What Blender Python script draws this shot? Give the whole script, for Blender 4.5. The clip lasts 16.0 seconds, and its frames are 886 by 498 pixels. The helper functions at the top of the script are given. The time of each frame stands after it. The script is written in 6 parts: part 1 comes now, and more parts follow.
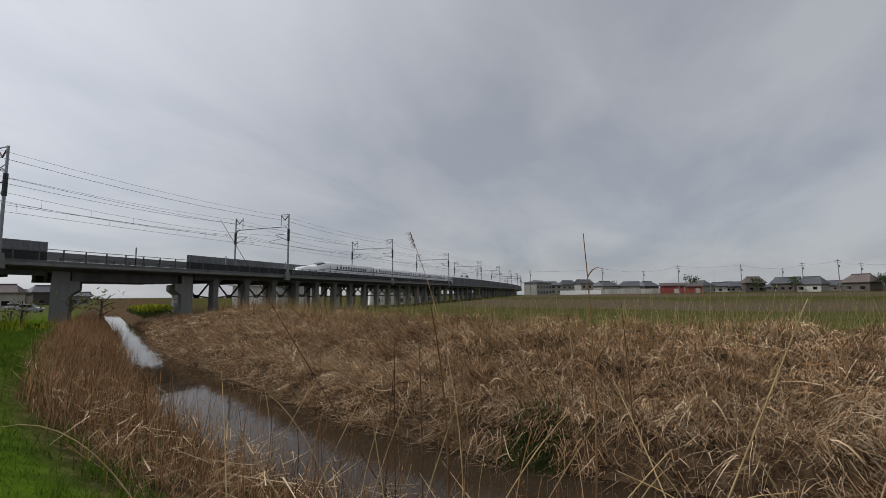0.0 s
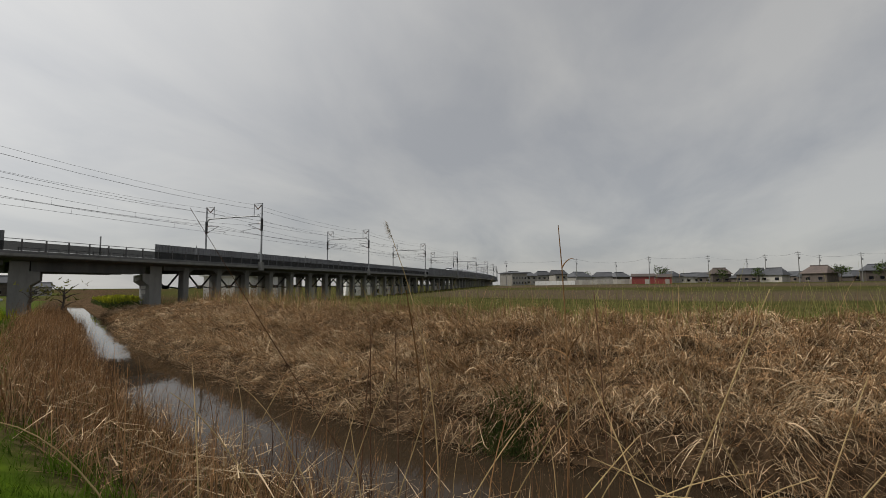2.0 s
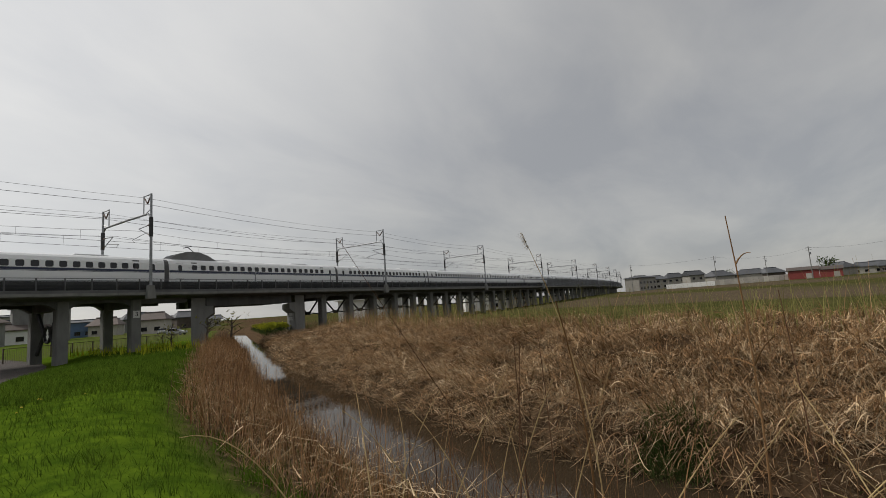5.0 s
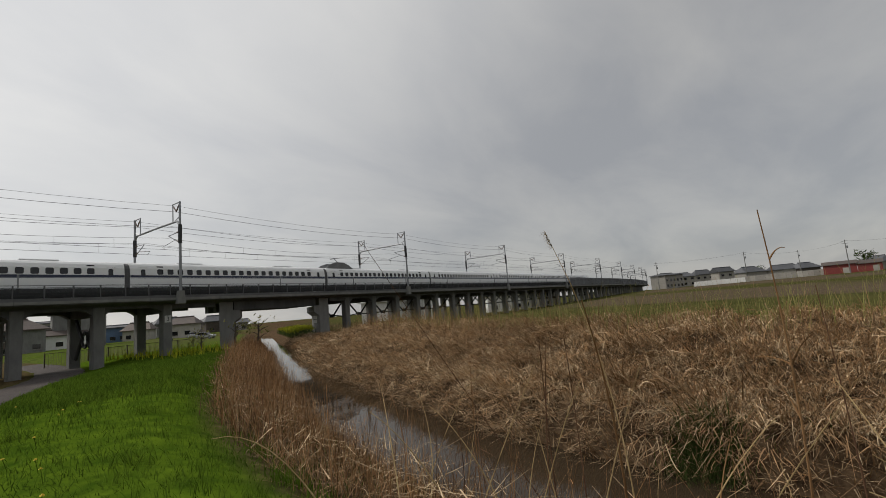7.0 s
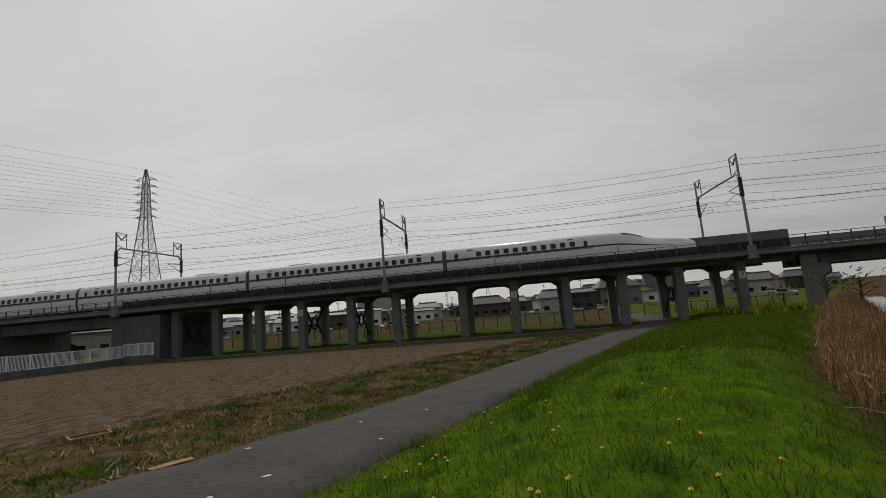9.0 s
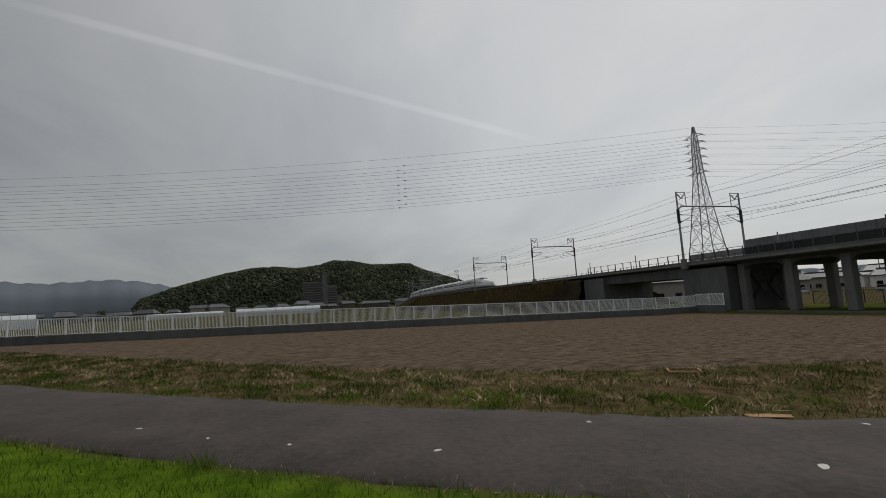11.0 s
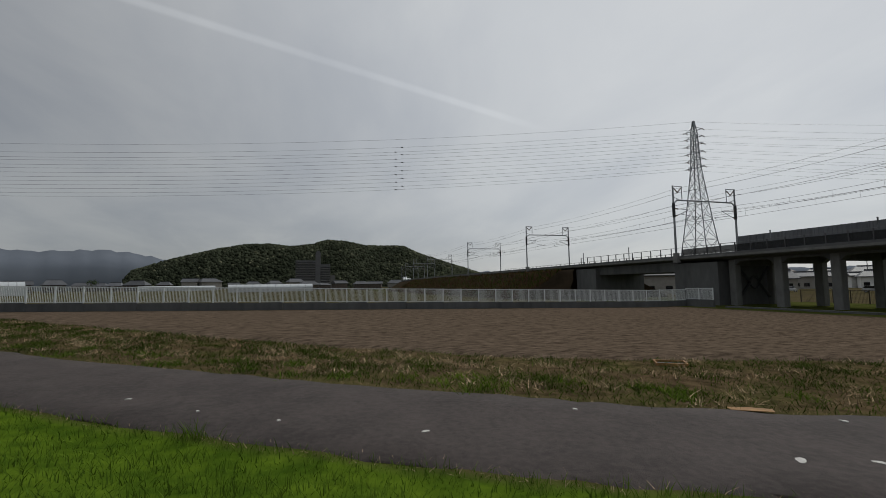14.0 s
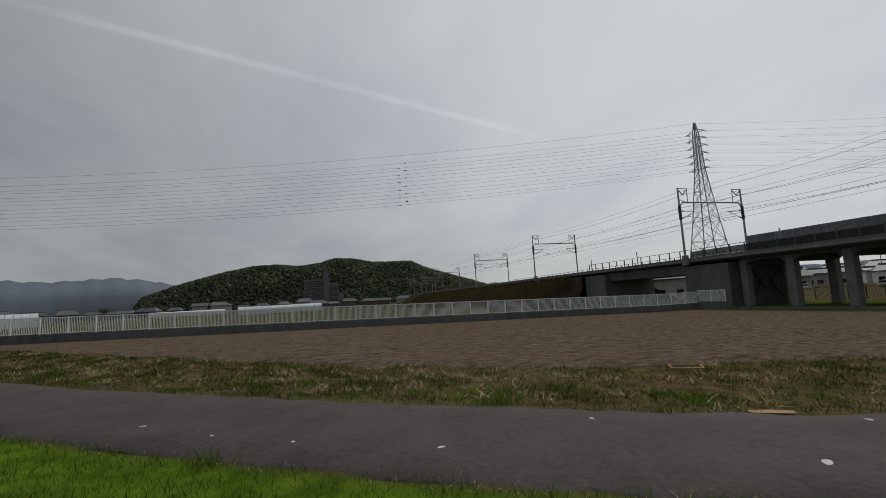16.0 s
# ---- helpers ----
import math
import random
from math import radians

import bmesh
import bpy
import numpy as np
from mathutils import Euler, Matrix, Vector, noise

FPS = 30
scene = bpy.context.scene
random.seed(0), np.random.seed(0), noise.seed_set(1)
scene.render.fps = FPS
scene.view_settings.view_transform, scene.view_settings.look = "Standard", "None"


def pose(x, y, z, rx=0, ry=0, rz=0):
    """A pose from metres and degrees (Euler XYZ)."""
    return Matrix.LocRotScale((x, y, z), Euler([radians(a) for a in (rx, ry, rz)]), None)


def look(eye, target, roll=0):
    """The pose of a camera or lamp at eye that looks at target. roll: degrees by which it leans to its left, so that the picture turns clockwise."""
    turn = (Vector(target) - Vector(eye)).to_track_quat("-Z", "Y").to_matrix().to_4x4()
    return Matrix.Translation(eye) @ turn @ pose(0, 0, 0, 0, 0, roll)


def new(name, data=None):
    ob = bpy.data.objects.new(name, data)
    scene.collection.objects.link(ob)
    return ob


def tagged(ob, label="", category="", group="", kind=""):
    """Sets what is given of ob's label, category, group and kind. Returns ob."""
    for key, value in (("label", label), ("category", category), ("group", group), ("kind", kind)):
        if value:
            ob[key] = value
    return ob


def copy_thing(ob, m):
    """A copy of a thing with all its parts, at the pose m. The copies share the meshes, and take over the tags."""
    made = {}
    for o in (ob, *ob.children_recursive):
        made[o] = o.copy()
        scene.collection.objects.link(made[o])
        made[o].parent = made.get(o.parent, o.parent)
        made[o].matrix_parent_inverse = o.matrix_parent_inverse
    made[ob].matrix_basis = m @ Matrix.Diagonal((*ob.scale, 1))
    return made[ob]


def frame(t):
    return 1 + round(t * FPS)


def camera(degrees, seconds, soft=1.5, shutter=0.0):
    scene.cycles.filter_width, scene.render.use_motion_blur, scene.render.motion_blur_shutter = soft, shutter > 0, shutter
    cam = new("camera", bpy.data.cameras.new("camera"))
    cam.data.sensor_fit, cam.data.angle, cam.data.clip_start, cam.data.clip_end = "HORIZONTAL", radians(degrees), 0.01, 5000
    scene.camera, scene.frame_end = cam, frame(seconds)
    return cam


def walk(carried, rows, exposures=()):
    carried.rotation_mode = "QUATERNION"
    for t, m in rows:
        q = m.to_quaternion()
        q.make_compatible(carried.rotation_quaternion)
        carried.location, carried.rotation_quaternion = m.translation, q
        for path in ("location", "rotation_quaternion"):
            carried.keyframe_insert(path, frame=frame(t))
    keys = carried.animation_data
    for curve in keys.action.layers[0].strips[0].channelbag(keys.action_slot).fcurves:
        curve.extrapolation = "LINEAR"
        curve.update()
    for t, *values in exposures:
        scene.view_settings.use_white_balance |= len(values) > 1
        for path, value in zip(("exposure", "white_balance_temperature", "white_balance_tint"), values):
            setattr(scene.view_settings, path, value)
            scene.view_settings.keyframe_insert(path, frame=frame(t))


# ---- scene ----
cam = camera(89.0, 16.0, soft=0.65)
PATH = [
    (0.0, pose(0.194, -0.250, 1.6, 95.83, 0.53, -69.17)),
    (0.5, pose(0.196, -0.250, 1.6, 95.22, -0.03, -70.28)),
    (1.0, pose(0.198, -0.250, 1.6, 94.94, 0.75, -72.23)),
    (1.5, pose(0.199, -0.250, 1.6, 94.58, 0.83, -72.49)),
    (2.0, pose(0.198, -0.250, 1.6, 94.61, 0.54, -72.15)),
    (2.5, pose(0.197, -0.240, 1.6, 95.12, 1.57, -70.98)),
    (3.0, pose(0.194, -0.210, 1.6, 96.18, 1.76, -69.25)),
    (3.5, pose(0.188, -0.090, 1.6, 96.50, 2.47, -64.57)),
    (4.0, pose(0.181, 0.020, 1.6, 96.24, 3.72, -60.54)),
    (4.2, pose(0.181, 0.050, 1.6, 96.15, 3.95, -58.42)),
    (6.3, pose(0.172, 0.118, 1.6, 97.60, 4.33, -56.67)),
    (6.5, pose(0.172, 0.118, 1.6, 97.50, 4.53, -55.97)),
    (7.0, pose(0.169, 0.122, 1.6, 97.34, 4.86, -54.56)),
    (7.5, pose(0.166, 0.126, 1.6, 97.62, 4.61, -53.16)),
    (8.0, pose(0.145, 0.150, 1.6, 97.03, 4.59, -43.71)),
    (8.5, pose(0.077, 0.194, 1.6, 97.22, 3.67, -21.83)),
    (8.6, pose(0.054, 0.196, 1.6, 97.69, 4.33, -16.21)),
    (9.0, pose(-0.038, 0.205, 1.6, 97.86, 4.68, 10.11)),
    (9.2, pose(-0.081, 0.183, 1.6, 96.98, 4.34, 23.97)),
    (9.5, pose(-0.146, 0.149, 1.6, 93.84, 3.67, 44.07)),
    (10.0, pose(-0.186, 0.094, 1.6, 94.63, 4.76, 63.69)),
    (10.2, pose(-0.186, 0.094, 1.6, 94.88, 4.46, 67.89)),
    (12.3, pose(-0.202, 0.051, 1.6, 96.60, 2.82, 76.46)),
    (12.5, pose(-0.202, 0.051, 1.6, 95.88, 2.98, 76.69)),
    (13.0, pose(-0.201, 0.057, 1.6, 94.75, 0.74, 74.92)),
    (13.5, pose(-0.199, 0.063, 1.6, 95.23, 0.45, 73.20)),
    (14.0, pose(-0.199, 0.064, 1.6, 94.59, 0.84, 73.08)),
    (14.5, pose(-0.198, 0.064, 1.6, 94.87, 1.29, 72.95)),
    (15.0, pose(-0.199, 0.062, 1.6, 94.35, 2.73, 73.59)),
    (15.5, pose(-0.199, 0.062, 1.6, 96.12, 3.81, 73.58)),
    (16.0, pose(-0.200, 0.060, 1.6, 96.32, 3.35, 74.18)),
]
EXPOSURES = [(0.0, 0.0, 6200, 11), (1.3, 0.04, 6720, 9), (6.5, -0.03, 6720, 9), (8.0, -0.12, 6720, 9), (9.0, -0.44, 6750, 9), (9.6, -0.56, 6750, 9), (10.3, -0.44, 6650, 8.5), (12.4, -0.43, 6350, 8), (16.0, -0.43, 6330, 8)]
walk(cam, PATH, EXPOSURES)


# ------------------------------------------------------------------ light
def make_world():
    w = bpy.data.worlds.new("overcast_sky")
    scene.world = w
    w.use_nodes = True
    nt = w.node_tree
    nt.nodes.clear()
    N, L = nt.nodes.new, nt.links.new
    out = N("ShaderNodeOutputWorld")
    sky = N("ShaderNodeTexSky")
    sky.sky_type, sky.sun_disc = "NISHITA", False
    sky.sun_elevation, sky.sun_rotation = radians(46), radians(-25)
    bg_sky = N("ShaderNodeBackground")
    bg_sky.inputs["Strength"].default_value = 0.012
    L(sky.outputs[0], bg_sky.inputs[0])
    co = N("ShaderNodeTexCoord")
    # clouds lie on a flat layer: direction divided by its height
    sep = N("ShaderNodeSeparateXYZ")
    L(co.outputs["Generated"], sep.inputs[0])
    zc = N("ShaderNodeMath"); zc.operation = "MAXIMUM"; zc.inputs[1].default_value = 0.0
    L(sep.outputs[2], zc.inputs[0])
    za = N("ShaderNodeMath"); za.operation = "ADD"; za.inputs[1].default_value = 0.22
    L(zc.outputs[0], za.inputs[0])
    dx = N("ShaderNodeMath"); dx.operation = "DIVIDE"
    dy = N("ShaderNodeMath"); dy.operation = "DIVIDE"
    L(sep.outputs[0], dx.inputs[0]); L(za.outputs[0], dx.inputs[1])
    L(sep.outputs[1], dy.inputs[0]); L(za.outputs[0], dy.inputs[1])
    com = N("ShaderNodeCombineXYZ")
    L(dx.outputs[0], com.inputs[0]); L(dy.outputs[0], com.inputs[1])
    mp = N("ShaderNodeMapping")
    mp.inputs["Rotation"].default_value = (0, 0, radians(28))
    mp.inputs["Scale"].default_value = (0.5, 0.85, 1)
    L(com.outputs[0], mp.inputs[0])
    n1 = N("ShaderNodeTexNoise")
    n1.inputs["Scale"].default_value, n1.inputs["Detail"].default_value = 1.9, 10
    n1.inputs["Roughness"].default_value, n1.inputs["Distortion"].default_value = 0.55, 0.35
    L(mp.outputs[0], n1.inputs["Vector"])
    n2 = N("ShaderNodeTexNoise")
    n2.inputs["Scale"].default_value, n2.inputs["Detail"].default_value = 0.45, 4
    L(mp.outputs[0], n2.inputs["Vector"])
    mixn = N("ShaderNodeMix"); mixn.inputs[0].default_value = 0.32
    L(n1.outputs[0], mixn.inputs[2]); L(n2.outputs[0], mixn.inputs[3])
    ramp = N("ShaderNodeValToRGB")
    e = ramp.color_ramp.elements
    e[0].position, e[0].color = 0.39, (0.305, 0.314, 0.335, 1)
    e[1].position, e[1].color = 0.60, (0.42, 0.42, 0.42, 1)
    L(mixn.outputs[0], ramp.inputs[0])
    # brighter cloud round the veiled sun
    sund = azel(25, 46)
    dot = N("ShaderNodeVectorMath"); dot.operation = "DOT_PRODUCT"
    dot.inputs[1].default_value = sund
    nrm = N("ShaderNodeVectorMath"); nrm.operation = "NORMALIZE"
    L(co.outputs["Generated"], nrm.inputs[0])
    L(nrm.outputs[0], dot.inputs[0])
    mr = N("ShaderNodeMapRange")
    mr.interpolation_type = "SMOOTHSTEP"
    mr.inputs["From Min"].default_value, mr.inputs["From Max"].default_value = 0.1, 1.0
    mr.inputs["To Min"].default_value, mr.inputs["To Max"].default_value = 0.02, 0.43
    L(dot.outputs["Value"], mr.inputs["Value"])
    glow = N("ShaderNodeMix"); glow.data_type = "RGBA"; glow.blend_type = "ADD"
    glow.inputs[0].default_value = 1.0
    L(ramp.outputs[0], glow.inputs[6]); L(mr.outputs[0], glow.inputs[7])
    # an old vapour trail, a thin plane of directions
    tn = N("ShaderNodeVectorMath"); tn.operation = "DOT_PRODUCT"
    tn.inputs[1].default_value = TRAIL
    L(nrm.outputs[0], tn.inputs[0])
    ab = N("ShaderNodeMath"); ab.operation = "ABSOLUTE"
    L(tn.outputs["Value"], ab.inputs[0])
    tr = N("ShaderNodeMapRange"); tr.interpolation_type = "SMOOTHSTEP"
    tr.inputs["From Min"].default_value, tr.inputs["From Max"].default_value = 0.002, 0.010
    tr.inputs["To Min"].default_value, tr.inputs["To Max"].default_value = 0.085, 0.0
    L(ab.outputs[0], tr.inputs["Value"])
    te = N("ShaderNodeVectorMath"); te.operation = "DOT_PRODUCT"
    te.inputs[1].default_value = TRAIL_MID
    L(nrm.outputs[0], te.inputs[0])
    tm = N("ShaderNodeMapRange"); tm.interpolation_type = "SMOOTHSTEP"
    tm.inputs["From Min"].default_value, tm.inputs["From Max"].default_value = 0.86, 0.97
    L(te.outputs["Value"], tm.inputs["Value"])
    tmul = N("ShaderNodeMath"); tmul.operation = "MULTIPLY"
    L(tr.outputs[0], tmul.inputs[0]); L(tm.outputs[0], tmul.inputs[1])
    nmul = N("ShaderNodeMath"); nmul.operation = "MULTIPLY"
    L(tmul.outputs[0], nmul.inputs[0]); L(n1.outputs[0], nmul.inputs[1])
    n2x = N("ShaderNodeMath"); n2x.operation = "MULTIPLY"; n2x.inputs[1].default_value = 2.0
    L(nmul.outputs[0], n2x.inputs[0])
    glow2 = N("ShaderNodeMix"); glow2.data_type = "RGBA"; glow2.blend_type = "ADD"
    glow2.inputs[0].default_value = 1.0
    L(glow.outputs[2], glow2.inputs[6]); L(n2x.outputs[0], glow2.inputs[7])
    bg = N("ShaderNodeBackground")
    bg.inputs["Strength"].default_value = 0.92
    L(glow2.outputs[2], bg.inputs[0])
    add = N("ShaderNodeAddShader")
    L(bg_sky.outputs[0], add.inputs[0]); L(bg.outputs[0], add.inputs[1])
    L(add.outputs[0], out.inputs[0])


def azel(az, el):
    """Unit direction at az degrees left of north and el degrees up."""
    a, e = radians(az), radians(el)
    return Vector((-math.sin(a) * math.cos(e), math.cos(a) * math.cos(e), math.sin(e)))


TR0, TR1 = (106.0, 28.6), (66.0, 21.0)
TRAIL = azel(TR0[0], TR0[1]).cross(azel(TR1[0], TR1[1])).normalized()
TRAIL_MID = azel(90.0, 27.0)
make_world()
sun = new("sun", bpy.data.lights.new("sun", "SUN"))
sun.data.energy, sun.data.angle, sun.data.color = 2.0, radians(8), (1.0, 0.96, 0.9)
sun.matrix_world = look(azel(25, 46) * 500, (0, 0, 0))


# ------------------------------------------------------------------ materials
def material(name, base, dark=None, rough=0.8, metal=0.0, scale=4.0, detail=6, bump=0.0, bump_scale=None, spread=(0.35, 0.7),
             island=0.0, stretch=None, shine=0.5, alpha=1.0, thin=0.0):
    """Principled material whose colour wanders between two tones at two scales, with relief and a shade per piece."""
    m = bpy.data.materials.new(name)
    m.use_nodes = True
    nt = m.node_tree
    N, L = nt.nodes.new, nt.links.new
    b = nt.nodes["Principled BSDF"]
    dark = dark or tuple(c * 0.7 for c in base)
    co = N("ShaderNodeTexCoord")
    vec = co.outputs["Object"]
    if stretch:
        mp = N("ShaderNodeMapping")
        mp.inputs["Scale"].default_value = stretch
        L(vec, mp.inputs[0])
        vec = mp.outputs[0]
    n = N("ShaderNodeTexNoise")
    n.inputs["Scale"].default_value, n.inputs["Detail"].default_value, n.inputs["Roughness"].default_value = scale, detail, 0.62
    L(vec, n.inputs["Vector"])
    n2 = N("ShaderNodeTexNoise")
    n2.inputs["Scale"].default_value, n2.inputs["Detail"].default_value = scale * 0.11, 3
    L(vec, n2.inputs["Vector"])
    mx = N("ShaderNodeMix")
    mx.inputs[0].default_value = 0.4
    L(n.outputs[0], mx.inputs[2]); L(n2.outputs[0], mx.inputs[3])
    r = N("ShaderNodeValToRGB")
    r.color_ramp.elements[0].position, r.color_ramp.elements[1].position = spread
    r.color_ramp.elements[0].color, r.color_ramp.elements[1].color = (*dark, 1), (*base, 1)
    L(mx.outputs[0], r.inputs[0])
    col = r.outputs[0]
    if island:
        g = N("ShaderNodeNewGeometry")
        oi = N("ShaderNodeObjectInfo")
        ad = N("ShaderNodeMath"); ad.operation = "ADD"
        L(g.outputs["Random Per Island"], ad.inputs[0]); L(oi.outputs["Random"], ad.inputs[1])
        fr = N("ShaderNodeMath"); fr.operation = "FRACT"
        L(ad.outputs[0], fr.inputs[0])
        mr = N("ShaderNodeMapRange")
        mr.inputs["To Min"].default_value, mr.inputs["To Max"].default_value = 1 - island, 1 + island
        L(fr.outputs[0], mr.inputs["Value"])
        hv = N("ShaderNodeHueSaturation")
        L(mr.outputs[0], hv.inputs["Value"]); L(col, hv.inputs["Color"])
        col = hv.outputs[0]
    L(col, b.inputs["Base Color"])
    b.inputs["Roughness"].default_value, b.inputs["Metallic"].default_value = rough, metal
    b.inputs["Specular IOR Level"].default_value, b.inputs["Alpha"].default_value = shine, alpha
    if bump:
        nb = N("ShaderNodeTexNoise")
        nb.inputs["Scale"].default_value, nb.inputs["Detail"].default_value = bump_scale or scale * 3, 5
        L(vec, nb.inputs["Vector"])
        bp = N("ShaderNodeBump")
        bp.inputs["Strength"].default_value, bp.inputs["Distance"].default_value = bump, 0.05
        L(nb.outputs[0], bp.inputs["Height"]); L(bp.outputs[0], b.inputs["Normal"])
    if thin:
        # light passes through thin leaves
        tl = N("ShaderNodeBsdfTranslucent")
        L(col, tl.inputs["Color"])
        ms = N("ShaderNodeMixShader")
        ms.inputs[0].default_value = thin
        L(b.outputs[0], ms.inputs[1]); L(tl.outputs[0], ms.inputs[2])
        L(ms.outputs[0], nt.nodes["Material Output"].inputs["Surface"])
    return m


# both concretes are coloured darker for the viaduct's backlit faces, deck and beams most
M_CONC = material("weathered_shaded_concrete", (0.235, 0.235, 0.225), (0.125, 0.125, 0.12), 0.9, scale=1.2, bump=0.25, bump_scale=18, stretch=(1, 1, 0.35))
M_CONC_DARK = material("stained_shaded_concrete", (0.14, 0.142, 0.142), (0.068, 0.069, 0.07), 0.9, scale=1.0, bump=0.25, bump_scale=16, stretch=(1, 1, 0.3))
M_WALL = material("noise_wall_panel", (0.21, 0.215, 0.23), (0.12, 0.125, 0.135), 0.75, scale=1.6, island=0.12, stretch=(1, 1, 0.3))
# dark see-through sheet: fence mesh plus the shade seen behind it
M_FENCEPANEL = material("mesh_and_shade_sheet", (0.05, 0.052, 0.055), (0.028, 0.029, 0.03), 0.85, scale=2, island=0.1, shine=0.15, alpha=0.75)
M_STEEL = material("galvanised_steel", (0.33, 0.34, 0.36), (0.2, 0.21, 0.22), 0.5, 0.6, scale=6)
M_STEEL_DARK = material("painted_brace_steel", (0.05, 0.052, 0.055), (0.025, 0.026, 0.028), 0.6, 0.2, scale=5)
M_WIRE = material("overhead_wire", (0.05, 0.05, 0.055), None, 0.5, 0.6, scale=3)
M_CERAMIC = material("insulator_glaze", (0.16, 0.10, 0.08), None, 0.3, scale=9)
M_BALLAST = material("ballast", (0.17, 0.15, 0.13), (0.07, 0.06, 0.05), 0.95, scale=14, bump=0.6)
M_RAIL = material("rail_steel", (0.2, 0.16, 0.13), None, 0.4, 0.8, scale=6)
M_WHITE = material("train_white_paint", (0.80, 0.81, 0.82), (0.72, 0.73, 0.74), 0.28, scale=0.6)
M_BLUE = material("train_blue_band", (0.006, 0.013, 0.055), (0.005, 0.011, 0.045), 0.3, scale=1)
M_GLASS = material("dark_tinted_glass", (0.012, 0.014, 0.017), (0.008, 0.009, 0.011), 0.08, scale=1)
# underfloor grey, also used as painted shade on skirts and pantograph shields
M_GREY = material("underfloor_and_shade_grey", (0.22, 0.225, 0.235), (0.13, 0.135, 0.14), 0.5, scale=1.5)
M_SEAM = material("door_seam_grey", (0.42, 0.43, 0.44), None, 0.4, scale=2)
M_GANGWAY = material("gangway_rubber", (0.10, 0.10, 0.105), None, 0.7, scale=4)
M_LAMP = material("lamp_lens", (0.7, 0.7, 0.66), None, 0.15, scale=2)
M_ASPHALT = material("worn_asphalt", (0.080, 0.066, 0.061), (0.050, 0.042, 0.039), 0.9, scale=9.0, bump=0.35, bump_scale=90, spread=(0.4, 0.62), shine=0.2)
M_SPOT = material("chipped_white_stone", (0.6, 0.58, 0.54), None, 0.8, scale=20)
M_ORANGE = material("faded_orange_mark", (0.42, 0.22, 0.07), (0.22, 0.13, 0.06), 0.85, scale=14)
M_STRAW = material("dead_reed_straw", (0.48, 0.315, 0.175), (0.165, 0.095, 0.048), 0.85, scale=0.8, island=0.65, shine=0.0, thin=0.2)
M_STRAW_PALE = material("bleached_straw", (0.64, 0.50, 0.33), (0.27, 0.185, 0.105), 0.85, scale=0.7, island=0.6, shine=0.0)
M_STALK = material("dry_reed_stalk", (0.42, 0.25, 0.125), (0.16, 0.083, 0.038), 0.75, scale=1.5, island=0.6, shine=0.0, thin=0.2)
M_STEM = material("pale_reed_stem", (0.52, 0.40, 0.21), (0.30, 0.20, 0.10), 0.7, scale=4, island=0.2, shine=0.0)
M_STEM_DARK = material("dark_dock_stem", (0.15, 0.085, 0.05), (0.08, 0.045, 0.03), 0.8, scale=6, island=0.2, shine=0.0)
M_PLUME = material("reed_plume", (0.50, 0.40, 0.25), (0.34, 0.25, 0.15), 0.9, scale=8, island=0.2, shine=0.0)
M_GRASS = material("fresh_grass", (0.138, 0.208, 0.025), (0.046, 0.09, 0.011), 0.75, scale=0.5, island=0.5, shine=0.0, thin=0.35)
M_VERGE_DRY = material("matted_verge_straw", (0.20, 0.145, 0.085), (0.07, 0.048, 0.026), 0.9, scale=0.7, island=0.55, shine=0.0)
M_GRASS_DULL = material("rough_verge_grass", (0.075, 0.115, 0.018), (0.022, 0.038, 0.007), 0.8, scale=0.6, island=0.6, shine=0.0, thin=0.25)
M_REEDGREEN = material("new_reed_green", (0.34, 0.32, 0.12), (0.17, 0.165, 0.06), 0.8, scale=1, island=0.35, shine=0.0, thin=0.3)
M_YELLOW = material("dandelion_yellow", (0.75, 0.55, 0.03), None, 0.7, scale=5)
M_RAPE = material("rape_blossom_yellow", (0.52, 0.47, 0.03), (0.18, 0.24, 0.03), 0.8, scale=2, island=0.3, shine=0.0)
M_FENCE_WHITE = material("white_fence_paint", (0.76, 0.79, 0.79), (0.62, 0.65, 0.65), 0.5, scale=3)
M_FENCE_BROWN = material("brown_fence_paint", (0.14, 0.11, 0.08), (0.08, 0.065, 0.05), 0.7, scale=3)
M_ROOF = material("grey_roof_tile", (0.10, 0.105, 0.115), (0.05, 0.052, 0.058), 0.6, scale=2, island=0.3, bump=0.3)
M_ROOF_B = material("brown_roof_tile", (0.13, 0.10, 0.085), (0.07, 0.055, 0.05), 0.7, scale=2, island=0.3)
M_HOUSE = material("cream_house_render", (0.40, 0.38, 0.34), (0.28, 0.265, 0.24), 0.85, scale=1, island=0.2)
M_HOUSE_DARK = material("dark_timber_wall", (0.12, 0.095, 0.08), (0.06, 0.05, 0.042), 0.85, scale=1, island=0.2)
M_RED = material("red_shed_cladding", (0.24, 0.04, 0.034), (0.15, 0.026, 0.022), 0.6, scale=1.5)
M_WHITEWALL = material("white_painted_hoarding", (0.78, 0.78, 0.76), (0.66, 0.66, 0.64), 0.7, scale=0.8)
M_BLOCK = material("apartment_grey", (0.15, 0.15, 0.155), (0.10, 0.10, 0.105), 0.85, scale=0.2)
M_BALCONY = material("balcony_front", (0.17, 0.165, 0.16), (0.11, 0.105, 0.10), 0.8, scale=0.4)
M_VINYL = material("greenhouse_film", (0.55, 0.58, 0.59), (0.42, 0.44, 0.45), 0.35, scale=0.6)
# leaf green dulled and lightened to hold the haze over the hill
M_LEAF = material("hazed_hill_leaves", (0.060, 0.066, 0.042), (0.028, 0.033, 0.021), 0.9, scale=0.012, spread=(0.42, 0.6), island=0.5, shine=0.0)
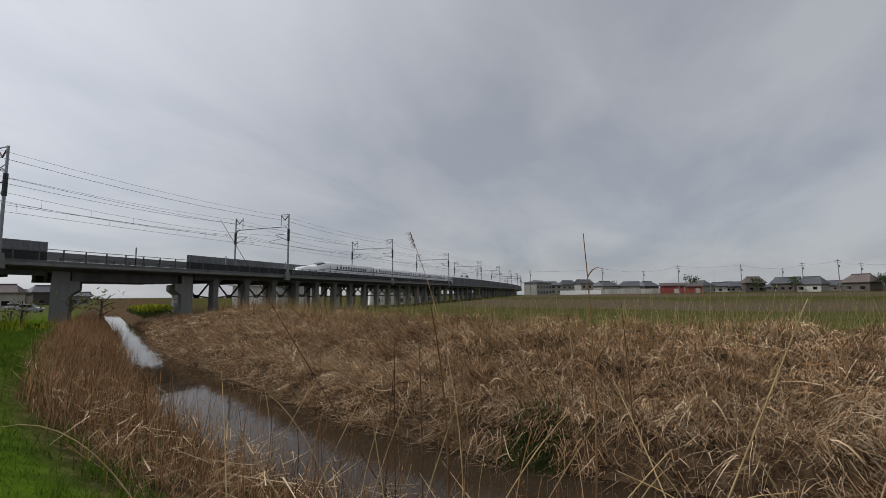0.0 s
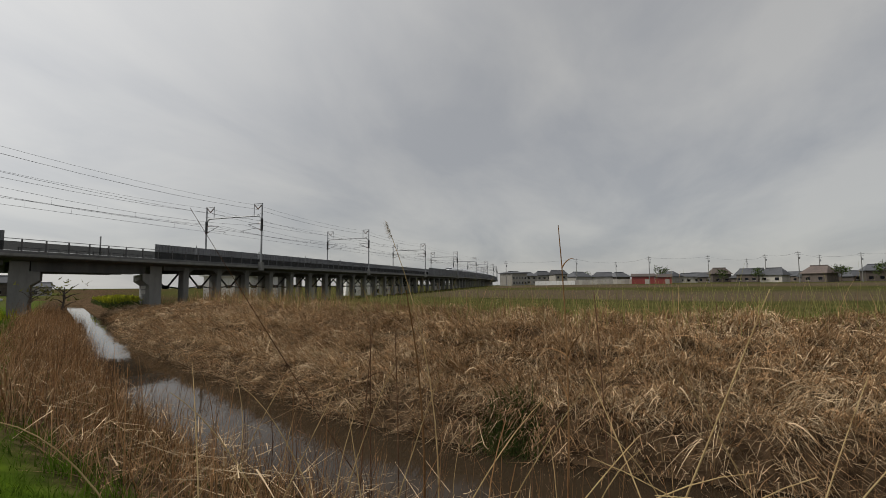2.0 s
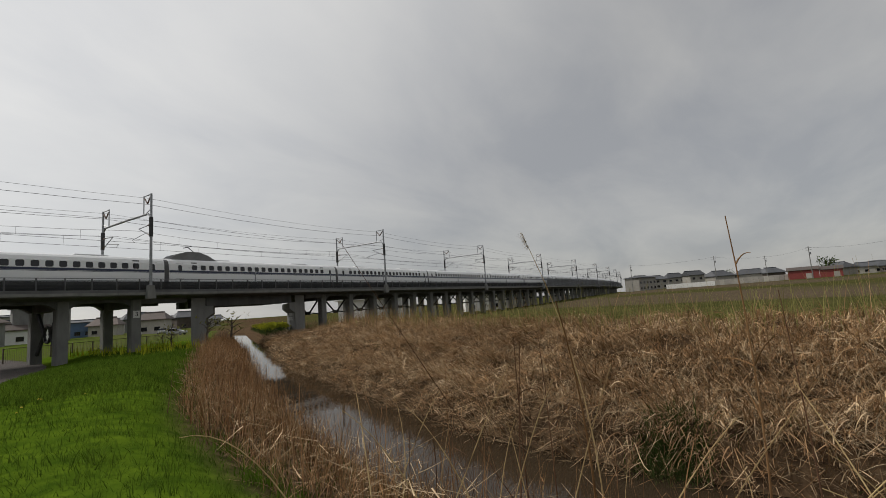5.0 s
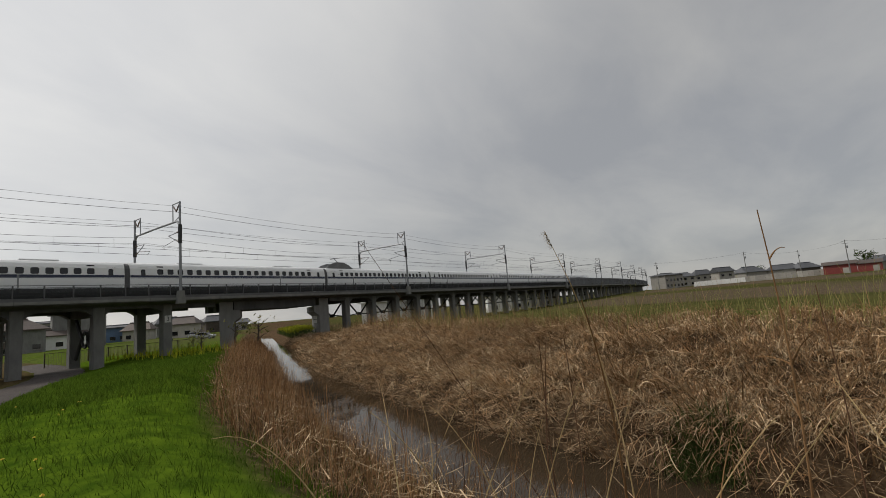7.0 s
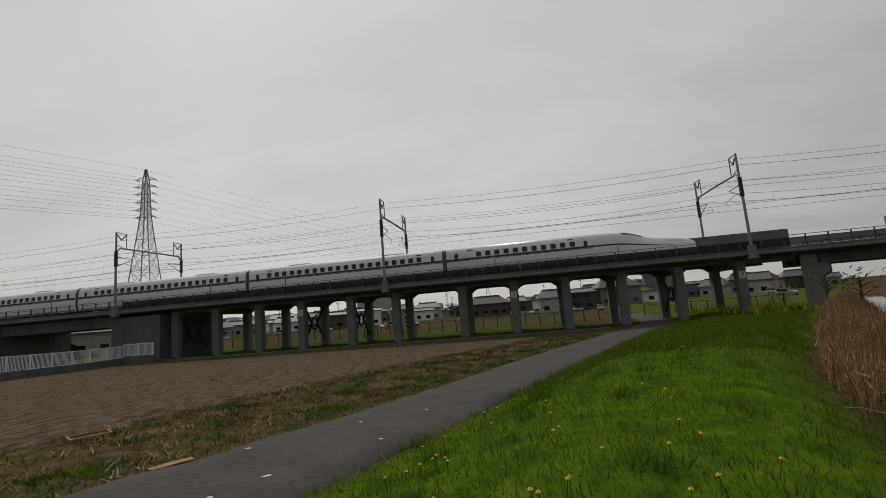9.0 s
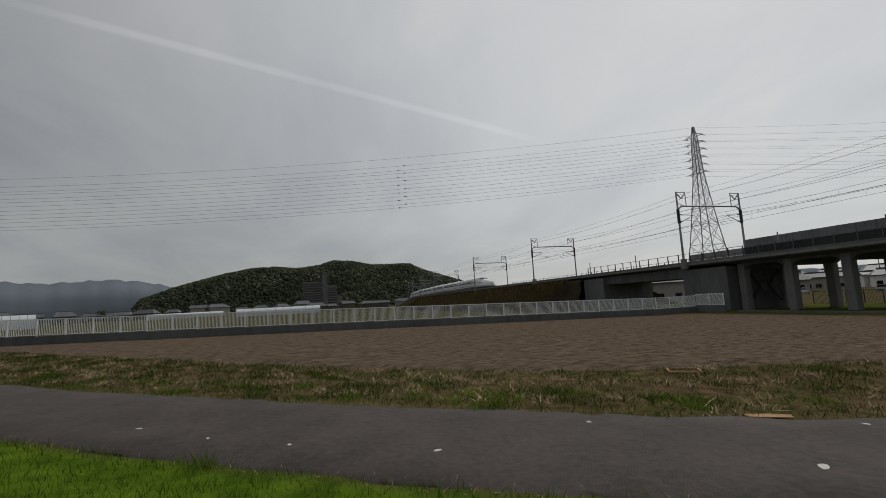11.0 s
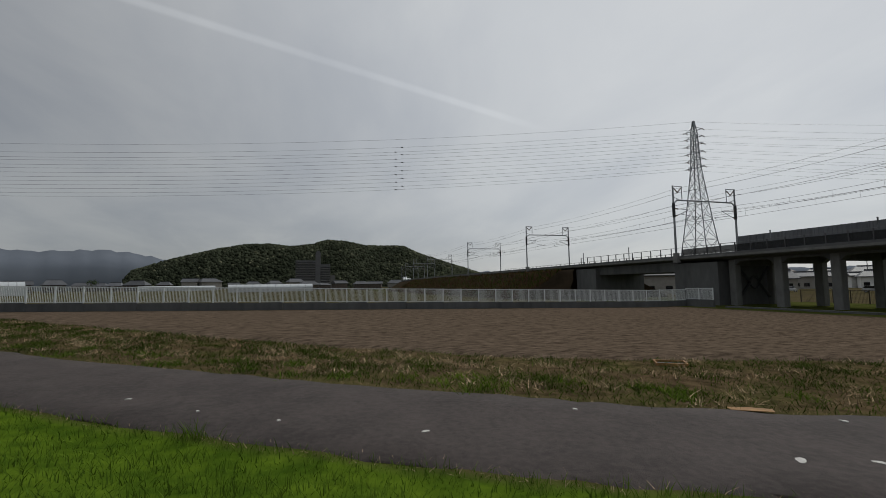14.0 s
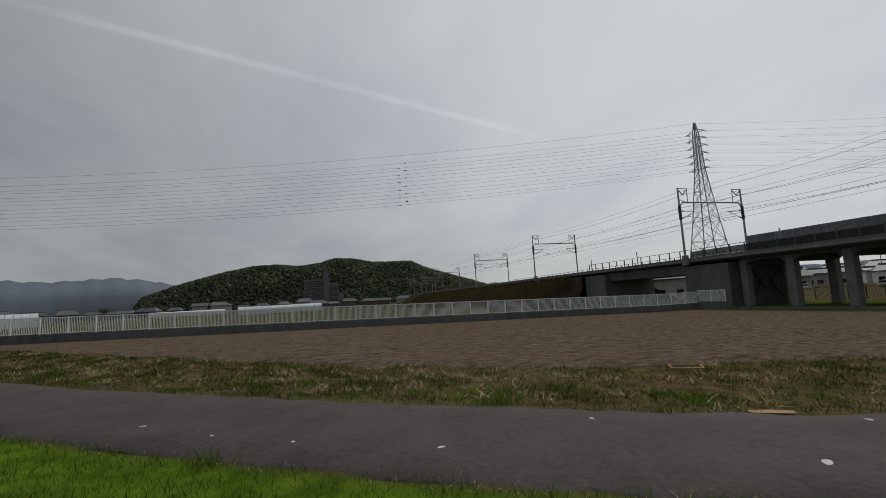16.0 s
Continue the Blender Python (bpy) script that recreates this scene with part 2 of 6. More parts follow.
M_LEAF_PALE = material("hill_blossom", (0.20, 0.19, 0.13), (0.10, 0.11, 0.06), 0.9, scale=0.05, island=0.4, shine=0.0)
M_BARK = material("bark", (0.10, 0.075, 0.055), (0.05, 0.04, 0.03), 0.9, scale=6, bump=0.4)
M_BUSH = material("bush_leaves", (0.085, 0.12, 0.035), (0.04, 0.06, 0.018), 0.85, scale=2, island=0.45, shine=0.0, thin=0.25)
# distance haze is mixed into this blue-grey
M_MOUNT = material("hazed_mountain_woods", (0.155, 0.172, 0.20), (0.125, 0.142, 0.168), 1.0, scale=0.004, shine=0.0)
M_SLOPE = material("brown_embankment_scrub", (0.075, 0.055, 0.036), (0.028, 0.024, 0.016), 0.95, scale=0.35, bump=0.8, bump_scale=2.5, shine=0.0)
M_CAR = material("car_paint_silver", (0.5, 0.51, 0.52), None, 0.25, 0.3, scale=1)
M_BLUE_STEEL = material("blue_painted_steel", (0.10, 0.17, 0.30), None, 0.5, scale=2)
M_SIGN = material("number_plate_white", (0.7, 0.7, 0.68), None, 0.6, scale=8)
M_INK = material("black_ink", (0.02, 0.02, 0.02), None, 0.7, scale=8)
M_COPPER = material("contact_arm_steel", (0.16, 0.165, 0.175), None, 0.5, 0.5, scale=6)


def water_material():
    m = bpy.data.materials.new("muddy_water")
    m.use_nodes = True
    nt = m.node_tree
    N, L = nt.nodes.new, nt.links.new
    b = nt.nodes["Principled BSDF"]
    co = N("ShaderNodeTexCoord")
    n = N("ShaderNodeTexNoise")
    n.inputs["Scale"].default_value, n.inputs["Detail"].default_value = 0.6, 4
    L(co.outputs["Object"], n.inputs["Vector"])
    r = N("ShaderNodeValToRGB")
    r.color_ramp.elements[0].color, r.color_ramp.elements[1].color = (0.026, 0.018, 0.011, 1), (0.052, 0.037, 0.023, 1)
    L(n.outputs[0], r.inputs[0]); L(r.outputs[0], b.inputs["Base Color"])
    b.inputs["Roughness"].default_value, b.inputs["IOR"].default_value, b.inputs["Specular IOR Level"].default_value = 0.02, 1.28, 0.3
    n2 = N("ShaderNodeTexNoise")
    n2.inputs["Scale"].default_value, n2.inputs["Detail"].default_value = 2.2, 4
    L(co.outputs["Object"], n2.inputs["Vector"])
    bp = N("ShaderNodeBump")
    bp.inputs["Strength"].default_value, bp.inputs["Distance"].default_value = 0.05, 0.05
    L(n2.outputs[0], bp.inputs["Height"]); L(bp.outputs[0], b.inputs["Normal"])
    return m


def ground_material():
    """Soil, turf, straw litter and crop rows, told apart by the sheet's own zone weights."""
    m = bpy.data.materials.new("ground_soils")
    m.use_nodes = True
    nt = m.node_tree
    N, L = nt.nodes.new, nt.links.new
    b = nt.nodes["Principled BSDF"]
    b.inputs["Roughness"].default_value, b.inputs["Specular IOR Level"].default_value = 0.95, 0.0
    co = N("ShaderNodeTexCoord")
    at = N("ShaderNodeAttribute")
    at.attribute_name = "zone"
    sp = N("ShaderNodeSeparateColor")
    L(at.outputs["Color"], sp.inputs[0])

    def tone(a, c, scale, stretch=None):
        v = co.outputs["Object"]
        if stretch:
            mp = N("ShaderNodeMapping")
            mp.inputs["Scale"].default_value = stretch
            L(v, mp.inputs[0])
            v = mp.outputs[0]
        n = N("ShaderNodeTexNoise")
        n.inputs["Scale"].default_value, n.inputs["Detail"].default_value, n.inputs["Roughness"].default_value = scale, 8, 0.65
        L(v, n.inputs["Vector"])
        r = N("ShaderNodeValToRGB")
        r.color_ramp.elements[0].position, r.color_ramp.elements[1].position = 0.34, 0.68
        r.color_ramp.elements[0].color, r.color_ramp.elements[1].color = (*a, 1), (*c, 1)
        L(n.outputs[0], r.inputs[0])
        return r.outputs[0]

    base = tone((0.036, 0.038, 0.014), (0.098, 0.082, 0.036), 0.25)
    soil = tone((0.05, 0.037, 0.026), (0.165, 0.124, 0.09), 4.2, (1.1, 0.42, 1))
    turf = tone((0.034, 0.068, 0.006), (0.095, 0.15, 0.012), 1.5)
    # litter tone darkened to carry the shade in gaps between the blades
    straw = tone((0.03, 0.02, 0.013), (0.15, 0.10, 0.06), 3.0)
    last = base
    for k, colour in enumerate((turf, soil, straw)):
        mx = N("ShaderNodeMix")
        mx.data_type = "RGBA"
        L(sp.outputs[k], mx.inputs[0]); L(last, mx.inputs[6]); L(colour, mx.inputs[7])
        last = mx.outputs[2]
    L(last, b.inputs["Base Color"])
    nb = N("ShaderNodeTexNoise")
    nb.inputs["Scale"].default_value, nb.inputs["Detail"].default_value = 5, 7
    L(co.outputs["Object"], nb.inputs["Vector"])
    bp = N("ShaderNodeBump")
    bp.inputs["Strength"].default_value, bp.inputs["Distance"].default_value = 0.5, 0.08
    L(nb.outputs[0], bp.inputs["Height"]); L(bp.outputs[0], b.inputs["Normal"])
    return m


M_WATER = water_material()
M_GROUND = ground_material()


# ------------------------------------------------------------------ mesh helpers
def mesh_of(bm, name, mat, smooth=False):
    me = bpy.data.meshes.new(name)
    bm.normal_update()
    bm.to_mesh(me)
    bm.free()
    for m in (mat if isinstance(mat, (list, tuple)) else [mat]):
        me.materials.append(m)
    if smooth:
        for f in me.polygons:
            f.use_smooth = True
    return me


def part(name, bm, mat, parent=None, label="", smooth=False):
    """Links a bmesh, or a mesh that is shared, as one object under its thing."""
    me = bm if isinstance(bm, bpy.types.Mesh) else mesh_of(bm, name, mat, smooth)
    ob = new(name, me)
    if parent:
        ob.parent = parent
    if label:
        tagged(ob, label)
    return ob


def thing(name, label, category, at=(0, 0, 0), rz=0, group="", kind=""):
    ob = new(name)
    ob.matrix_basis = pose(*at, 0, 0, rz)
    return tagged(ob, label, category, group, kind)


def box(bm, x0, x1, y0, y1, z0, z1, m=None, mi=0):
    c = [(x, y, z) for x in (x0, x1) for y in (y0, y1) for z in (z0, z1)]
    vs = [bm.verts.new((m @ Vector(p)) if m else p) for p in c]
    for a in ((0, 1, 3, 2), (4, 6, 7, 5), (0, 4, 5, 1), (2, 3, 7, 6), (0, 2, 6, 4), (1, 5, 7, 3)):
        f = bm.faces.new([vs[i] for i in a])
        f.material_index = mi
    return bm


def boxes(*bs):
    bm = bmesh.new()
    for b in bs:
        box(bm, *b)
    return bm


def bevelled(bm, w=0.02, seg=1):
    bmesh.ops.bevel(bm, geom=bm.edges[:], offset=w, segments=seg, affect="EDGES", profile=0.6)
    return bm


def prism(bm, pts, a0, a1, axis="x", mi=0):
    """Extrudes a closed outline along an axis: pts are (y, z) for x, (x, z) for y, (x, y) for z."""
    def put(p, a):
        return {"x": (a, p[0], p[1]), "y": (p[0], a, p[1]), "z": (p[0], p[1], a)}[axis]
    A = [bm.verts.new(put(p, a0)) for p in pts]
    B = [bm.verts.new(put(p, a1)) for p in pts]
    n = len(pts)
    fs = [bm.faces.new(A), bm.faces.new(B[::-1])]
    for i in range(n):
        fs.append(bm.faces.new((A[i], B[i], B[(i + 1) % n], A[(i + 1) % n])))
    for f in fs:
        f.material_index = mi
    return bm


def tube(bm, pts, r0, r1=None, n=5, mi=0):
    """A tapering round bar through points."""
    pts = [Vector(p) for p in pts]
    r1 = r0 if r1 is None else r1
    rings = []
    for i, p in enumerate(pts):
        d = (pts[min(i + 1, len(pts) - 1)] - pts[max(i - 1, 0)]).normalized()
        a = d.orthogonal().normalized() if abs(d.z) > 0.9 else d.cross(Vector((0, 0, 1))).normalized()
        b = d.cross(a)
        r = r0 + (r1 - r0) * i / max(1, len(pts) - 1)
        rings.append([bm.verts.new(p + (a * math.cos(k * 2 * math.pi / n) + b * math.sin(k * 2 * math.pi / n)) * r) for k in range(n)])
    for A, B in zip(rings, rings[1:]):
        for k in range(n):
            bm.faces.new((A[k], A[(k + 1) % n], B[(k + 1) % n], B[k])).material_index = mi
    bm.faces.new(rings[0][::-1]).material_index = mi
    bm.faces.new(rings[-1]).material_index = mi
    return bm


def mesh_np(name, verts, quads, mat, smooth=False):
    me = bpy.data.meshes.new(name)
    verts, quads = np.asarray(verts, np.float32), np.asarray(quads, np.int32)
    k = quads.shape[1]
    me.vertices.add(len(verts)); me.vertices.foreach_set("co", verts.ravel())
    me.loops.add(quads.size); me.loops.foreach_set("vertex_index", quads.ravel())
    me.polygons.add(len(quads))
    me.polygons.foreach_set("loop_start", np.arange(0, quads.size, k, dtype=np.int32))
    me.polygons.foreach_set("loop_total", np.full(len(quads), k, np.int32))
    if smooth:
        me.polygons.foreach_set("use_smooth", np.ones(len(quads), bool))
    me.update(calc_edges=True)
    me.materials.append(mat)
    return me


def blades(name, roots, height, lean, width, mat, rng, segs=3, curl=1.6):
    """Many tapering, bending blades: roots (n,3), height (n), lean (n,2) metres that the tip goes sideways, width (n)."""
    n = len(roots)
    t = np.linspace(0, 1, segs + 1)
    a = rng.uniform(0, 2 * np.pi, n)
    side = np.stack([np.cos(a), np.sin(a), np.zeros(n)], 1)
    V = np.empty((n, segs + 1, 2, 3))
    for i, u in enumerate(t):
        c = roots.copy()
        c[:, :2] += lean * (u ** curl)[..., None] if np.ndim(u) else lean * u ** curl
        c[:, 2] += height * u
        w = (width * (1 - 0.85 * u) * 0.5)[:, None]
        V[:, i, 0], V[:, i, 1] = c - side * w, c + side * w
    base = (np.arange(n) * (segs + 1) * 2)[:, None, None]
    i = np.arange(segs)[None, :, None] * 2
    Q = base + i + np.array([0, 1, 3, 2])[None, None, :]
    return mesh_np(name, V.reshape(-1, 3), Q.reshape(-1, 4), mat)


def arches(name, roots, reach, rise, drop, width, mat, rng, segs=4):
    """Blades that rise and bow over: reach (n,2) metres sideways, rise at mid length, drop of the tip below the root."""
    n = len(roots)
    side = np.stack([-reach[:, 1], reach[:, 0], np.zeros(n)], 1)
    side /= np.maximum(np.linalg.norm(side, axis=1), 1e-6)[:, None]
    side[:, 2] = rng.normal(0, 0.5, n)
    V = np.empty((n, segs + 1, 2, 3))
    for i, u in enumerate(np.linspace(0, 1, segs + 1)):
        c = roots.copy()
        c[:, :2] += reach * u
        c[:, 2] += 4 * rise * u * (1 - u) - drop * u * u
        w = (width * (1 - 0.8 * u ** 2) * 0.5)[:, None]
        V[:, i, 0], V[:, i, 1] = c - side * w, c + side * w
    base = (np.arange(n) * (segs + 1) * 2)[:, None, None]
    Q = base + np.arange(segs)[None, :, None] * 2 + np.array([0, 1, 3, 2])[None, None, :]
    return mesh_np(name, V.reshape(-1, 3), Q.reshape(-1, 4), mat)


def smoothstep(a, b, x):
    u = np.clip((x - a) / (b - a), 0, 1)
    return u * u * (3 - 2 * u)


# ------------------------------------------------------------------ the lie of the land
RIVER = [(7.0, -60), (7.2, -12), (7.8, 0), (8.9, 5), (10.5, 9), (15.1, 18.5), (23, 32), (37.3, 54), (62, 95), (125, 190), (600, 900)]
TRACKWAY = [(-75, -75, 0.0), (-40, -33, -0.3), (-15.6, -8.8, -0.4), (-10.3, -2.4, -0.42), (-6.9, 2.2, -0.47), (-5.2, 5.4, -0.6), (-4.0, 9.4, -0.85),
            (-2.6, 14.4, -1.12), (-0.2, 20.8, -1.25), (4.2, 31.5, -1.35), (9.6, 42.0, -1.4), (13.4, 50, -1.4), (16, 62, -1.4), (18, 90, -1.4)]
WATER_Z, HALF = -1.9, 1.7


def along(line, x, y):
    """Signed distance from a polyline (right of its way is positive) and its interpolated third value."""
    best = np.full(np.shape(x), 1e9)
    sign = np.ones(np.shape(x))
    val = np.zeros(np.shape(x))
    for p, q in zip(line, line[1:]):
        dx, dy = q[0] - p[0], q[1] - p[1]
        l2 = dx * dx + dy * dy
        u = np.clip(((x - p[0]) * dx + (y - p[1]) * dy) / l2, 0, 1)
        ex, ey = x - p[0] - u * dx, y - p[1] - u * dy
        d = np.hypot(ex, ey)
        s = np.where(dx * ey - dy * ex > 0, -1.0, 1.0)
        near = d < best
        best = np.where(near, d, best)
        sign = np.where(near, s, sign)
        if len(p) > 2:
            val = np.where(near, p[2] + (q[2] - p[2]) * u, val)
    return best * sign, val


def ditch(x, y):
    """Signed distance from the ditch's middle, east positive; the water narrows towards the viaduct."""
    d = along(RIVER, x, y)[0]
    return d + np.sign(d) * 0.55 * smoothstep(13, 27, y)


def waves(x, y, k, seed):
    """Smooth lumps of about k metres."""
    r = np.random.RandomState(seed)
    out = 0
    for i in range(6):
        a, f, ph = r.uniform(0, 6.28), r.uniform(0.6, 1.7) * 6.28 / k, r.uniform(0, 6.28)
        out = out + np.sin((x * np.cos(a) + y * np.sin(a)) * f + ph)
    return out / 6


def field_z(y):
    return -1.45 + np.clip(40 - y, 0, 90) * 0.022


def land(x, y):
    """Height of the ground and its zone weights (turf, tilled soil, straw)."""
    x, y = np.asarray(x, float), np.asarray(y, float)
    dr = ditch(x, y)
    dp, zp = along(TRACKWAY, x, y)
    left = -dr - HALF
    right = dr - HALF
    # west of the river: levee turf, the path, its verge, the field
    low = field_z(y)
    crest = -0.04 - 0.9 * smoothstep(18, 46, y)
    z_w = np.where(dp > 1.9, zp + (crest - zp) * smoothstep(1.9, 5.4, dp), np.where(dp < -1.9, zp + (low - zp) * smoothstep(1.9, 7.5, -dp), zp))
    bank = -1.95 + 0.43 * left + 0.06 * waves(x, y, 3, 3)
    k = 0.25
    h = np.clip(0.5 + 0.5 * (bank - z_w) / k, 0, 1)
    z_left = bank + (z_w - bank) * h - k * h * (1 - h)
    # east bank: a heaped crest of dead reeds, then fields that climb slowly
    rise = -1.95 + 0.95 * smoothstep(-0.15, 0.75, right) + 1.15 * smoothstep(0.6, 8.5, right) + (0.3 * waves(x, y, 4.0, 5) + 0.22 * waves(x, y, 2.1, 6)) * smoothstep(0.4, 2.5, right)
    east = -0.75 + np.clip(right - 16, 0, 230) * 0.0112
    z_right = rise + (east - rise) * smoothstep(9, 17, right)
    z_right = z_right + (-1.3 - z_right) * smoothstep(36, 46, y) * smoothstep(2, 9, right) * (1 - smoothstep(60, 200, x) * (1 - smoothstep(52, 68, y)))
    z = np.where(dr < 0, z_left, z_right)
    z = np.where(np.abs(dr) < HALF, -1.95 - 0.5 * (1 - (dr / HALF) ** 2), z)
    z = z + 0.03 * waves(x, y, 1.7, 9) * (np.abs(dp) > 2.2)
    z = z - 0.16 * np.exp(-(((-dp) - 8.5 + 0.4 * waves(x, y, 6, 2)) / 0.35) ** 2) * (dr < 0) * (y < 40)
    # zones
    turf = smoothstep(1.7, 2.0, dp) * smoothstep(3.0, 3.8, left) * (dr < 0)
    verge = smoothstep(1.7, 2.1, -dp) * (1 - smoothstep(7.4, 8.2, -dp + 0.4 * waves(x, y, 6, 2)))
    turf = turf + verge * (0.3 + 0.35 * waves(x, y, 4, 8))
    soil = smoothstep(7.4, 8.2, -dp + 0.4 * waves(x, y, 6, 2)) * (y < 44) * (x > -45.5) * 1.0
    straw = np.where(dr < 0, 1 - smoothstep(2.8, 4.0, left), (1 - smoothstep(10, 13, right)))
    straw = np.maximum(straw, verge * (0.75 + 0.25 * waves(x, y, 2.5, 19)))
    e = right + 3 * waves(x, y, 40, 4)
    brown = (smoothstep(46, 50, e) * (1 - smoothstep(92, 97, e)) + smoothstep(125, 130, e) * (1 - smoothstep(185, 195, e))) * (dr > 0) * (y < 44) * (0.8 + 0.2 * waves(x, y, 25, 52))
    crop = smoothstep(14, 15, right) * (1 - smoothstep(26, 28, right)) * (y < 1) * 0.95 + 0.12 * smoothstep(97, 100, e) * (1 - smoothstep(120, 125, e))
    turf = np.maximum(turf, np.maximum(crop, 0.12 * (right > 26)) * (dr > 0))
    soil = np.maximum(soil, brown)
    strip = (y > 44) * (y < 66) * (x < 26) * 0.3
    turf = np.maximum(turf, strip)
    yard = (y > 66) * (dr < 0) * (0.32 + 0.3 * waves(x, y, 30, 44))
    soil = np.maximum(soil, yard)
    turf = np.maximum(turf, (y > 66) * (y < 78) * (x > -30) * (x < 4) * 0.5 * (waves(x, y, 14, 46) > 0))
    return z, np.stack([np.clip(turf, 0, 1), np.clip(soil, 0, 1), np.clip(straw, 0, 1)], -1)


def ground_z(x, y):
    return float(land(np.array([x]), np.array([y]))[0][0])


def spaced(a, b, step):
    return list(np.arange(a, b, step))


def build_ground():
    far = [45, 60, 80, 110, 150, 210, 300, 450, 700, 1100, 1800, 3000, 4800]
    xs = [-60 - f for f in far[::-1]] + spaced(-60, -22, 1.0) + spaced(-22, 34, 0.36) + spaced(34, 80, 1.0) + [80 + f / 1.5 for f in far]
    ys = [-40 - f for f in far[::-1]] + spaced(-40, -14, 1.0) + spaced(-14, 50, 0.4) + spaced(50, 110, 1.2) + [110 + f for f in far]
    X, Y = np.meshgrid(xs, ys)
    Z, zone = land(X, Y)
    ny, nx = X.shape
    idx = np.arange(nx * ny).reshape(ny, nx)
    Q = np.stack([idx[:-1, :-1], idx[:-1, 1:], idx[1:, 1:], idx[1:, :-1]], -1).reshape(-1, 4)
    me = mesh_np("ground", np.stack([X, Y, Z], -1).reshape(-1, 3), Q, M_GROUND, True)
    at = me.color_attributes.new("zone", "FLOAT_COLOR", "POINT")
    col = np.concatenate([zone.reshape(-1, 3), np.ones((nx * ny, 1))], 1)
    at.data.foreach_set("color", col.astype(np.float32).ravel())
    tagged(new("ground", me), "levee turf, tilled field and reed-littered ditch banks", "ground", kind="structure")


def resample(line, step):
    out = []
    for p, q in zip(line, line[1:]):
        n = max(1, int(math.dist(p[:2], q[:2]) / step))
        for i in range(n):
            out.append(tuple(a + (b - a) * i / n for a, b in zip(p, q)))
    return out + [line[-1]]


def smooth_line(line, n=3):
    """Chaikin corner cutting."""
    for _ in range(n):
        new_line = [line[0]]
        for p, q in zip(line, line[1:]):
            new_line.append(tuple(0.75 * a + 0.25 * b for a, b in zip(p, q)))
            new_line.append(tuple(0.25 * a + 0.75 * b for a, b in zip(p, q)))
        line = new_line + [line[-1]]
    return line


TRACKWAY = resample(smooth_line(TRACKWAY), 0.8)
RIVER = smooth_line(RIVER, 2)


def build_path():
    rng = random.Random(4)
    bm = bmesh.new()
    rows = []
    pts = [p for p in TRACKWAY if -50 < p[1] < 80]
    for i, p in enumerate(pts):
        a, b = pts[max(i - 1, 0)], pts[min(i + 1, len(pts) - 1)]
        d = Vector((b[0] - a[0], b[1] - a[1], 0)).normalized()
        s = Vector((d.y, -d.x, 0))
        row = []
        for k, w in enumerate((-1.82, -1.7, -0.9, 0, 0.9, 1.7, 1.82)):
            edge = rng.uniform(-0.1, 0.1) if k in (0, 1, 5, 6) else 0
            q = Vector((p[0], p[1], 0)) + s * (w + edge)
            row.append(bm.verts.new((q.x, q.y, p[2] + (0.045 - 0.02 * (w / 1.8) ** 2 if 0 < k < 6 else -0.08))))
        rows.append(row)
    for A, B in zip(rows, rows[1:]):
        for k in range(6):
            bm.faces.new((A[k], A[k + 1], B[k + 1], B[k]))
    ob = part("road", bm, M_ASPHALT, smooth=True)
    tagged(ob, "narrow worn asphalt path along the levee", "path", kind="structure")


def build_water():
    bm = bmesh.new()
    rows = []
    for i, p in enumerate(RIVER):
        a, b = RIVER[max(i - 1, 0)], RIVER[min(i + 1, len(RIVER) - 1)]
        d = Vector((b[0] - a[0], b[1] - a[1], 0)).normalized()
        s = Vector((d.y, -d.x, 0))
        rows.append([bm.verts.new((p[0] + s.x * w, p[1] + s.y * w, WATER_Z)) for w in (-2.3, 0, 2.3)])
    for A, B in zip(rows, rows[1:]):
        for k in range(2):
            bm.faces.new((A[k], A[k + 1], B[k + 1], B[k]))
    tagged(part("water", bm, M_WATER), "still brown ditch water mirroring the sky", "water", kind="structure")


build_ground()
build_path()
build_water()

# ------------------------------------------------------------------ the railway line
MID_Y, BEND_E, BEND_W, RADIUS = 55.0, 150.0, -130.0, 1100.0


def line_at(s, o=0.0, z=0.0):
    """Pose on the line at s metres east, o metres north of its middle: straight before the field, bending north at both ends."""
    if BEND_W <= s <= BEND_E:
        return pose(s, MID_Y + o, z)
    e = s > BEND_E
    d = min((s - BEND_E) if e else (BEND_W - s), 380.0)
    rest = ((s - BEND_E) if e else (BEND_W - s)) - d
    a = d / RADIUS
    x = (RADIUS - o) * math.sin(a) + rest * math.cos(a)
    y = RADIUS - (RADIUS - o) * math.cos(a) + rest * math.sin(a)
    return pose(BEND_E + x, MID_Y + y, z, 0, 0, math.degrees(a)) if e else pose(BEND_W - x, MID_Y + y, z, 0, 0, -math.degrees(a))


DECK_Z, RAIL_Z, SOFFIT = 4.85, 5.32, 3.95
COLS_W = [-43.9, -38.1, -32.3, -26.6, -20.3, -14.75, -6.85, -1.0, 4.7, 10.6, 16.4, 22.4]
COLS_E = [47.6 + 5.72 * i for i in range(46)]
PIERS = [28.7, 43.0]


def place(mesh, name, parent, s, o, z=0.0):
    ob = new(name, mesh)
    ob.parent = parent
    ob.matrix_basis = line_at(s, o, z)
    return ob


def column_mesh(w, d, h):
    bm = bmesh.new()
    c = 0.09
    out = [(-w + c, -d), (w - c, -d), (w, -d + c), (w, d - c), (w - c, d), (-w + c, d), (-w, d - c), (-w, -d + c)]
    prism(bm, out, 0, h, "z")
    return mesh_of(bm, "column", M_CONC)


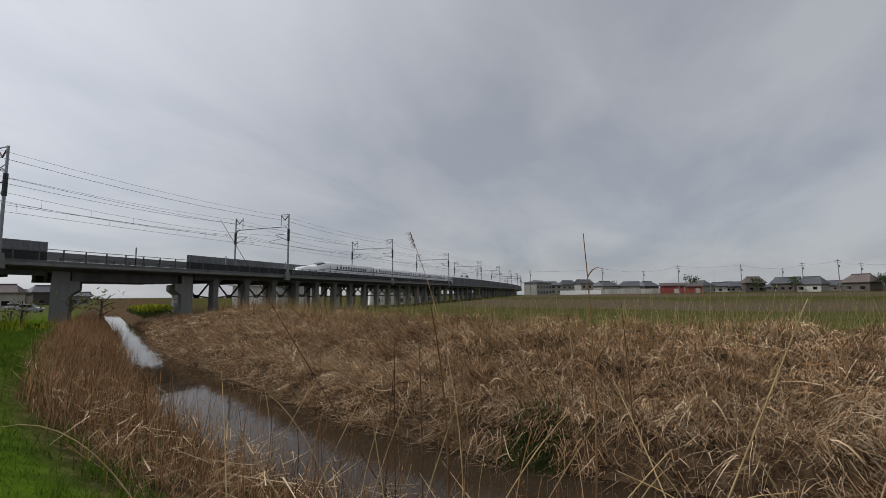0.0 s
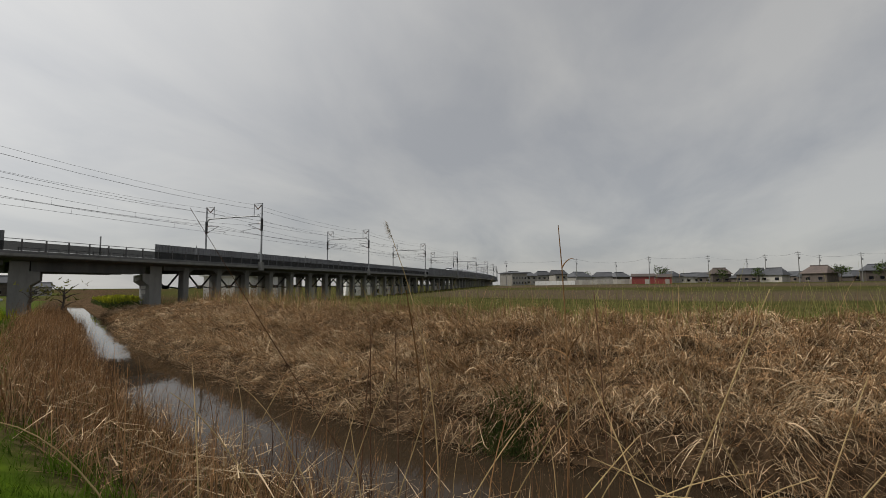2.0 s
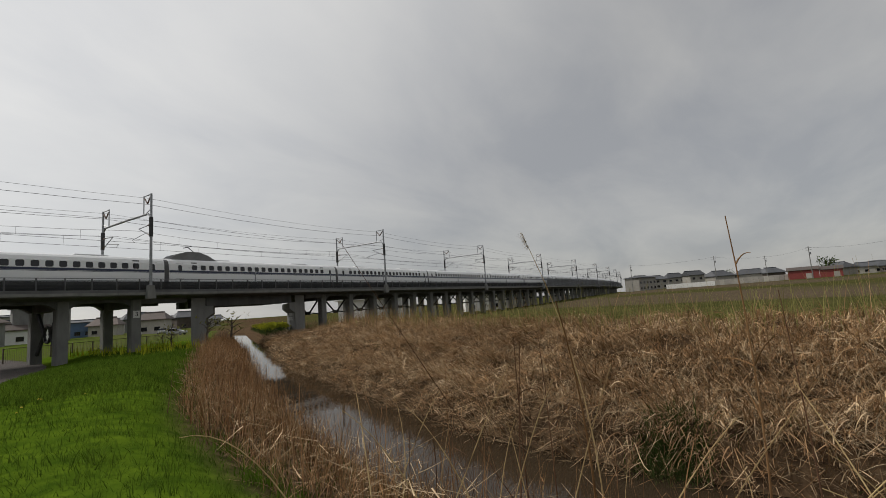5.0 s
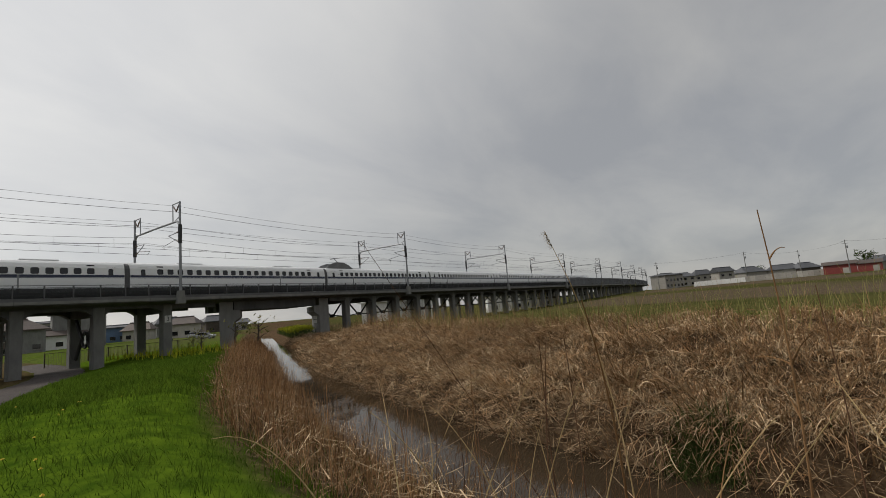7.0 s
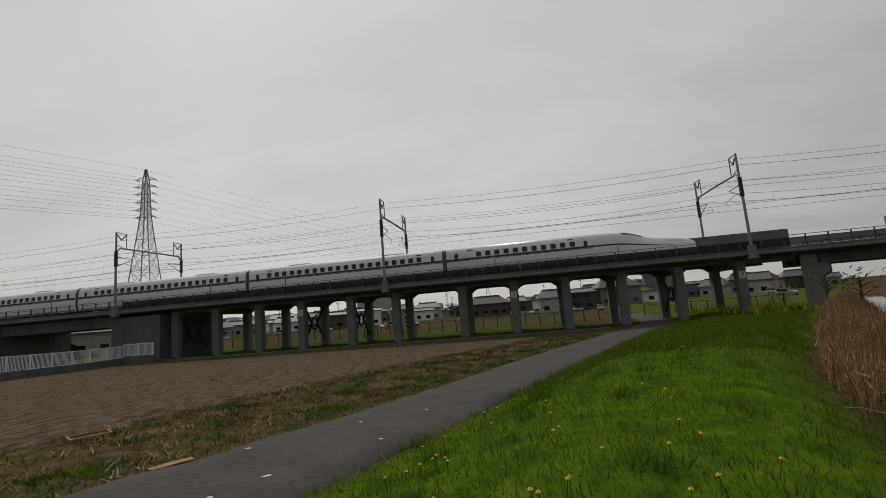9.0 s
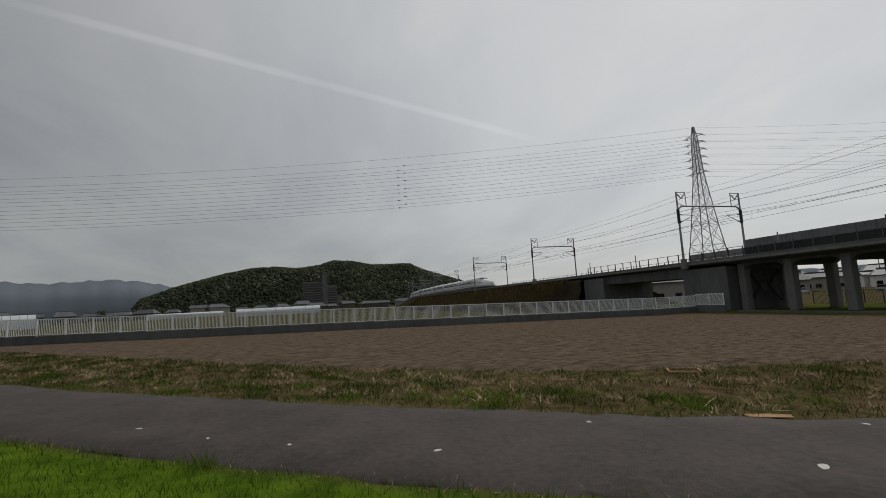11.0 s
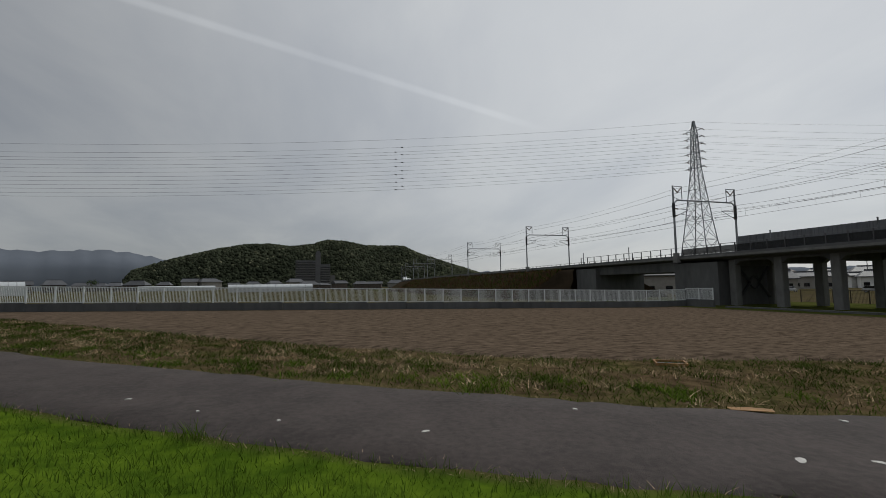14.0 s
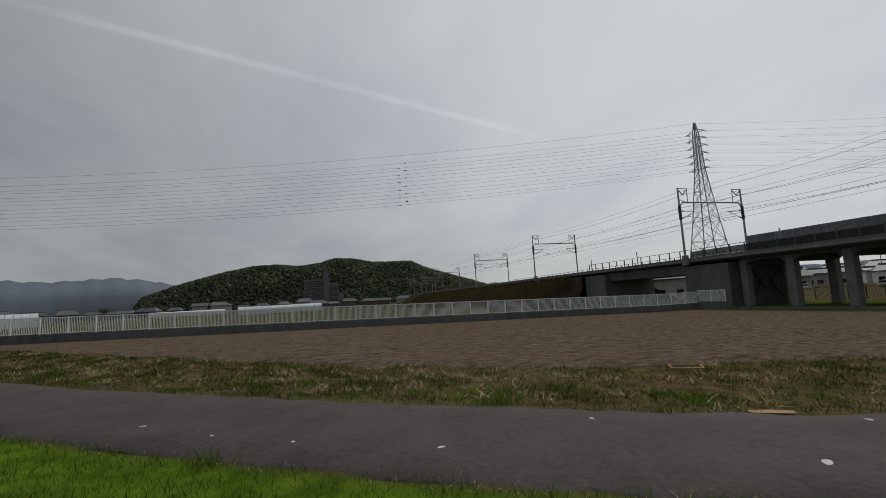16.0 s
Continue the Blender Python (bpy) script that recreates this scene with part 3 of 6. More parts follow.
def span_mesh(length):
    """Edge beam between two columns, with haunches that swell towards them."""
    bm = bmesh.new()
    L2 = length / 2
    top, mid, low = DECK_Z - 0.42, SOFFIT + 0.12, SOFFIT - 0.38
    pts = [(-L2, top), (-L2, low), (-L2 + 0.5, low)]
    for u in (0.25, 0.5, 0.75, 1.0):
        pts.append((-L2 + 0.5 + 0.95 * u, low + (mid - low) * math.sin(u * math.pi / 2)))
    right = [(-x, z) for x, z in pts[::-1]]
    prism(bm, pts + right, -0.42, 0.42, "y")
    bmesh.ops.recalc_face_normals(bm, faces=bm.faces)
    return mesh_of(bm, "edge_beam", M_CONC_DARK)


def brace_mesh():
    """Steel cross brace with a ring in the middle, between the two columns of a bent."""
    bm = bmesh.new()
    for sy in (-1, 1):
        for z0, z1 in ((0.6, 2.5), (4.5, 2.5)):
            tube(bm, [(0, sy * 2.5, z0), (0, sy * 0.75, z1)], 0.17, n=6)
    ring = [(0, 0.75 * math.cos(a), 2.5 + 0.75 * math.sin(a)) for a in np.linspace(0, 2 * math.pi, 13)]
    tube(bm, ring, 0.14, n=5)
    return mesh_of(bm, "cross_brace", M_STEEL_DARK)


def vee_mesh():
    """Steel V brace under the deck of a bent, with its foot plate and struts."""
    bm = bmesh.new()
    for sy in (-1, 1):
        tube(bm, [(0, sy * 2.6, 3.9), (0, sy * 0.35, 1.75)], 0.13, n=6)
        tube(bm, [(0, sy * 2.6, 1.5), (0, sy * 0.35, 1.75)], 0.1, n=6)
    box(bm, -0.12, 0.12, -0.45, 0.45, 1.45, 1.95)
    return mesh_of(bm, "vee_brace", M_STEEL_DARK)


def wall_panel_mesh(h, w=2.0):
    """Noise-wall panel: a sheet with proud vertical ribs and a cap."""
    bm = bmesh.new()
    front = []
    for i in range(4):
        x = -w / 2 + w * (i + 0.5) / 4
        front += [(x - 0.09, -0.05), (x - 0.06, -0.13), (x + 0.06, -0.13), (x + 0.09, -0.05)]
    prism(bm, [(-w / 2 + 0.01, -0.05)] + front + [(w / 2 - 0.01, -0.05), (w / 2 - 0.01, 0.05), (-w / 2 + 0.01, 0.05)], 0, h, "z")
    bmesh.ops.recalc_face_normals(bm, faces=bm.faces)
    return mesh_of(bm, "wall_panel", M_WALL)


def low_panel_mesh(h=1.05, w=2.0):
    bm = bmesh.new()
    box(bm, -w / 2 + 0.06, w / 2 - 0.06, -0.02, 0.02, 0.03, h)
    return mesh_of(bm, "fence_panel", M_FENCEPANEL)


def low_post_mesh(h=1.2):
    bm = bmesh.new()
    box(bm, -0.045, 0.045, -0.06, 0.06, 0, h)
    return mesh_of(bm, "fence_post", M_GANGWAY)


def rail_pipe_mesh(length, r=0.035):
    bm = bmesh.new()
    tube(bm, [(-length / 2, 0, 0), (length / 2, 0, 0)], r, n=6)
    return mesh_of(bm, "handrail", M_GREY)


def deck_mesh(length):
    """Deck slab with tapering cantilever wings and upstands at both edges."""
    bm = bmesh.new()
    w, t = 5.35, DECK_Z
    out = [(-w, t - 0.28), (-3.9, t - 0.5), (3.9, t - 0.5), (w, t - 0.28), (w, t + 0.32), (w - 0.22, t + 0.32), (w - 0.22, t),
           (-w + 0.22, t), (-w + 0.22, t + 0.32), (-w, t + 0.32)]
    prism(bm, out, -length / 2 + 0.006, length / 2 - 0.006, "x")
    bmesh.ops.recalc_face_normals(bm, faces=bm.faces)
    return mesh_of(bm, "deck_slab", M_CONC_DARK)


def ledge_mesh(length):
    """Lighter cable-trough ledge along the near edge."""
    bm = bmesh.new()
    box(bm, -length / 2 + 0.01, length / 2 - 0.01, -0.16, 0.0, 0, 0.26)
    return mesh_of(bm, "edge_ledge", M_CONC)


def track_mesh(length):
    bm = bmesh.new()
    prism(bm, [(-1.7, DECK_Z + 0.004), (1.7, DECK_Z + 0.004), (1.35, RAIL_Z - 0.16), (-1.35, RAIL_Z - 0.16)], -length / 2, length / 2, "x")
    bmesh.ops.recalc_face_normals(bm, faces=bm.faces)
    return mesh_of(bm, "ballast_bed", M_BALLAST)


def rails_mesh(length):
    bm = bmesh.new()
    for y in (-0.7525, 0.6875):
        box(bm, -length / 2, length / 2, y, y + 0.065, RAIL_Z - 0.16, RAIL_Z)
    return mesh_of(bm, "rail_pair", M_RAIL)


def build_viaduct():
    via = thing("railway_viaduct", "grey concrete two-track railway viaduct on paired columns over a ditch", "viaduct")
    deck = deck_mesh(10.0)
    deck_l = deck_mesh(30.0)
    bed, bed_l, rl, rl_l = track_mesh(10), track_mesh(30), rails_mesh(10), rails_mesh(30)
    ledge = ledge_mesh(10.0)
    s = -950.0
    while s < 1740:
        long = s < -200 or s >= 400
        step = 30.0 if long else 10.0
        c = s + step / 2
        place(deck_l if long else deck, "deck_slab", via, c, 0)
        for o in (-2.1, 2.1):
            place(bed_l if long else bed, "ballast_bed", via, c, o)
            place(rl_l if long else rl, "rail_pair", via, c, o)
        if not long:
            place(ledge, "edge_ledge", via, c, -5.352, DECK_Z - 0.2)
        s += step
    col = column_mesh(0.46, 0.5, SOFFIT + 3.2)
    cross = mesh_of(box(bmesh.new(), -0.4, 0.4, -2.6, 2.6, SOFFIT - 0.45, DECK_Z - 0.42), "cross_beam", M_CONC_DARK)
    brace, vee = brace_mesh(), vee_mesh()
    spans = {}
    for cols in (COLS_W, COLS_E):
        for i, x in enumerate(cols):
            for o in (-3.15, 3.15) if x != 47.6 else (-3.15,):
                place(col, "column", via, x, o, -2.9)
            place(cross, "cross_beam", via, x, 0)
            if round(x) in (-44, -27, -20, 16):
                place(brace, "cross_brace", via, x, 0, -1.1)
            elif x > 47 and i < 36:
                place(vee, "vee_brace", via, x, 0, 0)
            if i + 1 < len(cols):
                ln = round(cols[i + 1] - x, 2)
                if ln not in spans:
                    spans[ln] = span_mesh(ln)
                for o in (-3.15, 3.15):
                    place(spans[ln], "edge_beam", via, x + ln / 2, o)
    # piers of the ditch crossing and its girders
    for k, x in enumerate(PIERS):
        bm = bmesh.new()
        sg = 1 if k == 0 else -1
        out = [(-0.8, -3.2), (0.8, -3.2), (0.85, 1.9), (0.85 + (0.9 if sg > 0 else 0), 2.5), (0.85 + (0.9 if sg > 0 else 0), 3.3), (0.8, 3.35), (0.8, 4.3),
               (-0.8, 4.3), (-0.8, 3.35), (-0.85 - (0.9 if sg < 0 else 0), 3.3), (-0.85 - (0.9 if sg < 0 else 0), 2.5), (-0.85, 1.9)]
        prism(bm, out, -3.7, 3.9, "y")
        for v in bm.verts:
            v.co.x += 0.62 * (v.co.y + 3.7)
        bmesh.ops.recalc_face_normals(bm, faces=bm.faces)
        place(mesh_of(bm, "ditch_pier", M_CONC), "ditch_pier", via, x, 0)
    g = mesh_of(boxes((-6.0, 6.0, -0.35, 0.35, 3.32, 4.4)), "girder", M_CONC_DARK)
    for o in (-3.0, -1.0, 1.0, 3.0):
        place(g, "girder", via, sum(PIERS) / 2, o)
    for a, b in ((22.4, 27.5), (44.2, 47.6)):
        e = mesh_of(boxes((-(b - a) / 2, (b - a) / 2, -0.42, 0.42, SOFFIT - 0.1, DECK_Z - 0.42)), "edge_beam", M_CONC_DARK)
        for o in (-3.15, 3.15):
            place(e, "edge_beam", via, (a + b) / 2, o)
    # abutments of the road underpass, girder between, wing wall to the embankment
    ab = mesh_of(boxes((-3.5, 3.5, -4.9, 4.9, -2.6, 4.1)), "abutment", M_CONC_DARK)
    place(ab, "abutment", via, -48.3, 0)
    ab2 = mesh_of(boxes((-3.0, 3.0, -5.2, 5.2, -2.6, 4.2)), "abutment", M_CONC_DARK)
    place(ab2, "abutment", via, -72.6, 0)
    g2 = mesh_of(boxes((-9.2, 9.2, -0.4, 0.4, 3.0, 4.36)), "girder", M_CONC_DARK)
    for o in (-4.0, -1.4, 1.4, 4.0):
        place(g2, "girder", via, -60.8, o)
    # noise walls: the far side, and the near side beyond the bend's start
    far_panel, near_panel = wall_panel_mesh(2.85), wall_panel_mesh(2.3)
    for a, b, o, me in ((-50.0, 33.2, 5.1, far_panel), (50.0, 320, 5.1, far_panel), (141, 400, -5.1, near_panel)):
        n = int((b - a) / 2)
        for i in range(n):
            place(me, "wall_panel", via, a + 1 + 2 * i, o, DECK_Z + 0.325)
    # low fence with posts and a pipe on the near side, its dark sheets standing for mesh and the trains' shaded
    # undersides; pipes alone over the ditch and in the west
    lp, po, hr = low_panel_mesh(0.85), low_post_mesh(1.1), rail_pipe_mesh(10)
    s = -74.0
    while s < 140:
        place(po, "fence_post", via, s, -5.12, DECK_Z + 0.325)
        if s > -52:
            place(lp, "fence_panel", via, s + 1, -5.12, DECK_Z + 0.325)
        s += 2
    for i in range(22):
        place(hr, "handrail", via, -74 + 5 + 10 * i - (1.0 if i == 21 else 0), -5.12, DECK_Z + 1.43)
    for a, n in ((33.4, 9), (-130, 40)):
        for i in range(n):
            place(po, "fence_post", via, a + 2 * i, 5.12, DECK_Z + 0.325)
    h17 = rail_pipe_mesh(16.6)
    place(h17, "handrail", via, 41.6, 5.12, DECK_Z + 1.43)
    place(h17, "handrail", via, 41.6, 5.12, DECK_Z + 0.95)
    for i in range(8):
        place(hr, "handrail", via, -125 + 10 * i, 5.12, DECK_Z + 1.43)
    # thin signal posts on the near edge
    sp = mesh_of(boxes((-0.05, 0.05, -0.05, 0.05, 0, 2.3)), "marker_post", M_STEEL)
    for s in (-73.5, -61, -37.7, -27.7, -15.2 - 12.5, -2.65, 10.35, 35.2, 47.8, 60, 72.5, 85, 110, 122):
        place(sp, "marker_post", via, s, -4.95, DECK_Z + 0.1)
    # number plates on the columns at the ends of each frame
    for num, x in (("1", -26.6), ("2", -1.0), ("3", 22.4)):
        pl = place(mesh_of(boxes((-0.32, 0.32, -0.02, 0.0, 0, 0.72)), "number_sign", M_SIGN), "number_sign", via, x, -3.66, 2.45)
        fc = bpy.data.curves.new("numeral", "FONT")
        fc.body, fc.size, fc.align_x, fc.align_y = num, 0.62, "CENTER", "CENTER"
        fc.extrude = 0.004
        fc.materials.append(M_INK)
        tx = new("numeral", fc)
        tx.parent = pl
        tx.matrix_basis = pose(0, -0.028, 0.36, 90, 0, 0)
    pl = place(mesh_of(boxes((-0.02, 0.0, -0.35, 0.35, 0, 0.45), (-0.02, 0.0, -0.35, 0.35, 0.55, 1.0)), "pier_sign", M_SIGN), "pier_sign", via, 41.72, -3.3, 0.9)
    return via


build_viaduct()


def build_embankment():
    """Scrub-covered earth bank that carries the line west of the underpass."""
    bm = bmesh.new()
    rng = random.Random(8)
    rows = []
    s = -75.7
    while s > -960:
        r = []
        for o, z in ((-17, -1.6), (-14.5, -0.6), (-12, 0.9), (-9.5, 2.2), (-7.2, 3.9), (-5.5, 4.3), (5.5, 4.3), (9, 2.2), (14, -0.6), (17, -1.6)):
            j = rng.uniform(-0.35, 0.35) if abs(o) > 6 else 0
            k = 0.12 + 0.88 * min(1, (-75.7 - s) / 12) if o < -5.5 else 1
            oo = -5.5 + (o + 5.5) * k if o < -5.5 else o
            r.append(bm.verts.new(line_at(s, oo + j, z + j * 0.5).translation))
        rows.append(r)
        s -= 2.5 if s > -200 else 20
    for A, B in zip(rows, rows[1:]):
        for k in range(len(A) - 1):
            bm.faces.new((A[k], A[k + 1], B[k + 1], B[k]))
    bm.faces.new(rows[0])
    tagged(part("embankment", bm, M_SLOPE, smooth=True), "brown scrub-covered railway embankment", "embankment", kind="structure")


build_embankment()


def build_scrub():
    """Rough brown and green scrub over the embankment's near slope."""
    rs = np.random.RandomState(33)
    for nm, mt, k, lb in (("embankment_scrub", M_STEM_DARK, 9000, "dead brown scrub on the embankment"), ("embankment_grass", M_GRASS_DULL, 5000, "dull green scrub on the embankment")):
        s, o = -79 - 150 * rs.uniform(0, 1, k) ** 1.4, rs.uniform(-16, -6.3, k)
        root = np.array([line_at(float(a), float(b), float(np.interp(b, [-17, -14.5, -12, -9.5, -7.2, -5.5], [-1.6, -0.6, 0.9, 2.2, 3.9, 4.3]))).translation for a, b in zip(s, o)])
        me = blades(nm, root, rs.uniform(0.2, 0.9, k), rs.normal(0, 0.3, (k, 2)), rs.uniform(0.08, 0.2, k), mt, rs, 2)
        tagged(new(nm, me), lb, "scrub", kind="stuff")


build_scrub()

# ------------------------------------------------------------------ catenary portals and wires
PORTALS = [-305, -267, -229, -191, -153, -134.7, -94.8, -50.6, -15.2, 22.8, 59.7, 96.8, 136.0, 174.5, 212, 250, 288, 326, 364]
PORTALS.remove(-153)


def build_portal():
    """Steel portal: two posts on brackets, a beam, feeder frames with their V strings, and cantilever arms."""
    ob = thing("catenary_portal", "galvanised steel catenary portal standing astride the viaduct deck", "mast", group="catenary portals")
    TOP, BEAM, FOOT = 15.1, 13.05, 5.9
    for sg in (-1, 1):
        y = sg * 5.62
        part("post", tube(bmesh.new(), [(0, y, FOOT - 1.4), (0, y, 10.4), (0, y, TOP)], 0.16, 0.11, n=8), M_STEEL, ob)
        sl = bmesh.new()
        tube(sl, [(0, y, 10.6), (0, y, 12.6)], 0.2, n=8)
        part("sleeve", sl, M_STEEL_DARK, ob)
        bm = bmesh.new()
        prism(bm, [(-0.42, 4.25), (0.42, 4.25), (0.26, 5.6), (-0.26, 5.6)], y - 0.28, y + 0.28, "y")
        part("bracket", bm, M_CONC, ob)
        fr = bmesh.new()
        iy = y - sg * 1.55
        tube(fr, [(0, y, TOP - 0.06), (0, iy, TOP - 0.06)], 0.06, n=5)
        tube(fr, [(0, iy, TOP), (0, iy, BEAM + 0.05)], 0.06, n=5)
        tube(fr, [(0, y, BEAM + 0.45), (0, iy + sg * 0.2, BEAM)], 0.05, n=4)
        part("feeder_frame", fr, M_STEEL, ob)
        vs = bmesh.new()
        my = (y + iy) / 2
        for e in (y - sg * 0.15, iy + sg * 0.15):
            tube(vs, [(0, e, TOP - 0.3), (0, my, TOP - 0.95)], 0.075, n=6)
        part("insulator_string", vs, M_CERAMIC, ob)
        ar = bmesh.new()
        ty = sg * 2.1
        tube(ar, [(0, y, 11.85), (0, y - sg * 2.6, 11.75)], 0.045, n=5)
        tube(ar, [(0, y, 10.65), (0, y - sg * 2.5, 11.7)], 0.045, n=5)
        tube(ar, [(0, y - sg * 1.1, 11.1), (0, ty - sg * 0.5, 10.75)], 0.035, n=4)
        tube(ar, [(0, ty - sg * 0.5, 10.75), (0, ty, 10.45)], 0.03, n=4)
        part("cantilever_arm", ar, M_COPPER, ob)
        ins = bmesh.new()
        for z in (11.85, 10.8):
            tube(ins, [(0, y - sg * 0.16, z - (0.0 if z > 11 else 0.06)), (0, y - sg * 0.62, z + (0.0 if z > 11 else 0.13))], 0.085, n=6)
        part("insulator", ins, M_CERAMIC, ob)
    bm = bmesh.new()
    tube(bm, [(0, -5.62, BEAM - 0.55), (0, -5.0, BEAM), (0, 0, BEAM + 0.04), (0, 5.0, BEAM), (0, 5.62, BEAM - 0.55)], 0.11, n=8)
    part("beam", bm, M_STEEL, ob)
    return ob


def build_catenary():
    first = build_portal()
    first.matrix_basis = line_at(PORTALS[0])
    for s in PORTALS[1:]:
        copy_thing(first, line_at(s))
    wires = [(-4.85, 14.1, 0.55, 0.022), (-4.85, 14.75, 0.5, 0.016), (4.85, 14.1, 0.55, 0.022), (4.85, 14.75, 0.5, 0.016), (-5.75, 12.2, 0.5, 0.018),
             (5.75, 12.2, 0.5, 0.018), (-2.1, 11.7, 0.75, 0.018), (2.1, 11.7, 0.75, 0.018), (-2.1, 10.42, 0.05, 0.02), (2.1, 10.42, 0.05, 0.02)]
    for o, z, sag, r in wires:
        bm = bmesh.new()
        pts = []
        for a, b in zip(PORTALS, PORTALS[1:]):
            n = 7
            for i in range(n):
                u = i / n
                pts.append(line_at(a + (b - a) * u, o, z - 4 * sag * u * (1 - u)).translation)
        tube(bm, pts, r, n=3)
        tagged(part("overhead_wire", bm, M_WIRE), "thin dark overhead line wire strung between portals", "wire", group="overhead wires")
    # droppers between messenger and contact wire, one object a span side
    for o in (-2.1, 2.1):
        bm = bmesh.new()
        for a, b in zip(PORTALS[4:], PORTALS[5:14]):
            for i in range(1, 8):
                u = i / 8
                p = line_at(a + (b - a) * u, o).translation
                tube(bm, [(p.x, p.y, 10.42), (p.x, p.y, 11.7 - 3 * u * (1 - u))], 0.009, n=3)
        tagged(part("wire_dropper", bm, M_WIRE), "thin droppers between messenger and contact wire", "wire", kind="stuff")


build_catenary()


# ------------------------------------------------------------------ the trains
def loft(bm, rings, cap=True):
    R = [[bm.verts.new(p) for p in r] for r in rings]
    n = len(R[0])
    for A, B in zip(R, R[1:]):
        for k in range(n):
            bm.faces.new((A[k], A[(k + 1) % n], B[(k + 1) % n], B[k]))
    if cap:
        bm.faces.new(R[0][::-1]); bm.faces.new(R[-1])
    bmesh.ops.recalc_face_normals(bm, faces=bm.faces)
    return bm


BODY = [(0.25, 1.50), (0.75, 1.64), (1.3, 1.68), (2.2, 1.67), (2.75, 1.62), (3.1, 1.46), (3.3, 1.22), (3.42, 0.8), (3.46, 0.0)]


def body_ring(x):
    r = [(x, -y, z) for z, y in BODY]
    return r + [(x, y, z) for z, y in BODY[-2::-1]]


def side_y(z):
    for (z0, y0), (z1, y1) in zip(BODY, BODY[1:]):
        if z0 <= z <= z1:
            return y0 + (y1 - y0) * (z - z0) / (z1 - z0)
    return 1.4


def side_patch(bm, x0, x1, z0, z1, sg, lift=0.008, corner=0.0):
    """Thin plate that follows the body side, with cut corners if asked."""
    if corner:
        pts = [(x0 + corner, z0), (x1 - corner, z0), (x1, z0 + corner), (x1, z1 - corner), (x1 - corner, z1), (x0 + corner, z1), (x0, z1 - corner), (x0, z0 + corner)]
    else:
        pts = [(x0, z0), (x1, z0), (x1, z1), (x0, z1)]
    A = [bm.verts.new((x, sg * (side_y(z) + lift), z)) for x, z in pts]
    B = [bm.verts.new((x, sg * (side_y(z) - 0.03), z)) for x, z in pts]
    n = len(pts)
    bm.faces.new(A if sg < 0 else A[::-1])
    for i in range(n):
        bm.faces.new((A[i], B[i], B[(i + 1) % n], A[(i + 1) % n]) if sg > 0 else (A[i], A[(i + 1) % n], B[(i + 1) % n], B[i]))
    return bm


WIN = {}


def add_side(car, x0, x1, windows, doors, logo):
    """Blue bands, windows, doors and skirts on both flanks between x0 and x1."""
    for sg in (-1, 1):
        bm = bmesh.new()
        side_patch(bm, x0, x1, 1.84, 2.06, sg, 0.006)
        part("blue_band", bm, M_BLUE, car, "dark blue band below the windows")
        bm = bmesh.new()
        side_patch(bm, x0, x1, 1.76, 1.81, sg, 0.006)
        part("pin_stripe", bm, M_BLUE, car)
        if sg not in WIN:
            bm = bmesh.new()
            side_patch(bm, -0.29, 0.29, 2.13, 2.7, sg, 0.012, 0.09)
            WIN[sg] = mesh_of(bm, "window", M_GLASS)
        for x in windows:
            w = part("window", WIN[sg], None, car)
            w.location.x = x
        for x in doors:
            if ("d", sg) not in WIN:
                bm = bmesh.new()
                for a, b, c, d in ((-0.42, -0.4, 1.15, 2.85), (0.4, 0.42, 1.15, 2.85), (-0.4, 0.4, 2.83, 2.85), (-0.4, 0.4, 1.15, 1.17)):
                    side_patch(bm, a, b, c, d, sg, 0.009)
                WIN[("d", sg)] = mesh_of(bm, "door", M_SEAM)
                bm = bmesh.new()
                side_patch(bm, -0.2, 0.2, 2.0, 2.66, sg, 0.012, 0.09)
                WIN[("w", sg)] = mesh_of(bm, "door_window", M_GLASS)
                bm = bmesh.new()
                side_patch(bm, -0.3, 0.3, 2.9, 3.02, sg, 0.012)
                WIN[("p", sg)] = mesh_of(bm, "destination_display", M_GLASS)
            d = part("door", WIN[("d", sg)], None, car)
            d.location.x = x
            part("door_window", WIN[("w", sg)], None, d)
            dd = part("destination_display", WIN[("p", sg)], None, car)
            dd.location.x = x + (1.6 if x < (x0 + x1) / 2 else -1.6)
        if logo is not None:
            bm = bmesh.new()
            for i in range(6):
                side_patch(bm, logo + i * 0.28, logo + i * 0.28 + 0.2, 2.35 + 0.03 * i, 2.4 + 0.035 * i, sg, 0.008)
            part("emblem", bm, M_SEAM, car)
        # pale skirt coloured grey for the shadow along the lower flank
        bm = bmesh.new()
        side_patch(bm, x0 + 0.15, x1 - 0.15, 0.30, 0.92, sg, 0.01)
        part("skirt", bm, M_GREY, car)


def add_base(car, x0, x1):
    bm = bmesh.new()
    box(bm, x0 + 0.4, x1 - 0.4, -1.35, 1.35, 0.16, 0.42)
    part("underframe", bm, M_GREY, car)
    for x in (x0 + 3.7, x1 - 3.7):
        bm = bmesh.new()
        for dx in (-1.25, 1.25):
            for y in (-0.72, 0.72):
                tube(bm, [(x + dx, y - 0.06, 0.43), (x + dx, y + 0.06, 0.43)], 0.43, n=14)
        part("wheelset", bm, M_RAIL, car)


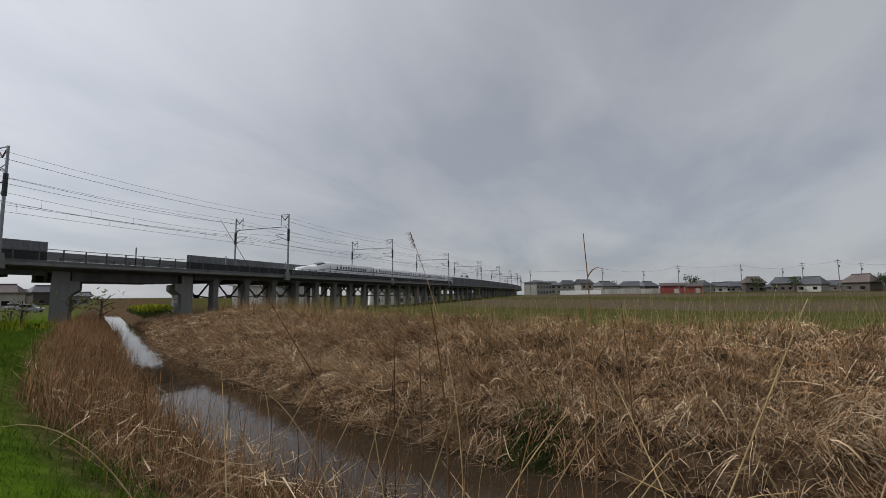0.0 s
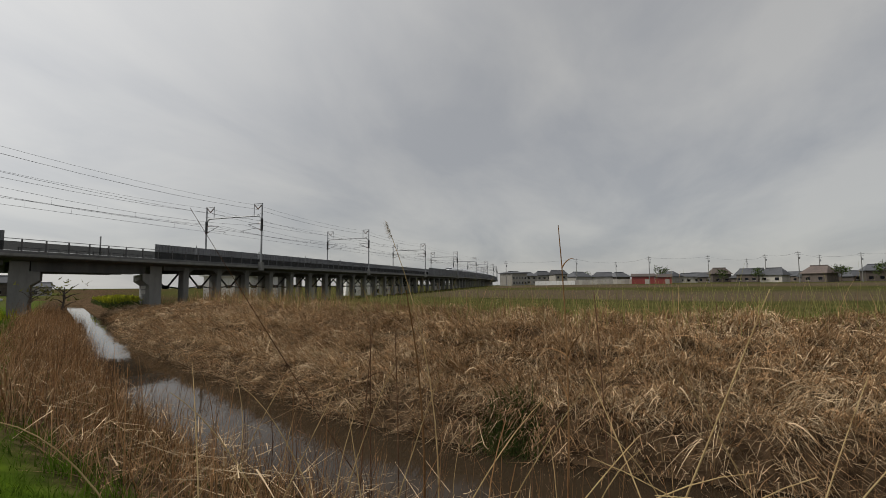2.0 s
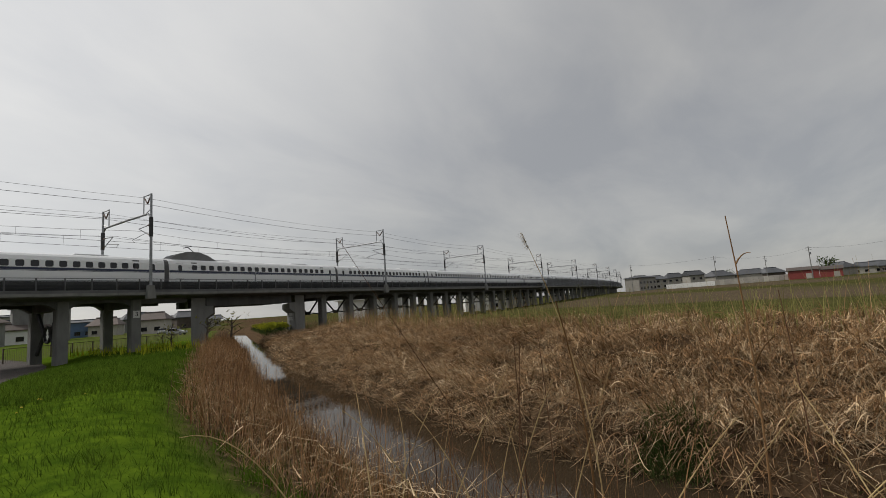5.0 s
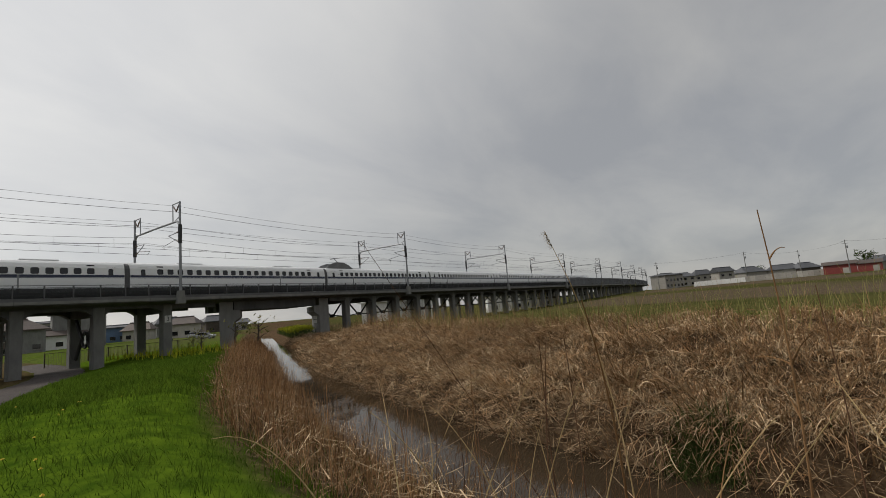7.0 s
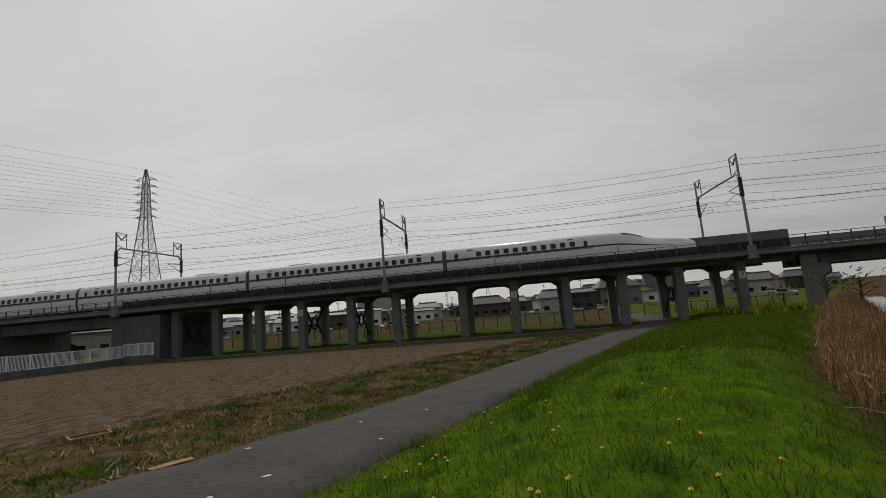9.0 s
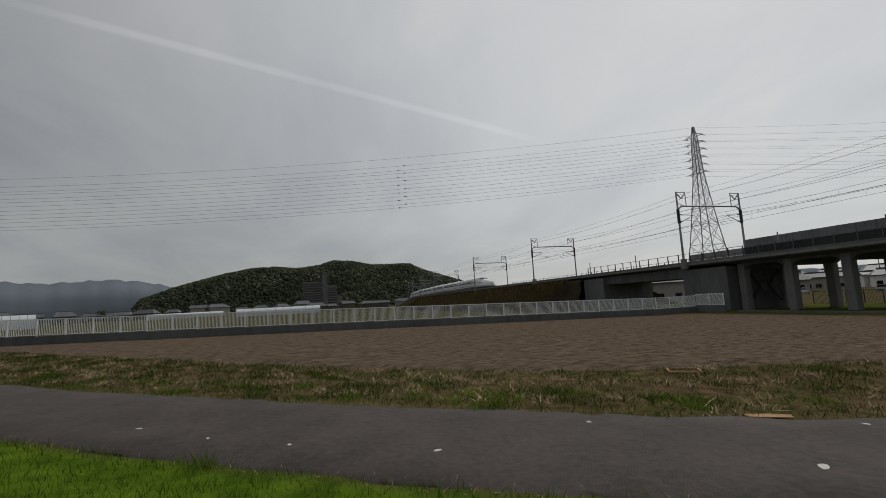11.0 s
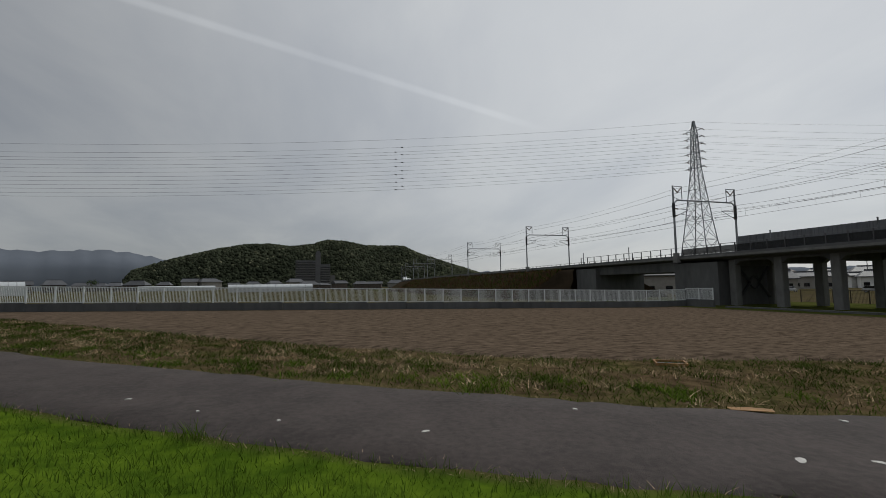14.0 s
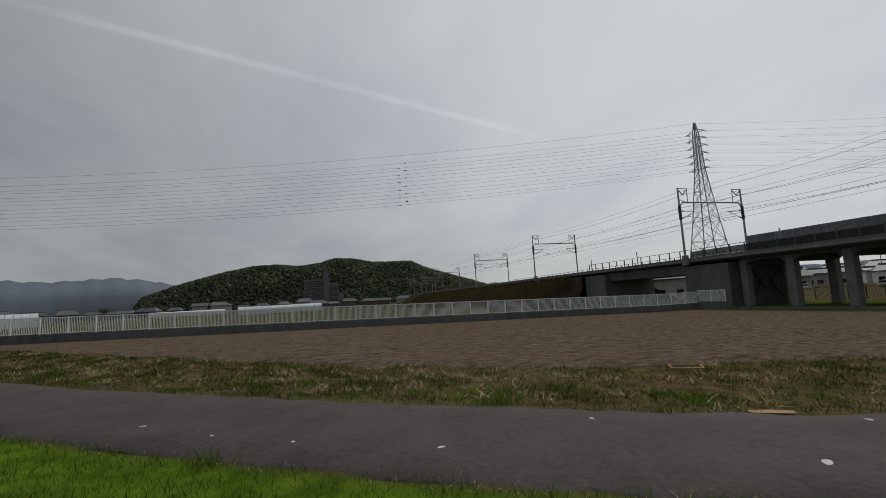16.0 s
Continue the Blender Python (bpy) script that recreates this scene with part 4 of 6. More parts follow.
def build_middle_car(pantograph):
    car = thing("train_carriage", "white bullet-train carriage with a blue band below its windows", "train car", group="train carriages")
    part("body", loft(bmesh.new(), [body_ring(-12.25), body_ring(12.25)]), M_WHITE, car)
    for x0, x1 in ((-12.5, -12.2), (12.2, 12.5)):
        bm = bmesh.new()
        r0, r1 = body_ring(x0), body_ring(x1)
        sc = lambda r: [(p[0], p[1] * 0.95, 0.35 + (p[2] - 0.35) * 0.965) for p in r]
        part("gangway_hood", loft(bm, [sc(r0), sc(r1)]), M_GANGWAY, car)
    add_side(car, -12.24, 12.24, [-9.5 + 1.0 * i for i in range(20)], (-11.1, 11.1), None if not pantograph else -10.2)
    add_base(car, -12.4, 12.4)
    bm = bmesh.new()
    for x in (-6, 6):
        box(bm, x - 1.4, x + 1.4, -0.75, 0.75, 3.44, 3.56)
    part("roof_unit", bevelled(bm, 0.05), M_WHITE, car)
    if pantograph:
        # white shields coloured grey, as backlit silhouettes above the roof
        bm = bmesh.new()
        for y in (-1.05, 1.05):
            prism(bm, [(-12.1, 3.25), (-6.4, 3.25), (-7.6, 3.95), (-8.6, 4.3), (-10.0, 4.3), (-11.2, 3.95)], y - 0.05, y + 0.05, "y")
        part("pantograph_shield", bm, M_GREY, car)
        bm = bmesh.new()
        tube(bm, [(-9.3, 0, 3.5), (-8.5, 0, 4.3), (-9.4, 0, 5.0)], 0.05, n=5)
        tube(bm, [(-9.4, -0.9, 5.0), (-9.4, 0.9, 5.0)], 0.05, n=5)
        part("pantograph", bm, M_STEEL_DARK, car)
    return car


NOSE = [(-14.85, 0.45, 0.55, 1.3), (-14.72, 0.8, 0.40, 1.6), (-14.35, 1.12, 0.30, 1.86), (-13.6, 1.34, 0.26, 2.06), (-12.5, 1.47, 0.25, 2.2), (-11.3, 1.55, 0.25, 2.34),
        (-10.2, 1.6, 0.25, 2.52), (-9.4, 1.63, 0.25, 2.74), (-8.7, 1.65, 0.25, 2.98), (-8.0, 1.66, 0.25, 3.18), (-7.2, 1.67, 0.25, 3.31), (-6.0, 1.68, 0.25, 3.41), (-4.2, 1.68, 0.25, 3.46)]


def nose_ring(x, hw, zb, zt):
    """The carriage section squeezed: the flanks keep their width, the hood above narrows to a cockpit."""
    f = (zt - zb) / (3.46 - 0.25)
    r = []
    for z, y in BODY:
        u = (z - 0.25) / 3.21
        yy = y / 1.68 * hw
        if 1.6 < zt < 3.4 and u > 0.55:
            yy *= 1 - 0.34 * (u - 0.55) / 0.45 * min(1, (3.4 - zt) / 0.7)
        r.append((x, -yy, zb + (z - 0.25) * f))
    return r + [(p[0], -p[1], p[2]) for p in r[-2::-1]]


def build_end_car():
    car = thing("train_end_car", "white bullet-train end car with a long duckbill nose", "train car", group="train end cars")
    rings = [nose_ring(*n) for n in NOSE] + [body_ring(-3.5), body_ring(12.25)]
    part("body", loft(bmesh.new(), rings), M_WHITE, car, smooth=True)
    # cockpit glazing follows the hood
    bm = bmesh.new()
    gl = []
    for n in NOSE[7:11]:
        r = nose_ring(*n)
        k = len(BODY) - 1
        gl.append([Vector(r[i]) + Vector((0, 0.02 * (i - k) / 3, 0.02)) for i in range(k - 3, k + 4)])
    G = [[bm.verts.new(p) for p in r] for r in gl]
    for A, B in zip(G, G[1:]):
        for i in range(6):
            bm.faces.new((A[i], B[i], B[i + 1], A[i + 1]))
    part("windscreen", bm, M_GLASS, car, "dark wraparound cockpit glazing")
    for sg in (-1, 1):
        bm = bmesh.new()
        r = [nose_ring(*n) for n in NOSE[3:6]]
        k = 5 if sg < 0 else len(r[0]) - 6
        V = [[bm.verts.new(Vector(q[k + d]) + Vector((-0.02, sg * 0.015, 0.03))) for d in (0, 1)] for q in r]
        for A, B in zip(V, V[1:]):
            bm.faces.new((A[0], A[1], B[1], B[0]))
        part("headlight", bm, M_LAMP, car)
        bm = bmesh.new()
        V = []
        for n in NOSE[4:]:
            q = nose_ring(*n)
            f = (n[3] - n[2]) / 3.21
            for_z = []
            for z in (1.86, 2.03):
                zz = 1.2 + (z - 1.2) * min(1, max(0.15, (n[0] + 12.6) / 6))
                yy = side_y(min(3.4, 0.25 + (zz - 0.25) / f)) / 1.68 * n[1]
                for_z.append(bm.verts.new((n[0], sg * (yy + 0.012), zz)))
            V.append(for_z)
        for A, B in zip(V, V[1:]):
            bm.faces.new((A[0], A[1], B[1], B[0]))
        part("blue_band", bm, M_BLUE, car, "dark blue band that tapers along the nose")
    add_side(car, -4.15, 12.24, [-1.9 + 1.04 * i for i in range(11)], (-3.3, 11.1), None)
    add_base(car, -13, 12.4)
    bm = bmesh.new()
    sc = lambda r: [(p[0], p[1] * 0.95, 0.35 + (p[2] - 0.35) * 0.965) for p in r]
    part("gangway_hood", loft(bm, [sc(body_ring(12.2)), sc(body_ring(12.5))]), M_GANGWAY, car)
    return car


END_CAR, MID_CAR, PAN_CAR = build_end_car(), build_middle_car(False), build_middle_car(True)


def build_train():
    """Sixteen cars, each with its distance behind the head's tip and whether it faces back."""
    cars = []
    for i in range(16):
        src = END_CAR if i in (0, 15) else PAN_CAR if i in (4, 11) else MID_CAR
        mid = 27.35 - 12.5 + 25 * i
        cars.append((copy_thing(src, Matrix.Identity(4)), mid, i == 15))
    return cars


TRAIN_WEST, TRAIN_EAST = build_train(), build_train()
for src in (END_CAR, MID_CAR, PAN_CAR):
    for o in (*src.children_recursive, src):
        bpy.data.objects.remove(o)
TRAIN_LENGTH = 2 * 27.35 + 14 * 25


def west_head(t):
    """Where the tip of the west-bound train is, in metres along the line."""
    return 43.3 - 81.1 * (t - 3.5) + 0.559 * (t - 3.5) ** 2


def east_tail(t):
    return 71.2 + 76.0 * t


def motions():
    times = [0.5 * i for i in range(33)]
    for car, mid, back in TRAIN_WEST:
        walk(car, [(t, line_at(west_head(t) + mid, -2.1, RAIL_Z) @ pose(0, 0, 0, 0, 0, 180 if back else 0)) for t in times])
    for car, mid, back in TRAIN_EAST:
        walk(car, [(t, line_at(east_tail(t) + mid, 2.1, RAIL_Z) @ pose(0, 0, 0, 0, 0, 180 if back else 0)) for t in times])


# ------------------------------------------------------------------ fences, walls, pylon
def build_white_fence():
    """White steel railing on a low concrete wall beside the underpass road."""
    X = -46.0
    bm = bmesh.new()
    ys = list(np.arange(-78, 46.1, 4))
    wall = thing("retaining_wall", "stained concrete retaining wall along the field edge", "wall", kind="structure")
    for y in ys[:-1]:
        b = bmesh.new()
        z = float(field_z(np.array(y + 2)))
        box(b, X - 0.15, X + 0.15, y + 0.01, y + 3.99, z - 0.6, z + 0.7)
        part("wall_block", b, M_CONC_DARK, wall)
    fence = thing("railing", "white-painted steel railing on a low concrete wall", "fence")
    bar = mesh_of(boxes((-0.012, 0.012, -0.018, 0.018, 0.1, 1.32)), "baluster", M_FENCE_WHITE)
    rest = bmesh.new()

    def bars(m, single):
        for i in range(17):
            q = m @ pose(0, -0.97 + 1.94 * (i + 0.5) / 17, 0)
            if single:
                part("baluster", bar, None, fence).matrix_basis = q
            else:
                box(rest, -0.012, 0.012, -0.018, 0.018, 0.1, 1.32, q)
    pipe = mesh_of(boxes((-0.035, 0.035, -1.0, 1.0, 1.32, 1.4)), "top_rail", M_FENCE_WHITE)
    low = mesh_of(boxes((-0.025, 0.025, -1.0, 1.0, 0.05, 0.1)), "bottom_rail", M_FENCE_WHITE)
    post = mesh_of(boxes((-0.05, 0.05, -0.05, 0.05, 0, 1.44)), "railing_post", M_FENCE_WHITE)
    y = -77.0
    while y < 46:
        z = float(field_z(np.array(y))) + 0.7
        tilt = math.degrees(math.atan2(float(field_z(np.array(y + 1))) - float(field_z(np.array(y - 1))), 2))
        for me, nm in ((pipe, "top_rail"), (low, "bottom_rail")):
            ob = part(nm, me, None, fence)
            ob.matrix_basis = pose(X, y, z, tilt, 0, 0)
        bars(pose(X, y, z, tilt, 0, 0), -4 < y < 31)
        ob = part("railing_post", post, None, fence)
        ob.matrix_basis = pose(X, y - 1, z)
        y += 2
    # short return of the railing towards the abutment
    for i in range(2):
        for me, nm in ((pipe, "top_rail"), (low, "bottom_rail")):
            ob = part(nm, me, None, fence)
            ob.matrix_basis = pose(-45 + 2 * i, 46, -0.6, 0, 0, 90)
        bars(pose(-45 + 2 * i, 46, -0.6, 0, 0, 90), False)
        ob = part("railing_post", post, None, fence)
        ob.matrix_basis = pose(-44 + 2 * i, 46, -0.6)
    tagged(part("distant_baluster", rest, M_FENCE_WHITE, fence), kind="stuff")
    b = boxes((-45.8, -41.9, 45.85, 46.15, -2.2, -0.6))
    part("wall_block", b, M_CONC_DARK, wall)
    # kerb-like strip of earth and grass under the viaduct edge
    b = boxes((-41, 8, 46.6, 47.2, -2.0, -1.28))
    tagged(part("kerb", b, M_CONC_DARK), "low dark concrete kerb beside the viaduct", "kerb", kind="structure")


def build_mesh_fence():
    """Brown post-and-pipe fence behind the columns."""
    f = thing("yard_fence", "brown post-and-wire fence behind the viaduct columns", "fence")
    post = mesh_of(boxes((-0.05, 0.05, -0.05, 0.05, 0, 1.7)), "fence_post", M_FENCE_BROWN)
    rail = mesh_of(boxes((-1.0, 1.0, -0.03, 0.03, 1.6, 1.66)), "fence_rail", M_FENCE_BROWN)
    bars = bmesh.new()
    for i in range(14):
        x = -1 + 2 * (i + 0.5) / 14
        box(bars, x - 0.008, x + 0.008, -0.008, 0.008, 0.05, 1.6)
    mesh = mesh_of(bars, "fence_mesh", M_FENCE_BROWN)
    for i in range(40):
        x = -46 + 2 * i
        if 10 < x < 16:
            continue
        for me, nm, dx in ((post, "fence_post", 0), (rail, "fence_rail", 1), (mesh, "fence_mesh", 1)):
            ob = part(nm, me, None, f)
            ob.matrix_basis = pose(x + dx, 66, -1.45)


def lattice(bm, levels, r):
    """Square lattice tower from (z, half width) levels, with crossed bracing."""
    for (z0, w0), (z1, w1) in zip(levels, levels[1:]):
        c0 = [(w0, w0, z0), (-w0, w0, z0), (-w0, -w0, z0), (w0, -w0, z0)]
        c1 = [(w1, w1, z1), (-w1, w1, z1), (-w1, -w1, z1), (w1, -w1, z1)]
        for k in range(4):
            tube(bm, [c0[k], c1[k]], r, n=4)
            tube(bm, [c0[k], c1[(k + 1) % 4]], r * 0.55, n=3)
            tube(bm, [c0[(k + 1) % 4], c1[k]], r * 0.55, n=3)
            tube(bm, [c1[k], c1[(k + 1) % 4]], r * 0.5, n=3)
    return bm


ARM_Z = [57.6, 55.0, 52.3, 49.4, 46.7, 44.0]
PYLON = (-126.8, 135.0)
PYLON_TURN = 14.0


def build_pylon(x, y, k, name="pylon"):
    ob = thing(name, "tall galvanised lattice transmission pylon with six pairs of arms", "pylon", (x, y, -1.5), PYLON_TURN)
    lv = [(0, 6.2), (10, 4.9), (18, 3.9), (25, 3.1), (31, 2.5), (36, 2.0), (40, 1.6), (44, 1.25), (47, 1.1), (50, 1.0), (53, 0.9), (57, 0.75), (61.5, 0.2)]
    part("tower", lattice(bmesh.new(), [(z * k, w * k) for z, w in lv], 0.17 * k), M_STEEL, ob)
    for z in ARM_Z:
        for sg in (-1, 1):
            L = 3.1
            bm = bmesh.new()
            tube(bm, [(0, 0, z * k), (sg * L * k, 0, (z + 0.2) * k)], 0.14 * k, n=4)
            tube(bm, [(0, 0, (z + 1.6) * k), (sg * L * k, 0, (z + 0.2) * k)], 0.11 * k, n=4)
            part("cross_arm", bm, M_STEEL, ob)
            bm = bmesh.new()
            tube(bm, [(sg * L * k, -1.3 * k, (z - 0.2) * k), (sg * L * k, 0, (z + 0.1) * k), (sg * L * k, 1.3 * k, (z - 0.2) * k)], 0.14 * k, n=5)
            part("insulator_string", bm, M_CERAMIC, ob)
    return ob


def build_power_lines():
    build_pylon(PYLON[0], PYLON[1], 1.0)
    a = radians(PYLON_TURN)
    for z in ARM_Z + [61.3]:
        for sg in ((-1, 1) if z < 60 else (0,)):
            L = 3.1 * sg
            p = Vector((PYLON[0] + L * math.cos(a), PYLON[1] + L * math.sin(a), z - 1.6))
            for q, sag in ((Vector((-226 + L, -262, z - 1.0)), 9.0), (Vector((110 + L, 470, z - 8)), 16.0)):
                pts = [p.lerp(q, u) - Vector((0, 0, 4 * sag * u * (1 - u))) for u in np.linspace(0, 1, 26)]
                bm = tube(bmesh.new(), pts, 0.032, n=3)
                tagged(part("power_line", bm, M_WIRE), "thin transmission wire sagging from the pylon", "wire", group="transmission wires")
    for s in (0.262, 0.62):
        for z in ARM_Z:
            for sg in (-1, 1):
                L = 3.1 * sg
                p = Vector((PYLON[0] + L * math.cos(a), PYLON[1] + L * math.sin(a), z - 1.6))
                c = p.lerp(Vector((-226 + L, -262, z - 1.0)), s) - Vector((0, 0, 36 * s * (1 - s)))
                bm = bmesh.new()
                tube(bm, [c - Vector((0, 0.35, 0.0)), c + Vector((0, 0.35, 0.0))], 0.16, n=5)
                tagged(part("wire_marker", bm, M_STEEL_DARK), "small spacer clamp on a transmission wire", "clamp", group="wire spacers")


build_white_fence()
build_mesh_fence()
build_power_lines()
for az, d, k in ((4.3, 420, 0.55), (37.5, 900, 0.8), (9.5, 800, 0.6)):
    v = azel(az, 0) * d
    build_pylon(v.x, v.y, k, "far_pylon")


# ------------------------------------------------------------------ buildings
def build_house(v, w, d, h, roof, wall_m, roof_m, rz, rng, storeys=1, label=""):
    """House with walls, a hipped or gabled roof with eaves, and windows."""
    ob = thing("house", label or "tiled house with dark windows", "house", (v[0], v[1], v[2]), rz, group="village houses")
    part("wall", boxes((-w / 2, w / 2, -d / 2, d / 2, -1.5, h)), wall_m, ob)
    bm = bmesh.new()
    e = 0.7
    hip = w * 0.22 if roof > 0 else 0
    rh = abs(roof)
    pts = [(-w / 2 - e, -d / 2 - e, h), (w / 2 + e, -d / 2 - e, h), (w / 2 + e, d / 2 + e, h), (-w / 2 - e, d / 2 + e, h)]
    V = [bm.verts.new(p) for p in pts]
    U = [bm.verts.new((p[0], p[1], h + 0.25)) for p in pts]
    r0, r1 = bm.verts.new((-w / 2 - e + hip, 0, h + rh)), bm.verts.new((w / 2 + e - hip, 0, h + rh))
    bm.faces.new(V[::-1])
    for i in range(4):
        bm.faces.new((V[i], V[(i + 1) % 4], U[(i + 1) % 4], U[i]))
    for f in ((U[0], U[1], r1, r0), (U[1], U[2], r1), (U[2], U[3], r0, r1), (U[3], U[0], r0)):
        bm.faces.new(f)
    rf = part("roof", bm, roof_m, ob)
    part("ridge", boxes((-w / 2 - e + hip, w / 2 + e - hip, -0.22, 0.22, h + rh - 0.1, h + rh + 0.28)), roof_m, rf)
    for s in range(storeys):
        for i in range(max(2, int(w / 3.2))):
            x = -w / 2 + w * (i + 0.5) / max(2, int(w / 3.2)) + rng.uniform(-0.3, 0.3)
            z = 0.8 + 2.8 * s
            if z + 1.2 < h:
                for sg in (-1, 1):
                    wd = part("window", boxes((x - 0.8, x + 0.8, sg * d / 2 - 0.04, sg * d / 2 + 0.04, z, z + 1.2)), M_GLASS, ob)
                    part("sill", boxes((x - 0.9, x + 0.9, sg * d / 2 - 0.1, sg * d / 2 + 0.1, z - 0.1, z - 0.01)), M_HOUSE, wd)
    return ob


def spot(az, d):
    v = azel(az, 0) * d
    return (v.x, v.y, ground_z(v.x, v.y))


def build_village():
    rng = random.Random(21)
    # east: from the cream two-storey blocks by the line to the farmhouses
    rows = [(-81.1, 262, 16, 8, 6.6, 1.2, 2), (-82.6, 300, 12, 8, 5.4, 2.4, 2), (-84.6, 330, 11, 8, 6.0, 3.0, 2), (-86.5, 300, 9, 7, 6.0, -2.6, 2),
            (-88.9, 320, 16, 9, 4.5, 3.4, 1), (-91.8, 330, 16, 9, 4.5, 3.0, 1), (-93.5, 330, 12, 8, 4.2, 3.2, 1)]
    az = -98.8
    while az > -124.6:
        rows.append((az, rng.uniform(265, 360) - max(0, (-102.4 - az)) * 2.0, rng.uniform(6, 12), rng.uniform(6, 9), rng.uniform(2.0, 4.6), rng.choice((2.2, 2.8, 3.4, -2.6, -3.0)), 1))
        az -= rng.uniform(0.7, 1.9)
    for i, (az, d, w, dp, h, rf, st) in enumerate(rows):
        dark = i not in (0, 1, 3) and rng.random() < 0.72
        build_house(spot(az, d), w, dp, h, rf, M_HOUSE_DARK if dark else M_HOUSE, M_ROOF if rng.random() < 0.75 else M_ROOF_B, az + rng.uniform(-65, 65), rng, st,
                    "low farmhouse with dark walls and a grey tiled roof" if dark else "cream-rendered house with a grey tiled roof")
    # red sheds beside the white hoarding
    for az, w, h in ((-96.1, 10, 3.4), (-98.2, 7, 2.9)):
        v = spot(az, 238)
        ob = thing("shed", "red metal-clad shed with a low roof", "shed", v, az, group="red sheds")
        part("wall", boxes((-w / 2, w / 2, -4, 4, -1, h)), M_RED, ob)
        part("roof", prism(bmesh.new(), [(-4.5, h), (4.5, h), (4.5, h + 0.2), (0, h + 1.5), (-4.5, h + 0.2)], -w / 2 - 0.4, w / 2 + 0.4), M_ROOF_B, ob)
        part("shutter", boxes((0.8, 2.6, -4.06, -4.0, -0.3, 2.1)), M_HOUSE, ob)
    # long white hoarding
    ob = thing("hoarding", "long white panel hoarding at the edge of the fields", "hoarding")
    for i in range(26):
        a0, a1 = -83.7 - i * 0.435, -83.7 - (i + 1) * 0.435
        p, q = Vector(spot(a0, 240)), Vector(spot(a1, 240))
        m = Matrix.Translation((p + q) / 2) @ pose(0, 0, 0, 0, 0, math.degrees(math.atan2(q.y - p.y, q.x - p.x)))
        L = (q - p).length / 2 - 0.02
        h = 2.1 if i < 11 else 2.6
        part("hoarding_panel", box(bmesh.new(), -L, L, -0.08, 0.08, -0.6, h - (0 if i < 11 else 0.2), m), M_WHITEWALL if i < 11 else M_HOUSE, ob)
    # utility poles and their wires
    poles = [(-80.2, 240, 3.0), (-88.7, 250, 3.1), (-93.2, 300, 2.6), (-96.8, 225, 3.1), (-102.7, 250, 3.0), (-106.2, 300, 2.5), (-107.8, 260, 2.9), (-110.5, 240, 3.05),
             (-112.1, 270, 2.65), (-115.1, 250, 2.7), (-119.4, 240, 2.9)]
    tops = []
    for az, d, el in poles:
        x, y, z = spot(az, d)
        h = 1.6 + d * math.tan(radians(el)) - z
        ob = thing("utility_pole", "grey concrete utility pole with crossarms", "pole", (x, y, z), az, group="utility poles")
        part("pole", tube(bmesh.new(), [(0, 0, -0.5), (0, 0, h)], 0.2, 0.12, n=6), M_CONC, ob)
        part("crossarm", boxes((-0.9, 0.9, -0.06, 0.06, h - 0.6, h - 0.45), (-0.9, 0.9, -0.06, 0.06, h - 1.5, h - 1.35)), M_STEEL, ob)
        part("transformer", tube(bmesh.new(), [(0.35, 0, h - 3.2), (0.35, 0, h - 2.3)], 0.28, n=8), M_STEEL, ob)
        tops.append(Vector((x, y, z + h - 0.5)))
    for p, q in zip(tops, tops[1:]):
        pts = [p.lerp(q, u) - Vector((0, 0, 3.2 * u * (1 - u))) for u in np.linspace(0, 1, 9)]
        tagged(part("utility_wire", tube(bmesh.new(), pts, 0.03, n=3), M_WIRE), "thin utility wire between village poles", "wire", group="utility wires")
    # north of the line: yards, sheds and houses seen under the deck
    north = [(-47.5, 112, 9, 16, 5.2, -2.4, M_WHITEWALL, M_WHITEWALL), (-50.8, 120, 8, 12, 5.6, -2.2, M_WHITEWALL, M_ROOF), (-62, 150, 12, 10, 5, -2, M_WHITEWALL, M_ROOF),
             (-66, 170, 14, 10, 5.5, -2, M_HOUSE, M_ROOF), (-7.1, 170, 22, 12, 5.2, -1.4, M_HOUSE_DARK, M_ROOF), (-3.6, 160, 9, 8, 4.2, 2.6, M_HOUSE, M_ROOF),
             (-12.5, 260, 18, 12, 9, -0.8, M_HOUSE, M_ROOF), (-16, 190, 12, 9, 9.5, -0.5, M_CONC, M_ROOF), (-19.5, 230, 16, 10, 5, -1, M_BLUE_STEEL, M_ROOF),
             (6.2, 230, 16, 9, 4.5, 2.6, M_HOUSE_DARK, M_ROOF), (12.0, 240, 12, 9, 5, 2.6, M_HOUSE, M_ROOF), (15.2, 260, 13, 9, 5.4, 2.6, M_HOUSE, M_ROOF_B),
             (18.0, 300, 24, 12, 14, -0.6, M_HOUSE, M_ROOF), (21.5, 260, 14, 9, 5, 2.6, M_HOUSE, M_ROOF), (25, 280, 12, 9, 6, 2.6, M_HOUSE, M_ROOF), (29.5, 290, 15, 9, 6, 2.6, M_HOUSE_DARK, M_ROOF),
             (33, 300, 14, 9, 5.5, 2.6, M_HOUSE, M_ROOF), (36.5, 320, 16, 9, 6, 2.6, M_HOUSE, M_ROOF_B), (40, 300, 14, 9, 6, 2.6, M_HOUSE, M_ROOF), (43.3, 280, 13, 9, 5.5, 2.6, M_HOUSE_DARK, M_ROOF),
             (46.6, 150, 12, 8, 4.6, -1.6, M_HOUSE, M_ROOF), (49.5, 240, 12, 9, 5.5, 2.6, M_HOUSE, M_ROOF)]
    for az, d, w, dp, h, rf, wm, rm in north:
        d = d * (0.9 if az > -30 else 1.0)
        build_house(spot(az, d), w, dp, h, rf, wm, rm, az + rng.uniform(-15, 15), rng, 2 if h > 5 else 1, "yard building seen between the viaduct columns")
